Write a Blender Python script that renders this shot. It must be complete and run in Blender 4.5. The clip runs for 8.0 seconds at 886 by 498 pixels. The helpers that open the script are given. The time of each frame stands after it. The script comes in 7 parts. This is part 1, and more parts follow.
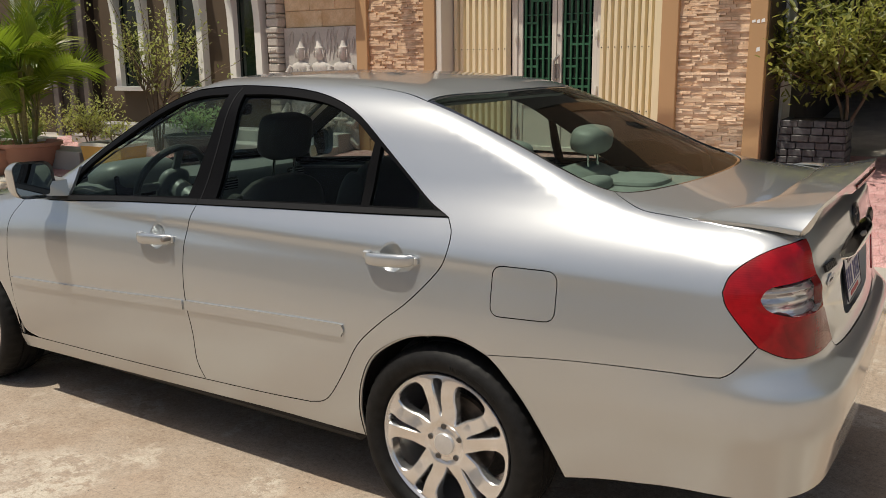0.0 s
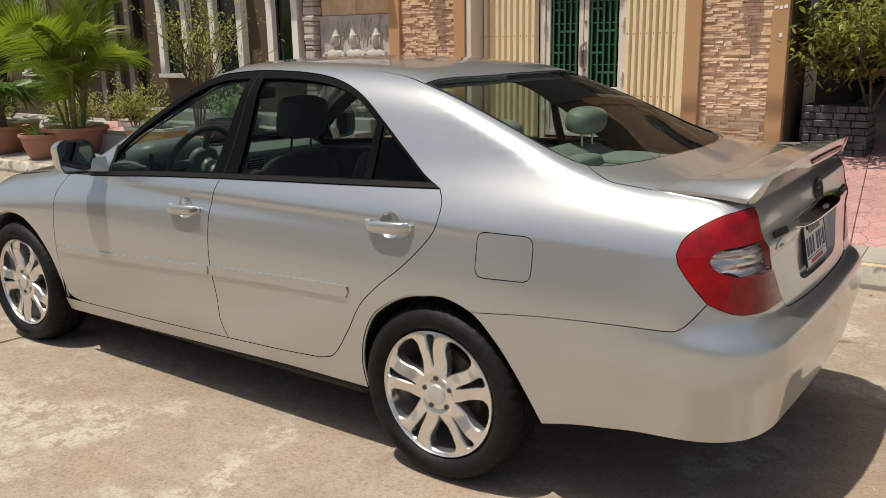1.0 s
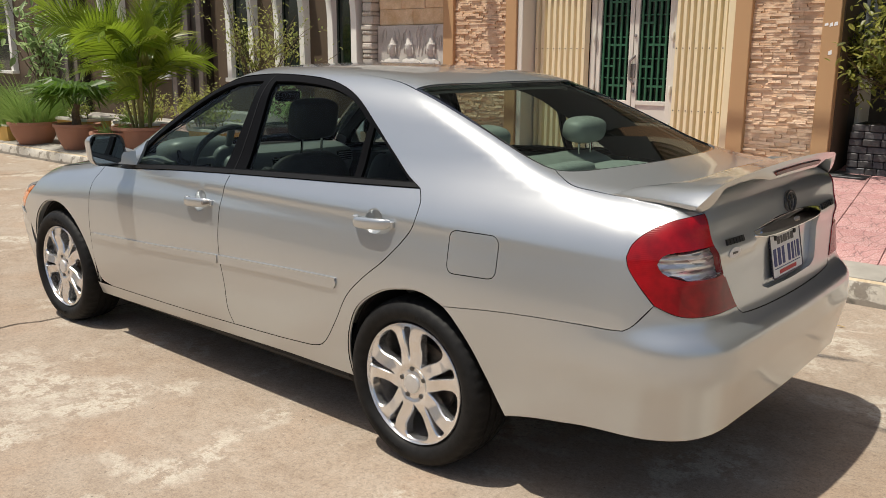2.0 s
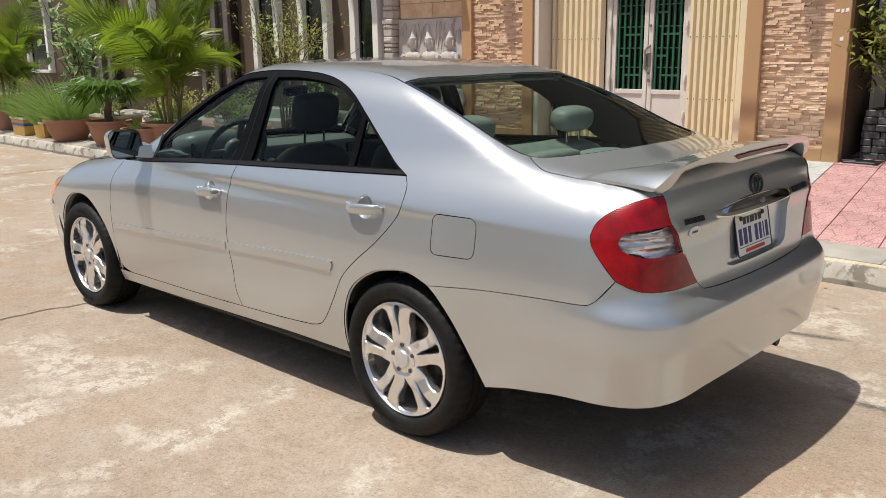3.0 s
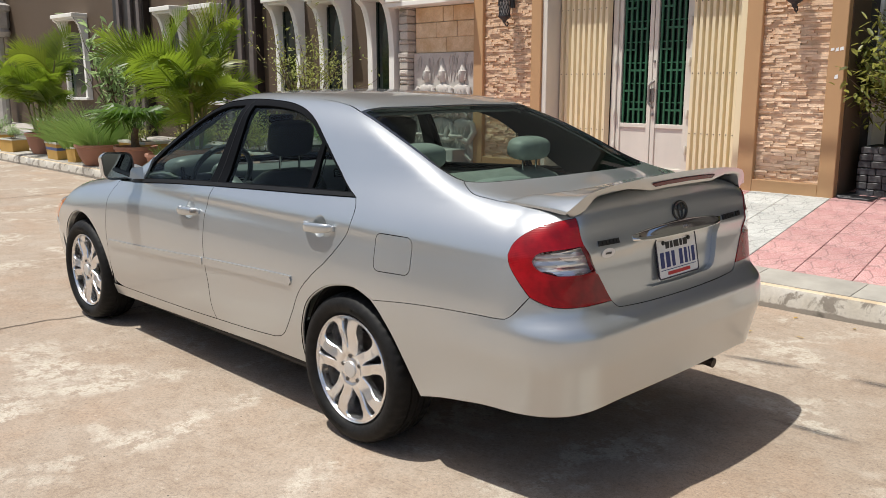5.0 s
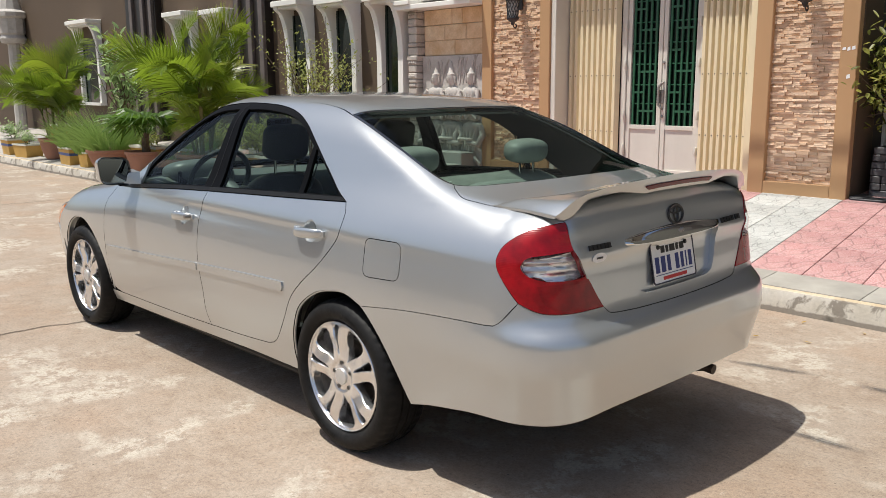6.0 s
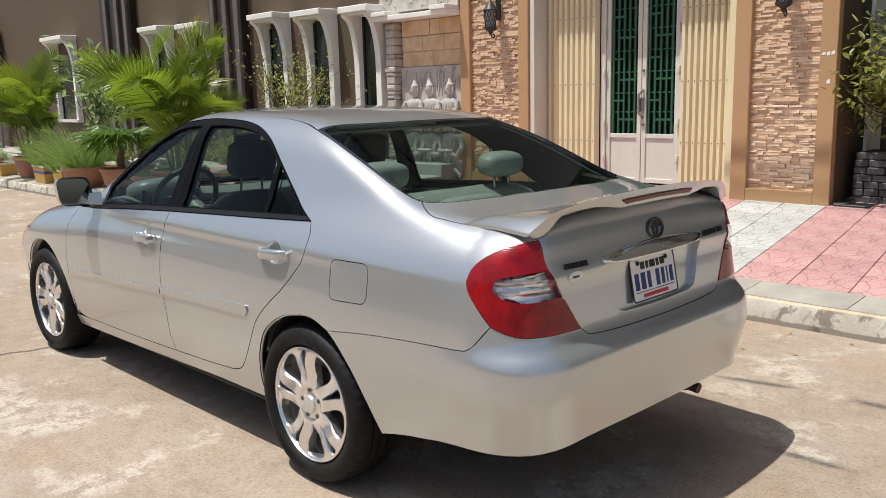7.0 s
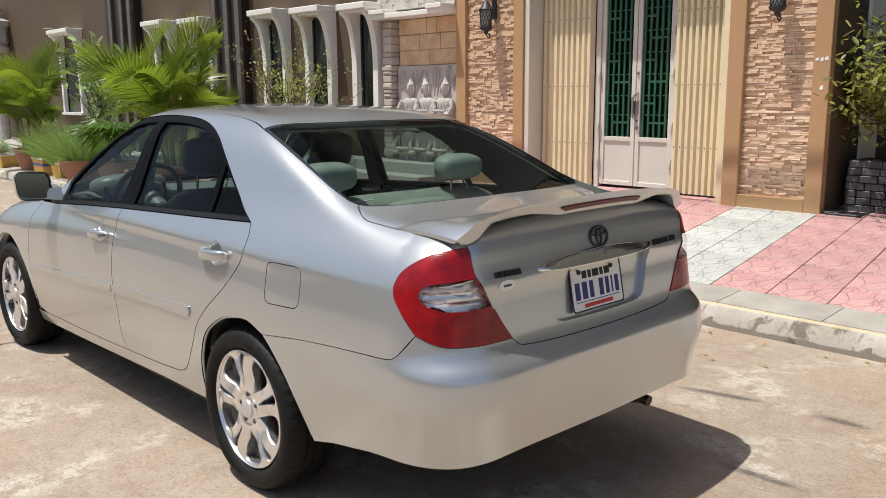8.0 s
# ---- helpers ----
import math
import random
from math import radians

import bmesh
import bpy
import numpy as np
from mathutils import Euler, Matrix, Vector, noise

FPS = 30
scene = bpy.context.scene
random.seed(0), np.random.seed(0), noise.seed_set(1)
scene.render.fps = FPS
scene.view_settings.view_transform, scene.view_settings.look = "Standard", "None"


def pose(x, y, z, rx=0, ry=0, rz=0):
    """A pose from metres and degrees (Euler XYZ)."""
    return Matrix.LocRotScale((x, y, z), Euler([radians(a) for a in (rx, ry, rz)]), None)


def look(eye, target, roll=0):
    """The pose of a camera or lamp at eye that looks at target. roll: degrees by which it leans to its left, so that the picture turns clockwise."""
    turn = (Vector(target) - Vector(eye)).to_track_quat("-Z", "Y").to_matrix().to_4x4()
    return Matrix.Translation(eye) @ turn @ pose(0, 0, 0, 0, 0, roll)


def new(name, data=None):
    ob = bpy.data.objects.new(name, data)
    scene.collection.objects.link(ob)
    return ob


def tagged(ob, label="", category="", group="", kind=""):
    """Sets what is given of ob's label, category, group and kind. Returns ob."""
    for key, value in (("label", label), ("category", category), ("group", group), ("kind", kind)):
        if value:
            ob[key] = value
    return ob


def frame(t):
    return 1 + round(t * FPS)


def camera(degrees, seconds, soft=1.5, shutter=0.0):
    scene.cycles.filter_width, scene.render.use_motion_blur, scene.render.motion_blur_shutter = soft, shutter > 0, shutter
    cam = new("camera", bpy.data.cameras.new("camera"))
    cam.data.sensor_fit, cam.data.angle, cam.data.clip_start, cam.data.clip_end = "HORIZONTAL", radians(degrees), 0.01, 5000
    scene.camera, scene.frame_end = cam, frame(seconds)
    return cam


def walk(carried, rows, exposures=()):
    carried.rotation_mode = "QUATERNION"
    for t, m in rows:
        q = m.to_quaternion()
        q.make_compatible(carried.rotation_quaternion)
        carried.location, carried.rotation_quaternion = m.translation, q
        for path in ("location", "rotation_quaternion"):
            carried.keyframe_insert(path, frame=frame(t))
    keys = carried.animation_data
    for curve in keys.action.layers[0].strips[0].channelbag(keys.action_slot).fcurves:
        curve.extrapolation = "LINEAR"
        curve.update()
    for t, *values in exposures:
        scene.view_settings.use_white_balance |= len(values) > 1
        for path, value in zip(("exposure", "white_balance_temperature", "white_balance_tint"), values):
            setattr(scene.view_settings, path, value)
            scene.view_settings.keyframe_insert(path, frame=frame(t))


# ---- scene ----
cam = camera(55.5, 8.0, soft=0.6)
PATH = [
    (0, (1.339, -2.907, 1.526), (0.289, -1.264, 1.084), -0.7),
    (0.5, (1.471, -2.977, 1.506), (0.365, -1.373, 1.054), -1.4),
    (1, (1.635, -3.053, 1.521), (0.505, -1.471, 1.052), -0.9),
    (1.5, (1.812, -3.015, 1.517), (0.637, -1.461, 1.065), 0.5),
    (1.7, (1.893, -2.979, 1.506), (0.675, -1.457, 1.06), 0.9),
    (2.8, (2.196, -2.98, 1.515), (0.871, -1.552, 1.062), -1.1),
    (3, (2.263, -3.011, 1.517), (0.939, -1.584, 1.056), -0.7),
    (3.5, (2.359, -3.033, 1.523), (1.035, -1.605, 1.068), -1.0),
    (4, (2.451, -3.008, 1.525), (1.11, -1.584, 1.107), -0.9),
    (4.5, (2.622, -2.963, 1.519), (1.253, -1.558, 1.126), -0.2),
    (6, (2.714, -2.809, 1.508), (1.29, -1.456, 1.128), -0.4),
    (6.5, (2.648, -2.714, 1.508), (1.231, -1.349, 1.148), -0.6),
    (7, (2.642, -2.656, 1.512), (1.238, -1.276, 1.156), -1.3),
    (7.5, (2.691, -2.547, 1.512), (1.283, -1.171, 1.157), -1.3),
    (8, (2.769, -2.41, 1.516), (1.346, -1.051, 1.158), -0.3),
]
walk(cam, [(t, look(eye, target, roll)) for t, eye, target, roll in PATH], exposures=[(0, -0.28, 7050, 10), (1.5, -0.18, 7000, 10), (3.0, -0.02, 6600, 10), (8, 0.01, 6500, 10)])

# ---- daylight: high sun from the street side, slightly from the front of the car ----
SUN_WAY = Vector((0.18, 0.30, -1.0)).normalized()
world = bpy.data.worlds.new("sky")
scene.world = world
world.use_nodes = True
sky = world.node_tree.nodes.new("ShaderNodeTexSky")
sky.sky_type, sky.sun_disc = "NISHITA", False
sky.sun_elevation = math.asin(-SUN_WAY.z)
sky.sun_rotation = math.atan2(-SUN_WAY.x, -SUN_WAY.y)
sky.dust_density = 3.0
world.node_tree.nodes["Background"].inputs["Strength"].default_value = 0.115
world.node_tree.links.new(sky.outputs[0], world.node_tree.nodes["Background"].inputs["Color"])
sun = new("sun", bpy.data.lights.new("sun", "SUN"))
sun.data.energy, sun.data.angle, sun.data.color = 5.0, radians(0.53), (1.0, 0.98, 0.92)
sun.matrix_world = look((-6, -7.5, 30), Vector((-6, -7.5, 30)) + SUN_WAY)


# ---- materials ----
class Shade:
    """A small builder of node materials."""

    def __init__(self, name, **sockets):
        self.mat = bpy.data.materials.new(name)
        self.mat.use_nodes = True
        self.nodes, self.links = self.mat.node_tree.nodes, self.mat.node_tree.links
        self.main = self.nodes["Principled BSDF"]
        self.coord = None
        self.put(**sockets)

    def put(self, **sockets):
        for key, value in sockets.items():
            slot = self.main.inputs[key.replace("_", " ")]
            if isinstance(value, bpy.types.NodeSocket):
                self.links.new(value, slot)
            else:
                slot.default_value = (*value, 1.0) if isinstance(value, tuple) and len(value) == 3 else value
        return self

    def node(self, kind, **inputs):
        n = self.nodes.new(kind)
        for key, value in inputs.items():
            slot = n.inputs[int(key[1:])] if key[0] == "i" and key[1:].isdigit() else n.inputs[key.replace("_", " ")]
            if isinstance(value, bpy.types.NodeSocket):
                self.links.new(value, slot)
            else:
                slot.default_value = (*value, 1.0) if isinstance(value, tuple) and len(value) == 3 and slot.type == "RGBA" else value
        return n

    def place(self, stretch=(1, 1, 1)):
        geo = self.node("ShaderNodeTexCoord")
        return self.node("ShaderNodeMapping", Vector=geo.outputs["Object"], Scale=stretch).outputs[0]

    def noise(self, size, detail=4.0, rough=0.55, stretch=(1, 1, 1), warp=0.0):
        n = self.node("ShaderNodeTexNoise", Vector=self.place(stretch), Scale=1.0 / size, Detail=detail, Roughness=rough, Distortion=warp)
        return n.outputs["Fac"]

    def cells(self, size, stretch=(1, 1, 1), feature="F1", out="Distance"):
        n = self.node("ShaderNodeTexVoronoi", Vector=self.place(stretch), Scale=1.0 / size)
        n.feature = feature
        return n.outputs[out]

    def ramp(self, fac, *stops):
        n = self.node("ShaderNodeValToRGB", Fac=fac)
        els = n.color_ramp.elements
        while len(els) < len(stops):
            els.new(0.5)
        for el, (pos, col) in zip(els, stops):
            el.position = pos
            el.color = (col, col, col, 1) if isinstance(col, (int, float)) else (*col, 1)
        return n.outputs[0]

    def mix(self, fac, a, b, mode="MIX"):
        n = self.nodes.new("ShaderNodeMix")
        n.data_type, n.blend_type = "RGBA", mode
        for slot, value in ((n.inputs[0], fac), (n.inputs[6], a), (n.inputs[7], b)):
            if isinstance(value, bpy.types.NodeSocket):
                self.links.new(value, slot)
            else:
                slot.default_value = (*value, 1.0) if isinstance(value, tuple) else value
        return n.outputs[2]

    def random(self):
        return self.node("ShaderNodeObjectInfo").outputs["Random"]

    def island(self):
        return self.node("ShaderNodeNewGeometry").outputs["Random Per Island"]

    def bump(self, height, strength=0.3, distance=0.01):
        return self.put(Normal=self.node("ShaderNodeBump", Height=height, Strength=strength, Distance=distance).outputs[0])


def plain(name, color, rough=0.5, metal=0.0, grain=0.0, size=0.05, bump=0.0, **more):
    """A quiet surface: one colour with some mottling and fine relief."""
    s = Shade(name, Roughness=rough, Metallic=metal, **more)
    if grain:
        n = s.noise(size, 5)
        lo, hi = tuple(c * (1 - grain) for c in color), tuple(min(1, c * (1 + grain)) for c in color)
        s.put(Base_Color=s.ramp(n, (0.3, lo), (0.7, hi)))
        if bump:
            s.bump(n, bump, size * 0.2)
    else:
        s.put(Base_Color=color)
    return s.mat


def pane(name, tint, ior=1.5, rough=0.0):
    """Thin glass: it lets tinted light straight through and mirrors by its angle."""
    s = Shade(name)
    s.nodes.remove(s.main)
    clear = s.node("ShaderNodeBsdfTransparent", Color=tint)
    gloss = s.node("ShaderNodeBsdfGlossy", Color=(1.0, 1.0, 1.0), Roughness=rough)
    tilt = s.node("ShaderNodeLayerWeight", Blend=0.5).outputs["Facing"]
    steep, share = s.node("ShaderNodeMath", i0=tilt, i1=4.2), s.node("ShaderNodeMath", i1=0.34, i2=0.008)
    steep.operation, share.operation = "POWER", "MULTIPLY_ADD"
    s.links.new(steep.outputs[0], share.inputs[0])
    mixed = s.node("ShaderNodeMixShader", i0=share.outputs[0], i1=clear.outputs[0], i2=gloss.outputs[0])
    s.links.new(mixed.outputs[0], s.nodes["Material Output"].inputs[0])
    return s.mat


def make_paint():
    s = Shade("silver_paint", Metallic=0.76, Coat_Weight=1.0, Coat_Roughness=0.03)
    dust = s.noise(0.5, 6)
    s.put(Base_Color=s.ramp(dust, (0.3, (0.505, 0.53, 0.54)), (0.7, (0.525, 0.548, 0.556))), Roughness=s.ramp(dust, (0.3, 0.29), (0.7, 0.32)))
    return s.mat


def make_concrete():
    """Worn concrete: fine grit, dark pits and clusters of pale flakes."""
    s = Shade("road_concrete", Roughness=0.92)
    wide, mid, small = s.noise(2.4, 5, 0.6), s.noise(0.6, 6, 0.6), s.noise(0.10, 7, 0.72)
    fine, grit = s.noise(0.018, 4, 0.7), s.noise(0.006, 2, 0.6)
    c = s.ramp(small, (0.30, (0.262, 0.200, 0.148)), (0.5, (0.322, 0.255, 0.194)), (0.70, (0.370, 0.305, 0.240)))
    c = s.mix(s.ramp(mid, (0.42, 0.0), (0.62, 0.5)), c, (0.35, 0.30, 0.245))
    rust = s.ramp(s.noise(0.9, 5, 0.6), (0.50, 0.0), (0.66, 0.5))
    c = s.mix(rust, c, (0.36, 0.25, 0.172))
    patch = s.ramp(s.noise(0.55, 5, 0.6, warp=0.3), (0.53, 0.0), (0.63, 0.85))
    speck = s.ramp(s.noise(0.10, 10, 0.8), (0.47, 0.0), (0.50, 1.0))
    stray = s.ramp(s.noise(0.06, 8, 0.8), (0.60, 0.0), (0.64, 0.5))
    c = s.mix(s.mix(1.0, speck, patch, "MULTIPLY"), c, (0.475, 0.428, 0.355))
    c = s.mix(stray, c, (0.50, 0.45, 0.375))
    c = s.mix(1.0, c, s.ramp(wide, (0.3, (0.86, 0.83, 0.80)), (0.5, (0.96, 0.95, 0.94)), (0.7, (1.05, 1.05, 1.05))), "MULTIPLY")
    c = s.mix(0.6, c, s.ramp(fine, (0.32, 0.55), (0.47, 1.0), (0.68, 1.25)), "MULTIPLY")
    c = s.mix(0.4, c, s.ramp(grit, (0.34, 0.6), (0.66, 1.3)), "MULTIPLY")
    pits = s.ramp(s.cells(0.05), (0.05, 0.15), (0.10, 1.0))
    c = s.mix(s.ramp(s.noise(0.5, 4), (0.46, 0.0), (0.58, 0.85)), c, s.mix(1.0, c, pits, "MULTIPLY"))
    s.put(Base_Color=c)
    s.bump(s.mix(0.5, small, s.mix(0.5, fine, grit)), 0.6, 0.008)
    return s.mat


PAINT = make_paint()
ROAD = make_concrete()
BLACK_TRIM = plain("black_trim", (0.004, 0.004, 0.0044), 0.5, Specular_IOR_Level=0.06, grain=0.2, size=0.01)
BELT_TRIM = plain("belt_rubber", (0.012, 0.012, 0.012), 0.5, Specular_IOR_Level=0.2, grain=0.15, size=0.02)
RUBBER = plain("tyre_rubber", (0.009, 0.0088, 0.0086), 0.6, Specular_IOR_Level=0.22, grain=0.35, size=0.03, bump=0.3)
DARK = plain("underbody_black", (0.02, 0.019, 0.018), 0.8, grain=0.3, size=0.08)
ALLOY = plain("alloy", (0.80, 0.80, 0.80), 0.24, metal=0.9, grain=0.05, size=0.12)
STEEL = plain("worn_steel", (0.32, 0.30, 0.28), 0.45, metal=0.8, grain=0.25, size=0.03)
CHROME = plain("chrome", (0.83, 0.83, 0.82), 0.07, metal=1.0)
GLASS = pane("side_glass", (0.56, 0.64, 0.60))
TINT_GLASS = pane("rear_tinted_glass", (0.58, 0.68, 0.62))
SHIELD = pane("windscreen_glass", (0.70, 0.80, 0.76))


# ---- mesh tools ----
def mesh_of(name, verts, faces, smooth=False, normals=None):
    me = bpy.data.meshes.new(name)
    me.from_pydata([tuple(map(float, v)) for v in verts], [], [tuple(map(int, f)) for f in faces])
    me.update()
    if smooth or normals is not None:
        me.polygons.foreach_set("use_smooth", np.ones(len(me.polygons), bool))
    if normals is not None:
        me.normals_split_custom_set_from_vertices([tuple(map(float, n)) for n in normals])
    return me


class Form:
    """Collects vertices and faces of one part."""

    def __init__(self):
        self.v, self.f = [], []

    def add(self, verts, faces, m=None):
        k = len(self.v)
        self.v += [tuple(m @ Vector(p)) for p in verts] if m is not None else [tuple(p) for p in verts]
        self.f += [tuple(k + i for i in f) for f in faces]
        return self

    def box(self, x0, x1, y0, y1, z0, z1, b=0.0, m=None):
        """A box with chamfered edges."""
        lo, hi = (x0, y0, z0), (x1, y1, z1)
        b = min(b, 0.45 * min(h - l for l, h in zip(lo, hi)))
        if b <= 0:
            vs = [(x, y, z) for x in (x0, x1) for y in (y0, y1) for z in (z0, z1)]
            return self.add(vs, [(0, 1, 3, 2), (4, 6, 7, 5), (0, 4, 5, 1), (2, 3, 7, 6), (0, 2, 6, 4), (1, 5, 7, 3)], m)
        vs, ids = [], {}
        for c in range(8):
            for ax in range(3):
                p = []
                for a in range(3):
                    up = c >> a & 1
                    edge = hi[a] if up else lo[a]
                    p.append(edge if a == ax else edge + (-b if up else b))
                ids[c, ax] = len(vs)
                vs.append(tuple(p))
        fs = []
        for ax in range(3):
            a, c2 = (ax + 1) % 3, (ax + 2) % 3
            for up in (0, 1):
                q = [up << ax | i << a | j << c2 for i, j in ((0, 0), (1, 0), (1, 1), (0, 1))]
                fs.append([ids[c, ax] for c in (q if up else q[::-1])])
            for i in (0, 1):
                for j in (0, 1):
                    c0 = i << a | j << c2
                    c1 = c0 | 1 << ax
                    q = [ids[c0, a], ids[c1, a], ids[c1, c2], ids[c0, c2]]
                    fs.append(q if i == j else q[::-1])
        for c in range(8):
            t = [ids[c, 0], ids[c, 1], ids[c, 2]]
            fs.append(t if bin(c).count("1") % 2 else t[::-1])
        return self.add(vs, fs, m)

    def lathe(self, profile, n=24, m=None, closed=False):
        """Turns (radius, height) pairs round z."""
        vs = [(r * math.cos(2 * math.pi * i / n), r * math.sin(2 * math.pi * i / n), h) for r, h in profile for i in range(n)]
        rows = len(profile)
        fs = [(j % rows * n + i, j % rows * n + (i + 1) % n, (j + 1) % rows * n + (i + 1) % n, (j + 1) % rows * n + i) for j in range(rows if closed else rows - 1) for i in range(n)]
        if not closed:
            fs += [tuple(range(n - 1, -1, -1)), tuple((rows - 1) * n + i for i in range(n))]
        return self.add(vs, fs, m)

    def tube(self, path, radius, n=8, m=None):
        """A round rod along points; radius may be a list."""
        pts = [Vector(p) for p in path]
        rs = radius if isinstance(radius, (list, tuple)) else [radius] * len(pts)
        vs, up = [], Vector((0.0123, 0.0311, 1))
        side = None
        for i, p in enumerate(pts):
            d = (pts[min(i + 1, len(pts) - 1)] - pts[max(i - 1, 0)]).normalized()
            if side is None:
                side = d.cross(up if abs(d.z) < 0.95 else Vector((1, 0, 0))).normalized()
            side = (side - d * side.dot(d)).normalized()
            other = d.cross(side)
            vs += [tuple(p + (side * math.cos(2 * math.pi * k / n) + other * math.sin(2 * math.pi * k / n)) * rs[i]) for k in range(n)]
        fs = [(j * n + k, j * n + (k + 1) % n, (j + 1) * n + (k + 1) % n, (j + 1) * n + k) for j in range(len(pts) - 1) for k in range(n)]
        fs += [tuple(range(n - 1, -1, -1)), tuple((len(pts) - 1) * n + k for k in range(n))]
        return self.add(vs, fs, m)

    def extrude(self, outline, axis, a, b, m=None):
        """A prism: the outline (u, v) pushed along an axis from a to b."""
        put = {"x": lambda u, v, w: (w, u, v), "y": lambda u, v, w: (u, w, v), "z": lambda u, v, w: (u, v, w)}[axis]
        n = len(outline)
        vs = [put(u, v, w) for w in (a, b) for u, v in outline]
        return self.add(vs, [(i, (i + 1) % n, n + (i + 1) % n, n + i) for i in range(n)] + [tuple(range(n - 1, -1, -1)), tuple(range(n, 2 * n))], m)

    def loft(self, rings, closed=True, caps=True, m=None):
        n = len(rings[0])
        vs = [p for r in rings for p in r]
        fs = [(j * n + k, j * n + (k + 1) % n, (j + 1) * n + (k + 1) % n, (j + 1) * n + k) for j in range(len(rings) - 1) for k in range(n if closed else n - 1)]
        if caps:
            fs += [tuple(range(n - 1, -1, -1)), tuple((len(rings) - 1) * n + k for k in range(n))]
        return self.add(vs, fs, m)

    def mesh(self, name, smooth=False):
        me = mesh_of(name, self.v, self.f, smooth)
        return me


def fix(me, sharp=None, weld=0.0):
    """Outward faces; with sharp, smooth shading broken at edges over that angle."""
    bm = bmesh.new()
    bm.from_mesh(me)
    if weld:
        bmesh.ops.remove_doubles(bm, verts=bm.verts, dist=weld)
    bmesh.ops.recalc_face_normals(bm, faces=bm.faces)
    if sharp is not None:
        for f in bm.faces:
            f.smooth = True
        for e in bm.edges:
            e.smooth = len(e.link_faces) == 2 and e.calc_face_angle(0) < radians(sharp)
    bm.to_mesh(me)
    bm.free()
    return me


def part(name, form, material, parent=None, label="", sharp=35, at=None):
    """One mesh object, under a thing or a part where a parent is given."""
    me = form if isinstance(form, bpy.types.Mesh) else fix(form.mesh(name), sharp)
    if material is not None and not me.materials:
        me.materials.append(material)
    ob = new(name, me)
    if parent is not None:
        ob.parent = parent
        ob.matrix_parent_inverse = parent.matrix_world.inverted() if at is None else Matrix()
    if at is not None:
        ob.matrix_basis = at
    if label:
        ob["label"] = label
    return ob


def thing(name, label, category, at=None, group="", kind=""):
    ob = new(name)
    ob.empty_display_size = 0.1
    if at is not None:
        ob.matrix_world = at
        ob.matrix_basis = at
    return tagged(ob, label, category, group, kind)


def structure(name, form, material, label, sharp=35):
    return tagged(part(name, form, material, None, "", sharp), label, name.split("_")[0], kind="structure")
# ---- the saloon's outer form: one smooth field, negative inside; front towards -x, rear axle at x = 0 ----
def curve(points, soft, step=0.004):
    """A smooth function through a few (position, value) pairs."""
    px, py = np.array(points, float).T
    g = np.arange(px[0] - 6 * soft, px[-1] + 6 * soft + step, step)
    v = np.interp(g, px, py)
    v = np.where(g < px[0], py[0] + (g - px[0]) * (py[1] - py[0]) / (px[1] - px[0]), v)
    v = np.where(g > px[-1], py[-1] + (g - px[-1]) * (py[-1] - py[-2]) / (px[-1] - px[-2]), v)
    n = int(4 * soft / step)
    kern = np.exp(-0.5 * (np.arange(-n, n + 1) * step / soft) ** 2)
    w = np.convolve(np.pad(v, n, mode="reflect", reflect_type="odd"), kern / kern.sum(), mode="valid")
    return lambda x: np.interp(x, g, w)


def smax(a, b, k):
    h = np.maximum(k - np.abs(a - b), 0) / k
    return np.maximum(a, b) + h * h * k * 0.25


def smin(a, b, k):
    return -smax(-a, -b, k)


side_up = curve([(0.16, 0.760), (0.24, 0.797), (0.32, 0.818), (0.45, 0.838), (0.60, 0.850), (0.70, 0.850), (0.80, 0.838), (0.90, 0.822), (1.0, 0.798), (1.10, 0.76)], 0.035)
side_plan = curve([(-3.9, -0.36), (-3.6, -0.17), (-3.3, -0.075), (-3.0, -0.03), (-2.5, -0.004), (-1.5, 0.0), (-0.5, 0.0), (0.2, -0.010), (0.6, -0.032), (0.9, -0.058), (1.2, -0.10)], 0.12)
tail_up = curve([(0.18, 0.99), (0.24, 1.055), (0.32, 1.085), (0.45, 1.105), (0.56, 1.119), (0.62, 1.117), (0.66, 1.108), (0.69, 1.093), (0.715, 1.076), (0.735, 1.065), (0.78, 1.058), (0.85, 1.049), (0.92, 1.040), (0.98, 1.032), (1.03, 1.026), (1.06, 1.021), (1.10, 0.996)], 0.012)
nose_up = curve([(0.16, -3.55), (0.25, -3.66), (0.5, -3.69), (0.62, -3.66), (0.75, -3.55), (0.95, -3.1)], 0.03)
deck_edge = curve([(-3.9, 0.50), (-3.6, 0.66), (-3.3, 0.78), (-2.9, 0.87), (-2.4, 0.94), (-2.0, 0.985), (-1.2, 1.02), (0.0, 1.066), (0.5, 1.088), (0.8, 1.085), (1.1, 1.06)], 0.09)
roof_line = curve([(-2.2, 1.38), (-1.6, 1.462), (-1.3, 1.480), (-0.9, 1.489), (-0.5, 1.477), (0.0, 1.436), (0.4, 1.37)], 0.12)
glass_side = curve([(0.9, 0.805), (1.0, 0.775), (1.1, 0.742), (1.2, 0.702), (1.3, 0.658), (1.4, 0.608), (1.5, 0.55)], 0.05)
glass_plan = curve([(-2.3, -0.06), (-1.8, -0.022), (-1.3, -0.004), (-0.9, 0.0), (-0.3, -0.006), (0.1, -0.022), (0.5, -0.06), (0.9, -0.12)], 0.12)


corner_up = curve([(0.2, 0.24), (0.72, 0.22), (0.95, 0.19), (1.1, 0.16)], 0.06)


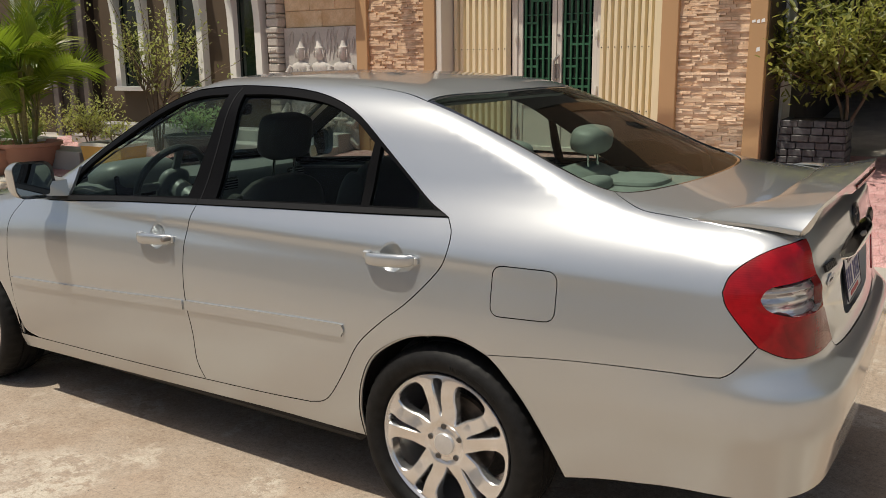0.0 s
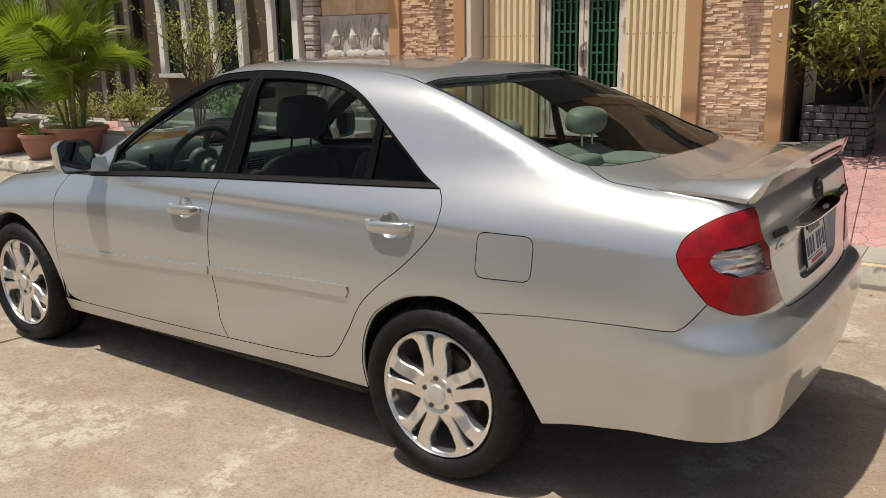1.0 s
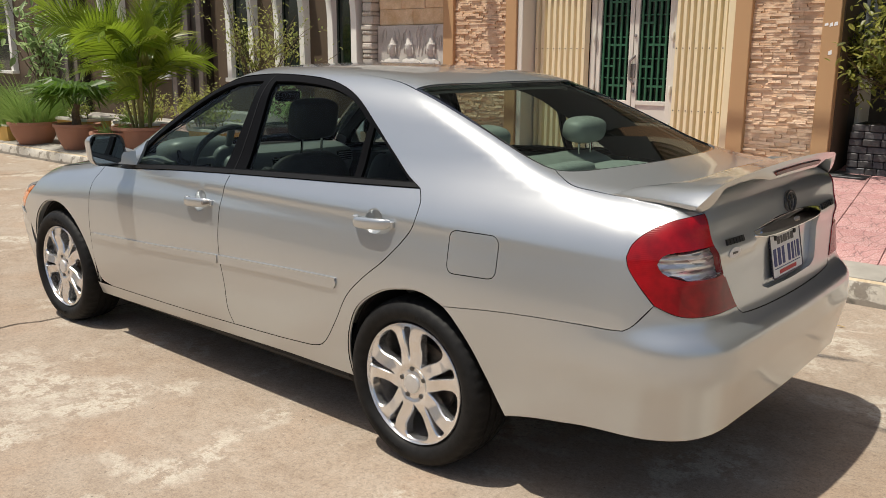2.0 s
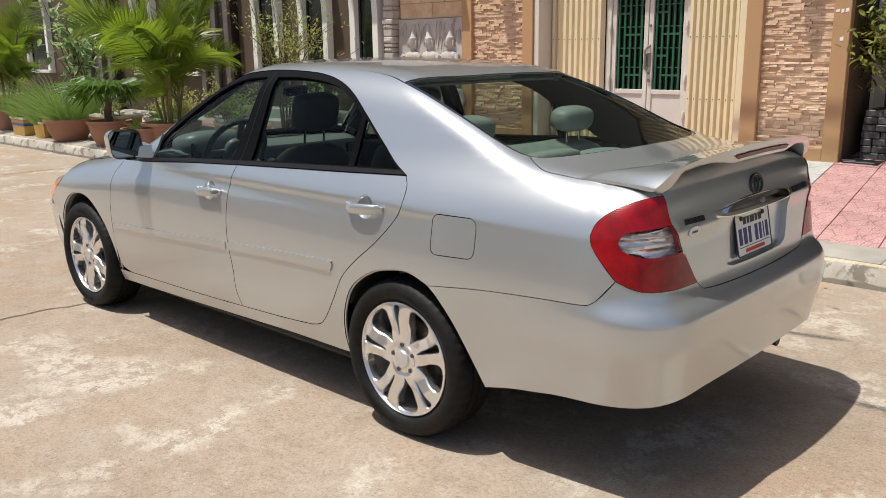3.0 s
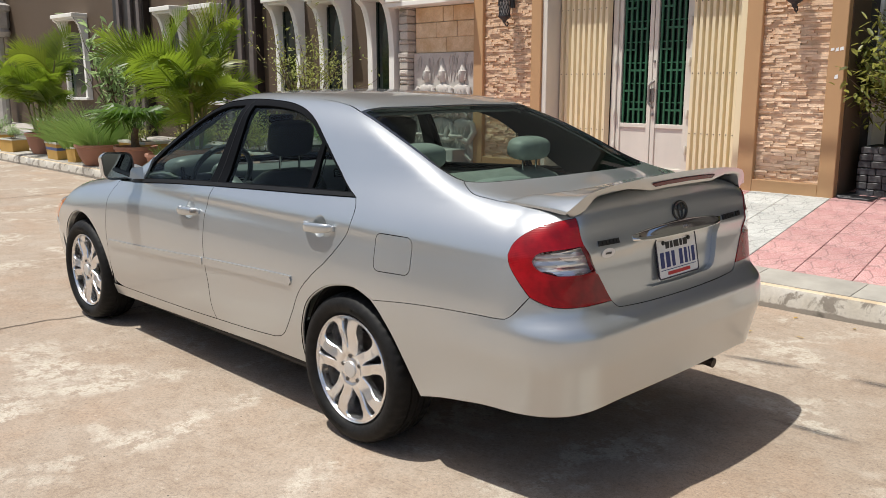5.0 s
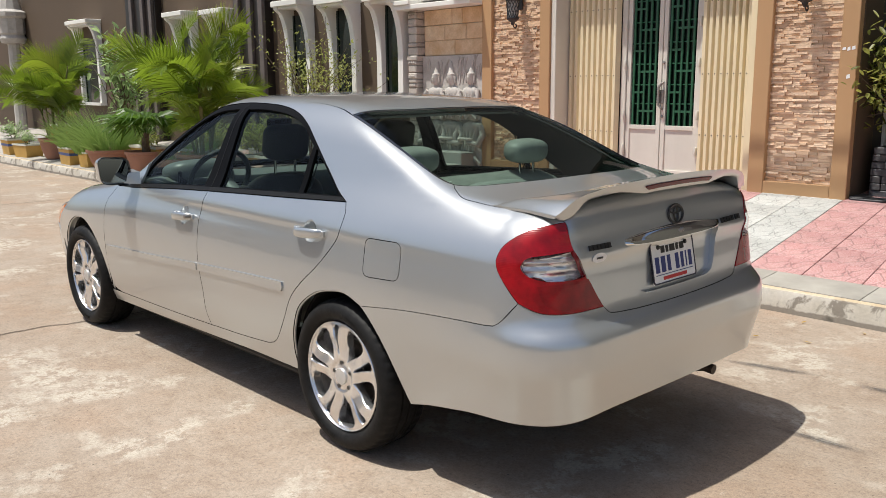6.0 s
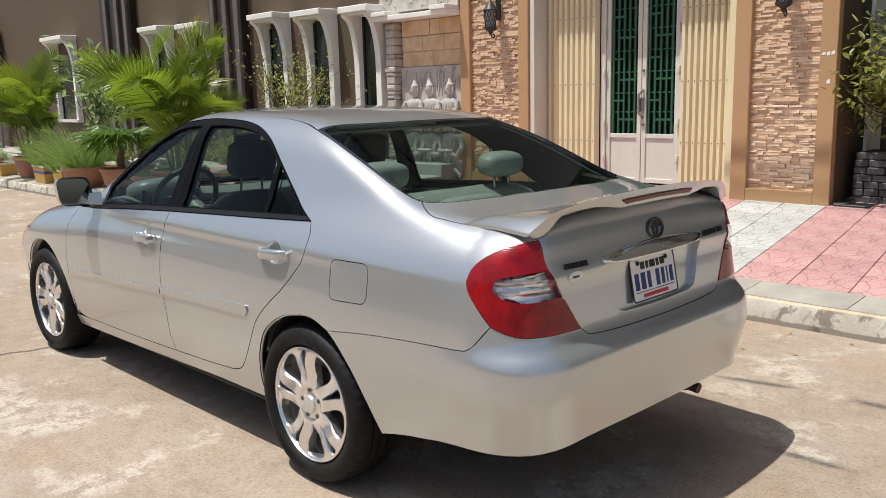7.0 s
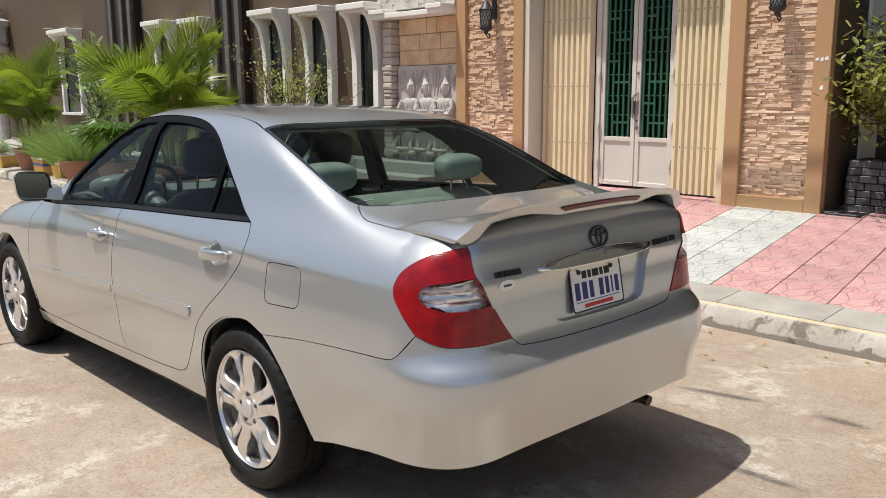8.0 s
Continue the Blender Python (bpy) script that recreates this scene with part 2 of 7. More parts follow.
def field(x, y, z):
    ay = np.sqrt(np.asarray(y, float) ** 2 + 1e-6)
    side = ay - side_up(z) - side_plan(x)
    tail = x - (tail_up(z) - 0.06 * ay ** 2)
    nose = (nose_up(z) + 0.22 * ay ** 2) - x
    deck = (z - deck_edge(x) - 0.055 * (1 - (ay / 0.75) ** 2)) * 0.99
    low = smax(side, smax(tail, nose, 0.1), corner_up(z))
    low = smax(low, deck, 0.05 + 0.12 * np.clip((ay - 0.42) / 0.3, 0, 1) * (1 - 0.75 * np.clip((x - 0.80) / 0.18, 0, 1)))
    low = smax(low, 0.17 - z, 0.05)
    gs = (ay - glass_side(z) - glass_plan(x)) * 0.91
    roof = z - roof_line(x) + 0.032 * (ay / 0.55) ** 2
    rear = (x + 0.12) * 0.395 + (z - 1.427) * 0.919 + 0.11 * ay ** 2
    front = (-1.43 - x) * 0.455 + (z - 1.435) * 0.89 + 0.13 * ay ** 2
    top = smax(smax(gs, roof, 0.13), smax(rear, front, 0.05), 0.055)
    top = smax(top, 0.97 - z, 0.03)
    return smin(low, top, 0.09)


def cast(origin, way, far=1.6):
    """The outermost point of the form along each ray, and its normal."""
    o, d = np.broadcast_arrays(np.asarray(origin, float), np.asarray(way, float))
    ts = np.linspace(far, 0.0, 120)
    lo, hi = np.zeros(len(o)), np.full(len(o), far)
    done = np.zeros(len(o), bool)
    for a, b in zip(ts[:-1], ts[1:]):
        p = o + d * b
        inside = (field(p[:, 0], p[:, 1], p[:, 2]) < 0) & ~done
        hi, lo = np.where(inside, a, hi), np.where(inside, b, lo)
        done |= inside
    for _ in range(26):
        mid = (lo + hi) / 2
        p = o + d * mid[:, None]
        inside = field(p[:, 0], p[:, 1], p[:, 2]) < 0
        lo, hi = np.where(inside, mid, lo), np.where(inside, hi, mid)
    p = o + d * lo[:, None]
    return p, slope(p)


def slope(p):
    e = 0.004
    g = np.stack([field(*(p + np.eye(3)[i] * e).T) - field(*(p - np.eye(3)[i] * e).T) for i in range(3)], 1)
    return g / np.linalg.norm(g, axis=1, keepdims=True)


# ---- panels cut from the saloon's form ----
from mathutils import geometry

CORNER_X, CORNER_Y, CORNER_R = 0.45, -0.35, 0.42
CORNER_L = CORNER_R * math.pi / 2


class SideView:
    def inv(self, p):
        return p[:, [0, 2]]

    def rays(self, q):
        z = np.zeros(len(q))
        return np.stack([q[:, 0], z, q[:, 1]], 1), np.stack([z, z - 1, z], 1)


class TopView:
    def inv(self, p):
        return p[:, [0, 1]]

    def rays(self, q):
        z = np.zeros(len(q))
        return np.stack([q[:, 0], q[:, 1], z + 0.7], 1), np.stack([z, z, z + 1], 1)


class RollView:
    """Round the long axis, from the sill over the shoulder to the roof."""

    def inv(self, p):
        return np.stack([p[:, 0], 0.8 * np.arctan2(p[:, 2] - 0.75, -p[:, 1])], 1)

    def rays(self, q):
        a, z = q[:, 1] / 0.8, np.zeros(len(q))
        return np.stack([q[:, 0], z, z + 0.75], 1), np.stack([z, -np.cos(a), np.sin(a)], 1)


class LidView:
    """Round a cross axis, from the rear face over the edge to the deck."""

    def inv(self, p):
        return np.stack([p[:, 1], 0.5 * np.arctan2(p[:, 2] - 0.75, p[:, 0] - 0.55)], 1)

    def rays(self, q):
        a, z = q[:, 1] / 0.5, np.zeros(len(q))
        return np.stack([z + 0.55, q[:, 0], z + 0.75], 1), np.stack([np.cos(a), z, np.sin(a)], 1)


class WrapView:
    """Along the flank, round both rear corners and back along the other flank."""

    def inv(self, p):
        x, y = p[:, 0], p[:, 1]
        half = CORNER_X + CORNER_L - CORNER_Y
        ay = -np.abs(y)
        turn = CORNER_X + CORNER_R * np.arctan2(x - CORNER_X, CORNER_Y - ay)
        s = np.where(x < CORNER_X, x, np.where(ay < CORNER_Y, turn, CORNER_X + CORNER_L + ay - CORNER_Y))
        return np.stack([np.where(y <= 0, s, 2 * half - s), p[:, 2]], 1)

    def rays(self, q):
        half = CORNER_X + CORNER_L - CORNER_Y
        flip = q[:, 0] > half
        s = np.where(flip, 2 * half - q[:, 0], q[:, 0])
        a = np.clip((s - CORNER_X) / CORNER_R, 0, math.pi / 2)
        ox, oy = np.minimum(s, CORNER_X), CORNER_Y + np.maximum(s - CORNER_X - CORNER_L, 0)
        dx, dy = np.sin(a), -np.cos(a)
        sign = np.where(flip, -1, 1)
        return np.stack([ox, oy * sign, q[:, 1]], 1), np.stack([dx, dy * sign, 0 * s], 1)


SIDE, TOP, ROLL, LID, WRAP = SideView(), TopView(), RollView(), LidView(), WrapView()


def on_side(*xz):
    q = np.array(xz, float)
    return cast(*SIDE.rays(q))[0]


def on_top(*xy):
    q = np.array(xy, float)
    return cast(*TOP.rays(q))[0]


def on_tail(*yz):
    q = np.array(yz, float)
    o = np.stack([np.full(len(q), 0.3), q[:, 0], q[:, 1]], 1)
    return cast(o, np.tile((1.0, 0, 0), (len(q), 1)))[0]


def flow(q, step=0.012):
    """A smooth line through 2D points, in even steps."""
    q = np.asarray(q, float)
    if len(q) > 2:
        e = np.vstack([2 * q[0] - q[1], q, 2 * q[-1] - q[-2]])
        out = []
        for i in range(1, len(e) - 2):
            t = np.linspace(0, 1, 16, endpoint=False)[:, None]
            a, b, c, d = e[i - 1], e[i], e[i + 1], e[i + 2]
            out.append(0.5 * (2 * b + (c - a) * t + (2 * a - 5 * b + 4 * c - d) * t ** 2 + (3 * b - a - 3 * c + d) * t ** 3))
        q = np.vstack(out + [q[-1:]])
    length = np.concatenate([[0], np.cumsum(np.linalg.norm(np.diff(q, axis=0), axis=1))])
    s = np.linspace(0, length[-1], max(2, int(length[-1] / step) + 1))
    return np.stack([np.interp(s, length, q[:, k]) for k in (0, 1)], 1)


def loop(view, *lines, step=0.012):
    """A closed outline in a view's plane from lines of points on the form (3D) that meet at corners."""
    out = [flow(view.inv(np.asarray(l, float)) if np.shape(l)[1] == 3 else l, step)[:-1] for l in lines]
    return np.vstack(out)


def rounded(q, radius, n=5):
    """Rounds the corners of a polygon."""
    q, out = np.asarray(q, float), []
    for i in range(len(q)):
        a, b, c = q[i - 1], q[i], q[(i + 1) % len(q)]
        u, v = a - b, c - b
        lu, lv = np.linalg.norm(u), np.linalg.norm(v)
        r = min(radius, 0.49 * lu, 0.49 * lv)
        p0, p1 = b + u / lu * r, b + v / lv * r
        for t in np.linspace(0, 1, n + 1):
            out.append((1 - t) ** 2 * p0 + 2 * t * (1 - t) * b + t * t * p1)
    return np.array(out)


def evenly(q, step):
    q = np.vstack([q, q[:1]])
    return flow(np.vstack([q]), step)[:-1] if len(q) < 3 else np.vstack([np.linspace(a, b, max(1, int(np.linalg.norm(b - a) / step)), endpoint=False) for a, b in zip(q[:-1], q[1:])])


def area(q):
    x, y = q.T
    return 0.5 * np.sum(x * np.roll(y, -1) - np.roll(x, -1) * y)


def shrink(q, d):
    """The outline moved inwards by d."""
    if area(q) < 0:
        q = q[::-1]
    e = np.roll(q, -1, 0) - np.roll(q, 1, 0)
    e /= np.linalg.norm(e, axis=1, keepdims=True) + 1e-12
    return q + np.stack([-e[:, 1], e[:, 0]], 1) * d


def within(poly, p):
    hit = np.zeros(len(p), bool)
    a, b = poly, np.roll(poly, -1, 0)
    for (x0, y0), (x1, y1) in zip(a, b):
        cross = (y0 > p[:, 1]) != (y1 > p[:, 1])
        if y0 != y1:
            hit ^= cross & (p[:, 0] < (x1 - x0) * (p[:, 1] - y0) / (y1 - y0) + x0)
    return hit


def sheet(loops, pitch):
    """Triangles that fill an outline (with holes): points, faces and the outlines' runs."""
    pts, edges, runs = [], [], []
    for q in loops:
        k = len(pts)
        pts += list(map(tuple, q))
        runs.append(np.arange(k, k + len(q)))
        edges += [(k + i, k + (i + 1) % len(q)) for i in range(len(q))]
    rim = np.array(pts)
    lo, hi = rim.min(0), rim.max(0)
    gx, gy = np.meshgrid(np.arange(lo[0], hi[0], pitch), np.arange(lo[1], hi[1], pitch * 0.87))
    gx[1::2] += pitch / 2
    g = np.stack([gx.ravel(), gy.ravel()], 1)
    keep = within(loops[0], g)
    for q in loops[1:]:
        keep &= ~within(q, g)
    g = g[keep]
    if len(g):
        near = np.min(((g[:, None, :] - rim[None, ::2, :]) ** 2).sum(2), 1)
        g = g[near > (0.5 * pitch) ** 2]
    every = pts + list(map(tuple, g))
    vs, _, fs, *_ = geometry.delaunay_2d_cdt([Vector(p) for p in every], edges, [], 0, 1e-7)
    q = np.array([tuple(v) for v in vs])
    f = np.array([tuple(t) for t in fs if len(t) == 3])
    mid = q[f].mean(1)
    keep = within(loops[0], mid)
    for h in loops[1:]:
        keep &= ~within(h, mid)
    return q, f[keep], runs


def skin(name, view, loops, material, parent, label="", gap=0.0018, rim=0.014, lift=0.0, pitch=0.03, mirror=False, press=None, edging=None):
    """A panel of the saloon: an outline filled on the form, with edges turned inwards.
    press(q): how far the panel stands proud at points of the view's plane."""
    loops = [np.asarray(q, float) for q in (loops if isinstance(loops, list) else [loops])]
    loops = [shrink(loops[0], gap)] + [shrink(h, -gap) for h in loops[1:]]
    q, f, runs = sheet(loops, pitch)
    p, n = cast(*view.rays(q))
    up = np.full(len(q), float(lift)) if press is None else lift + press(q)
    p = p + n * up[:, None]
    if press is not None:
        e = 0.004
        pu, _ = cast(*view.rays(q + (e, 0)))
        pv, _ = cast(*view.rays(q + (0, e)))
        nu, nv = slope(pu), slope(pv)
        pu, pv = pu + nu * (lift + press(q + (e, 0)))[:, None], pv + nv * (lift + press(q + (0, e)))[:, None]
        m = np.cross(pu - p, pv - p)
        m /= np.linalg.norm(m, axis=1, keepdims=True) + 1e-12
        m *= np.sign((m * n).sum(1))[:, None]
        n = m
    t = p[f]
    turn = (np.cross(t[:, 1] - t[:, 0], t[:, 2] - t[:, 0]) * n[f].mean(1)).sum(1) < 0
    f = np.where(turn[:, None], f[:, ::-1], f)
    verts, norms, faces = [p], [n], [tuple(r) for r in f]
    k = len(p)
    if rim:
        for run in runs:
            c, nn = p[run], n[run]
            d = np.roll(c, -1, 0) - np.roll(c, 1, 0)
            out = np.cross(d, nn)
            out /= np.linalg.norm(out, axis=1, keepdims=True) + 1e-12
            flat = q[run]
            into = shrink(flat, 0.002) if area(flat) > 0 else shrink(flat, 0.002)[::-1]
            if run is not runs[0]:
                into = 2 * flat - into
            body, _ = cast(*view.rays(into))
            out *= np.sign(np.sum((cast(*view.rays(flat))[0] - body) * out))
            low = c - nn * rim
            if rim < 0:
                out = -out
            verts += [c, low]
            norms += [out, out]
            s = len(run)
            for i in range(s):
                j = (i + 1) % s
                wall = np.cross(low[i] - c[i], low[j] - c[i])
                faces.append((k + i, k + s + i, k + s + j, k + j) if wall @ out[i] > 0 else (k + j, k + s + j, k + s + i, k + i))
            k += 2 * s
    v, nm = np.vstack(verts), np.vstack(norms)
    if mirror:
        v, nm = v * (1, -1, 1), nm * (1, -1, 1)
        faces = [t[::-1] for t in faces]
    me = mesh_of(name, v, faces, True, nm)
    # own material for turned edges; black puts the gaps' shade into colour
    if edging is not None:
        me.materials.append(material)
        me.materials.append(edging)
        me.polygons.foreach_set("material_index", (np.arange(len(faces)) >= len(f)).astype(np.int32))
    return part(name, me, material, parent, label)


# ---- the saloon ----
car = thing("car", "silver four-door saloon car with a boot spoiler, parked on the road", "car")

belt = [(-2.06, 0.948), (-1.98, 0.951), (-1.55, 0.981), (-1.10, 1.005), (-0.70, 1.022), (-0.39, 1.034), (-0.012, 1.050)]
pillar_a = [(-2.06, 0.948), (-1.96, 1.035), (-1.83, 1.135), (-1.62, 1.275), (-1.45, 1.366), (-1.31, 1.414)]
arch_top = [(-1.31, 1.414), (-1.115, 1.432), (-0.916, 1.431), (-0.738, 1.420), (-0.589, 1.394), (-0.453, 1.344), (-0.322, 1.258), (-0.184, 1.155), (-0.094, 1.091), (-0.012, 1.050)]
gap_front = [(-2.25, 0.940), (-2.30, 0.853), (-2.307, 0.727), (-2.313, 0.563), (-2.316, 0.427), (-2.290, 0.330), (-2.195, 0.302)]
gap_mid = [(-1.104, 1.005), (-1.138, 0.891), (-1.144, 0.772), (-1.134, 0.638), (-1.116, 0.515), (-1.118, 0.400), (-1.092, 0.326)]
gap_rear = [(-0.012, 1.050), (0.013, 1.003), (0.005, 0.930), (-0.045, 0.859), (-0.130, 0.775), (-0.224, 0.700), (-0.313, 0.615), (-0.382, 0.503), (-0.445, 0.412), (-0.492, 0.370), (-0.554, 0.352)]
under_front = [(-2.195, 0.302), (-1.788, 0.308), (-1.40, 0.316), (-1.092, 0.326)]
under_rear = [(-0.554, 0.352), (-0.776, 0.338), (-1.092, 0.326)]
arch_rear = [(-0.330, 0.270), (-0.334, 0.380), (-0.308, 0.493), (-0.250, 0.590), (-0.135, 0.665), (-0.030, 0.692), (0.060, 0.697), (0.165, 0.662), (0.217, 0.617), (0.285, 0.535), (0.352, 0.424), (0.408, 0.310)]
arch_front = [(-2.722 + 0.392 * math.cos(radians(a)), 0.318 + 0.392 * math.sin(radians(a))) for a in range(-8, 196, 12)]
sill = [(-2.335, 0.234), (-1.829, 0.244), (-1.118, 0.262), (-0.711, 0.272), (-0.330, 0.270)]
seam_bumper = [(0.165, 0.662), (0.363, 0.684), (0.532, 0.696), (0.700, 0.703), (0.790, 0.705), (0.836, 0.709)]
seam_kick = [(0.836, 0.709), (0.866, 0.730), (0.916, 0.795)]

# roof seam, screen edges and boot seam, on the left half
roof_seam = [(-0.215, -0.562), (-0.33, -0.535), (-0.50, -0.515), (-0.75, -0.503), (-1.05, -0.503), (-1.30, -0.520), (-1.42, -0.532)]
rear_glass_side = [(-0.215, -0.562), (-0.049, -0.588), (0.163, -0.608), (0.312, -0.617), (0.412, -0.618), (0.462, -0.610)]
rear_glass_foot = [(0.462, -0.610), (0.498, -0.575), (0.540, -0.495), (0.590, -0.34), (0.622, -0.17), (0.632, 0.0)]
boot_seam = [(0.462, -0.610), (0.497, -0.636), (0.562, -0.662), (0.640, -0.656), (0.760, -0.646), (0.880, -0.628), (0.955, -0.606)]
lamp_inner = on_tail((-0.600, 1.058), (-0.601, 1.015), (-0.588, 0.957), (-0.541, 0.868), (-0.463, 0.755))
lamp_top = np.vstack([on_side((0.820, 0.930), (0.832, 0.970), (0.866, 1.006), (0.915, 1.036), (0.958, 1.051)), lamp_inner[:1]])
lamp_foot = np.vstack([on_side((0.916, 0.795)), on_tail((-0.730, 0.771), (-0.695, 0.760), (-0.62, 0.756), (-0.53, 0.755)), lamp_inner[-1:]])
lamp_flank = on_side((0.916, 0.795), (0.869, 0.849), (0.832, 0.896), (0.820, 0.930))
lid_foot = on_tail((-0.463, 0.755), (-0.447, 0.740), (-0.420, 0.727), (-0.30, 0.720), (-0.15, 0.717), (0.0, 0.716))


def flip(p):
    return np.asarray(p) * (1, -1, 1)


def across(p):
    """The same line on the other half, run on backwards from the middle."""
    return flip(p)[::-1]


def line_a(shift):
    """The windscreen pillar's forward edge."""
    q = ROLL.inv(on_side(*pillar_a))
    return np.stack([q[:, 0] - shift, q[:, 1] + shift * 1.1], 1)


screen_side = line_a(0.045)
roof_front = ROLL.inv(on_top((-1.42, -0.532)))[0]
screen_side[-1] = roof_front

HANDLES = {"front_door": (-1.300, 0.870), "rear_door": (-0.190, 0.916)}


def scoop(x, z):
    return np.array([(x + 0.044 * math.cos(a), z + 0.047 * math.sin(a)) for a in np.linspace(0, 2 * math.pi, 48, endpoint=False)])


for mirror in (False, True):
    # side frame: sill, quarter, rear pillar, roof rail and windscreen pillar in one pressing
    frame_loop = loop(
        ROLL,
        on_side(*under_front), on_side(*under_rear[::-1]), on_side(*gap_rear[::-1]), on_side(*arch_top[::-1]), on_side(*pillar_a[::-1]),
        np.vstack([ROLL.inv(on_side(pillar_a[0])), screen_side[0]]),
        screen_side, on_top(*roof_seam[::-1]), on_top(*rear_glass_side), on_top(*boot_seam),
        np.vstack([on_top(boot_seam[-1]), lamp_top[-1]]), lamp_top[::-1], lamp_flank[::-1], on_side(*seam_kick[::-1]), on_side(*seam_bumper[::-1]),
        on_side(*arch_rear[7::-1]),
        on_side(*sill[::-1]), on_side((-2.335, 0.234), (-2.345, 0.30)), on_side((-2.345, 0.30), (-2.195, 0.302)),
    )
    cap = evenly(rounded([(0.170, 0.782), (0.374, 0.790), (0.374, 0.934), (0.170, 0.932)], 0.035), 0.008)
    cap = ROLL.inv(on_side(*cap))
    # edges coloured black as painted shade in the panel gaps
    skin("side_panel", ROLL, [frame_loop, cap] if not mirror else frame_loop, PAINT, car, mirror=mirror, gap=0.0014, edging=BLACK_TRIM)
    if not mirror:
        flap = skin("fuel_flap", ROLL, cap, PAINT, car, gap=0.0016)
    # doors; their black turned edges paint in the shade of the gaps
    front_door = skin("front_door", SIDE, [loop(SIDE, gap_front, under_front, gap_mid[::-1], belt[:4][::-1], [(-2.06, 0.948), (-2.25, 0.940)]), scoop(*HANDLES["front_door"])], PAINT, car, mirror=mirror, gap=0.0020, edging=BLACK_TRIM)
    rear_door = skin("rear_door", SIDE, [loop(SIDE, gap_mid, under_rear[::-1], gap_rear[::-1], belt[3:][::-1]), scoop(*HANDLES["rear_door"])], PAINT, car, mirror=mirror, gap=0.0020, edging=BLACK_TRIM)
    # black window surround with three lights
    light_f = loop(SIDE, [(-1.985, 0.978), (-1.824, 1.106), (-1.604, 1.240), (-1.413, 1.341), (-1.27, 1.388), (-1.112, 1.402)], [(-1.112, 1.402), (-1.118, 1.30), (-1.134, 1.187), (-1.168, 1.030)], [(-1.168, 1.030), (-1.55, 1.006), (-1.985, 0.978)])
    light_r = loop(SIDE, [(-1.030, 1.402), (-0.846, 1.402), (-0.627, 1.380), (-0.472, 1.332), (-0.355, 1.256)], [(-0.355, 1.256), (-0.360, 1.155), (-0.355, 1.062)], [(-0.355, 1.062), (-0.70, 1.048), (-1.016, 1.034)], [(-1.016, 1.034), (-1.010, 1.181), (-1.014, 1.30), (-1.030, 1.402)])
    light_q = loop(SIDE, [(-0.325, 1.246), (-0.262, 1.200), (-0.150, 1.118), (-0.075, 1.070)], [(-0.075, 1.070), (-0.20, 1.068), (-0.318, 1.063)], [(-0.318, 1.063), (-0.322, 1.16), (-0.325, 1.246)])
    whole = loop(SIDE, pillar_a, arch_top, belt[::-1])
    trim = skin("window_surround", SIDE, [whole, light_f, light_r, light_q], BLACK_TRIM, car, "matt black window surround", mirror=mirror, lift=-0.002, gap=0.001)
    for hole, mat, door in ((light_f, GLASS, front_door), (light_r, GLASS, rear_door), (light_q, GLASS, car)):
        skin("side_window", SIDE, hole, mat, door, "lightly tinted side window", gap=-0.004, rim=0.004, lift=-0.010, mirror=mirror, pitch=0.06)
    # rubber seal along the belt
    for a, b, door in ((0, 3, front_door), (3, 6, rear_door)):
        top = [(x, z + 0.019) for x, z in belt[a:b + 1]]
        if b == 6:
            top[-1] = (top[-1][0] - 0.035, top[-1][1] - 0.004)
        if a == 0:
            top[0] = (top[0][0] + 0.02, top[0][1])
        skin("belt_seal", SIDE, loop(SIDE, belt[a:b + 1], [belt[b], top[-1]], top[::-1], [top[0], belt[a]]), BELT_TRIM, door, "dark rubber belt seal", lift=0.006, rim=0.01, gap=0.001, mirror=mirror)
    # line between the two door frames
    skin("frame_gap", SIDE, loop(SIDE, [(-1.098, 1.015), (-1.094, 1.015)], [(-1.094, 1.015), (-1.070, 1.20), (-1.066, 1.425)], [(-1.066, 1.425), (-1.071, 1.425)], [(-1.071, 1.425), (-1.075, 1.20), (-1.098, 1.015)], step=0.02), BELT_TRIM, trim, lift=-0.0005, rim=0.002, gap=0.0, mirror=mirror)
    # rubbing strips
    strip_f = loop(SIDE, [(-2.285, 0.573), (-2.275, 0.586), (-2.24, 0.590), (-1.671, 0.615), (-1.150, 0.644)], [(-1.150, 0.644), (-1.150, 0.607)], [(-1.150, 0.607), (-1.676, 0.582), (-2.24, 0.561), (-2.285, 0.573)])
    strip_r = loop(SIDE, [(-1.138, 0.645), (-0.705, 0.663), (-0.400, 0.673), (-0.378, 0.668), (-0.368, 0.652), (-0.380, 0.635), (-0.410, 0.628), (-0.708, 0.622), (-1.136, 0.607)], [(-1.136, 0.607), (-1.138, 0.645)])
    for strip, door in ((strip_f, front_door), (strip_r, rear_door)):
        skin("side_moulding", SIDE, strip, PAINT, door, lift=0.007, rim=0.008, gap=0.0, pitch=0.012, mirror=mirror)
    # front wing
    wing = loop(ROLL, on_side((-2.25, 0.940), (-2.30, 0.853), (-2.307, 0.727), (-2.313, 0.563), (-2.316, 0.427), (-2.330, 0.31)),
                on_side(*[p for p in arch_front if p[0] > -3.095]),
                on_side((-3.10, 0.40), (-3.16, 0.52), (-3.25, 0.60)), on_side((-3.25, 0.60), (-3.18, 0.67), (-3.06, 0.76)),
                np.vstack([on_side((-3.06, 0.76)), on_top((-2.98, -0.66))]), on_top((-2.98, -0.66), (-2.6, -0.700), (-2.27, -0.715)),
                np.vstack([on_top((-2.27, -0.715)), on_side((-2.25, 0.940))]))
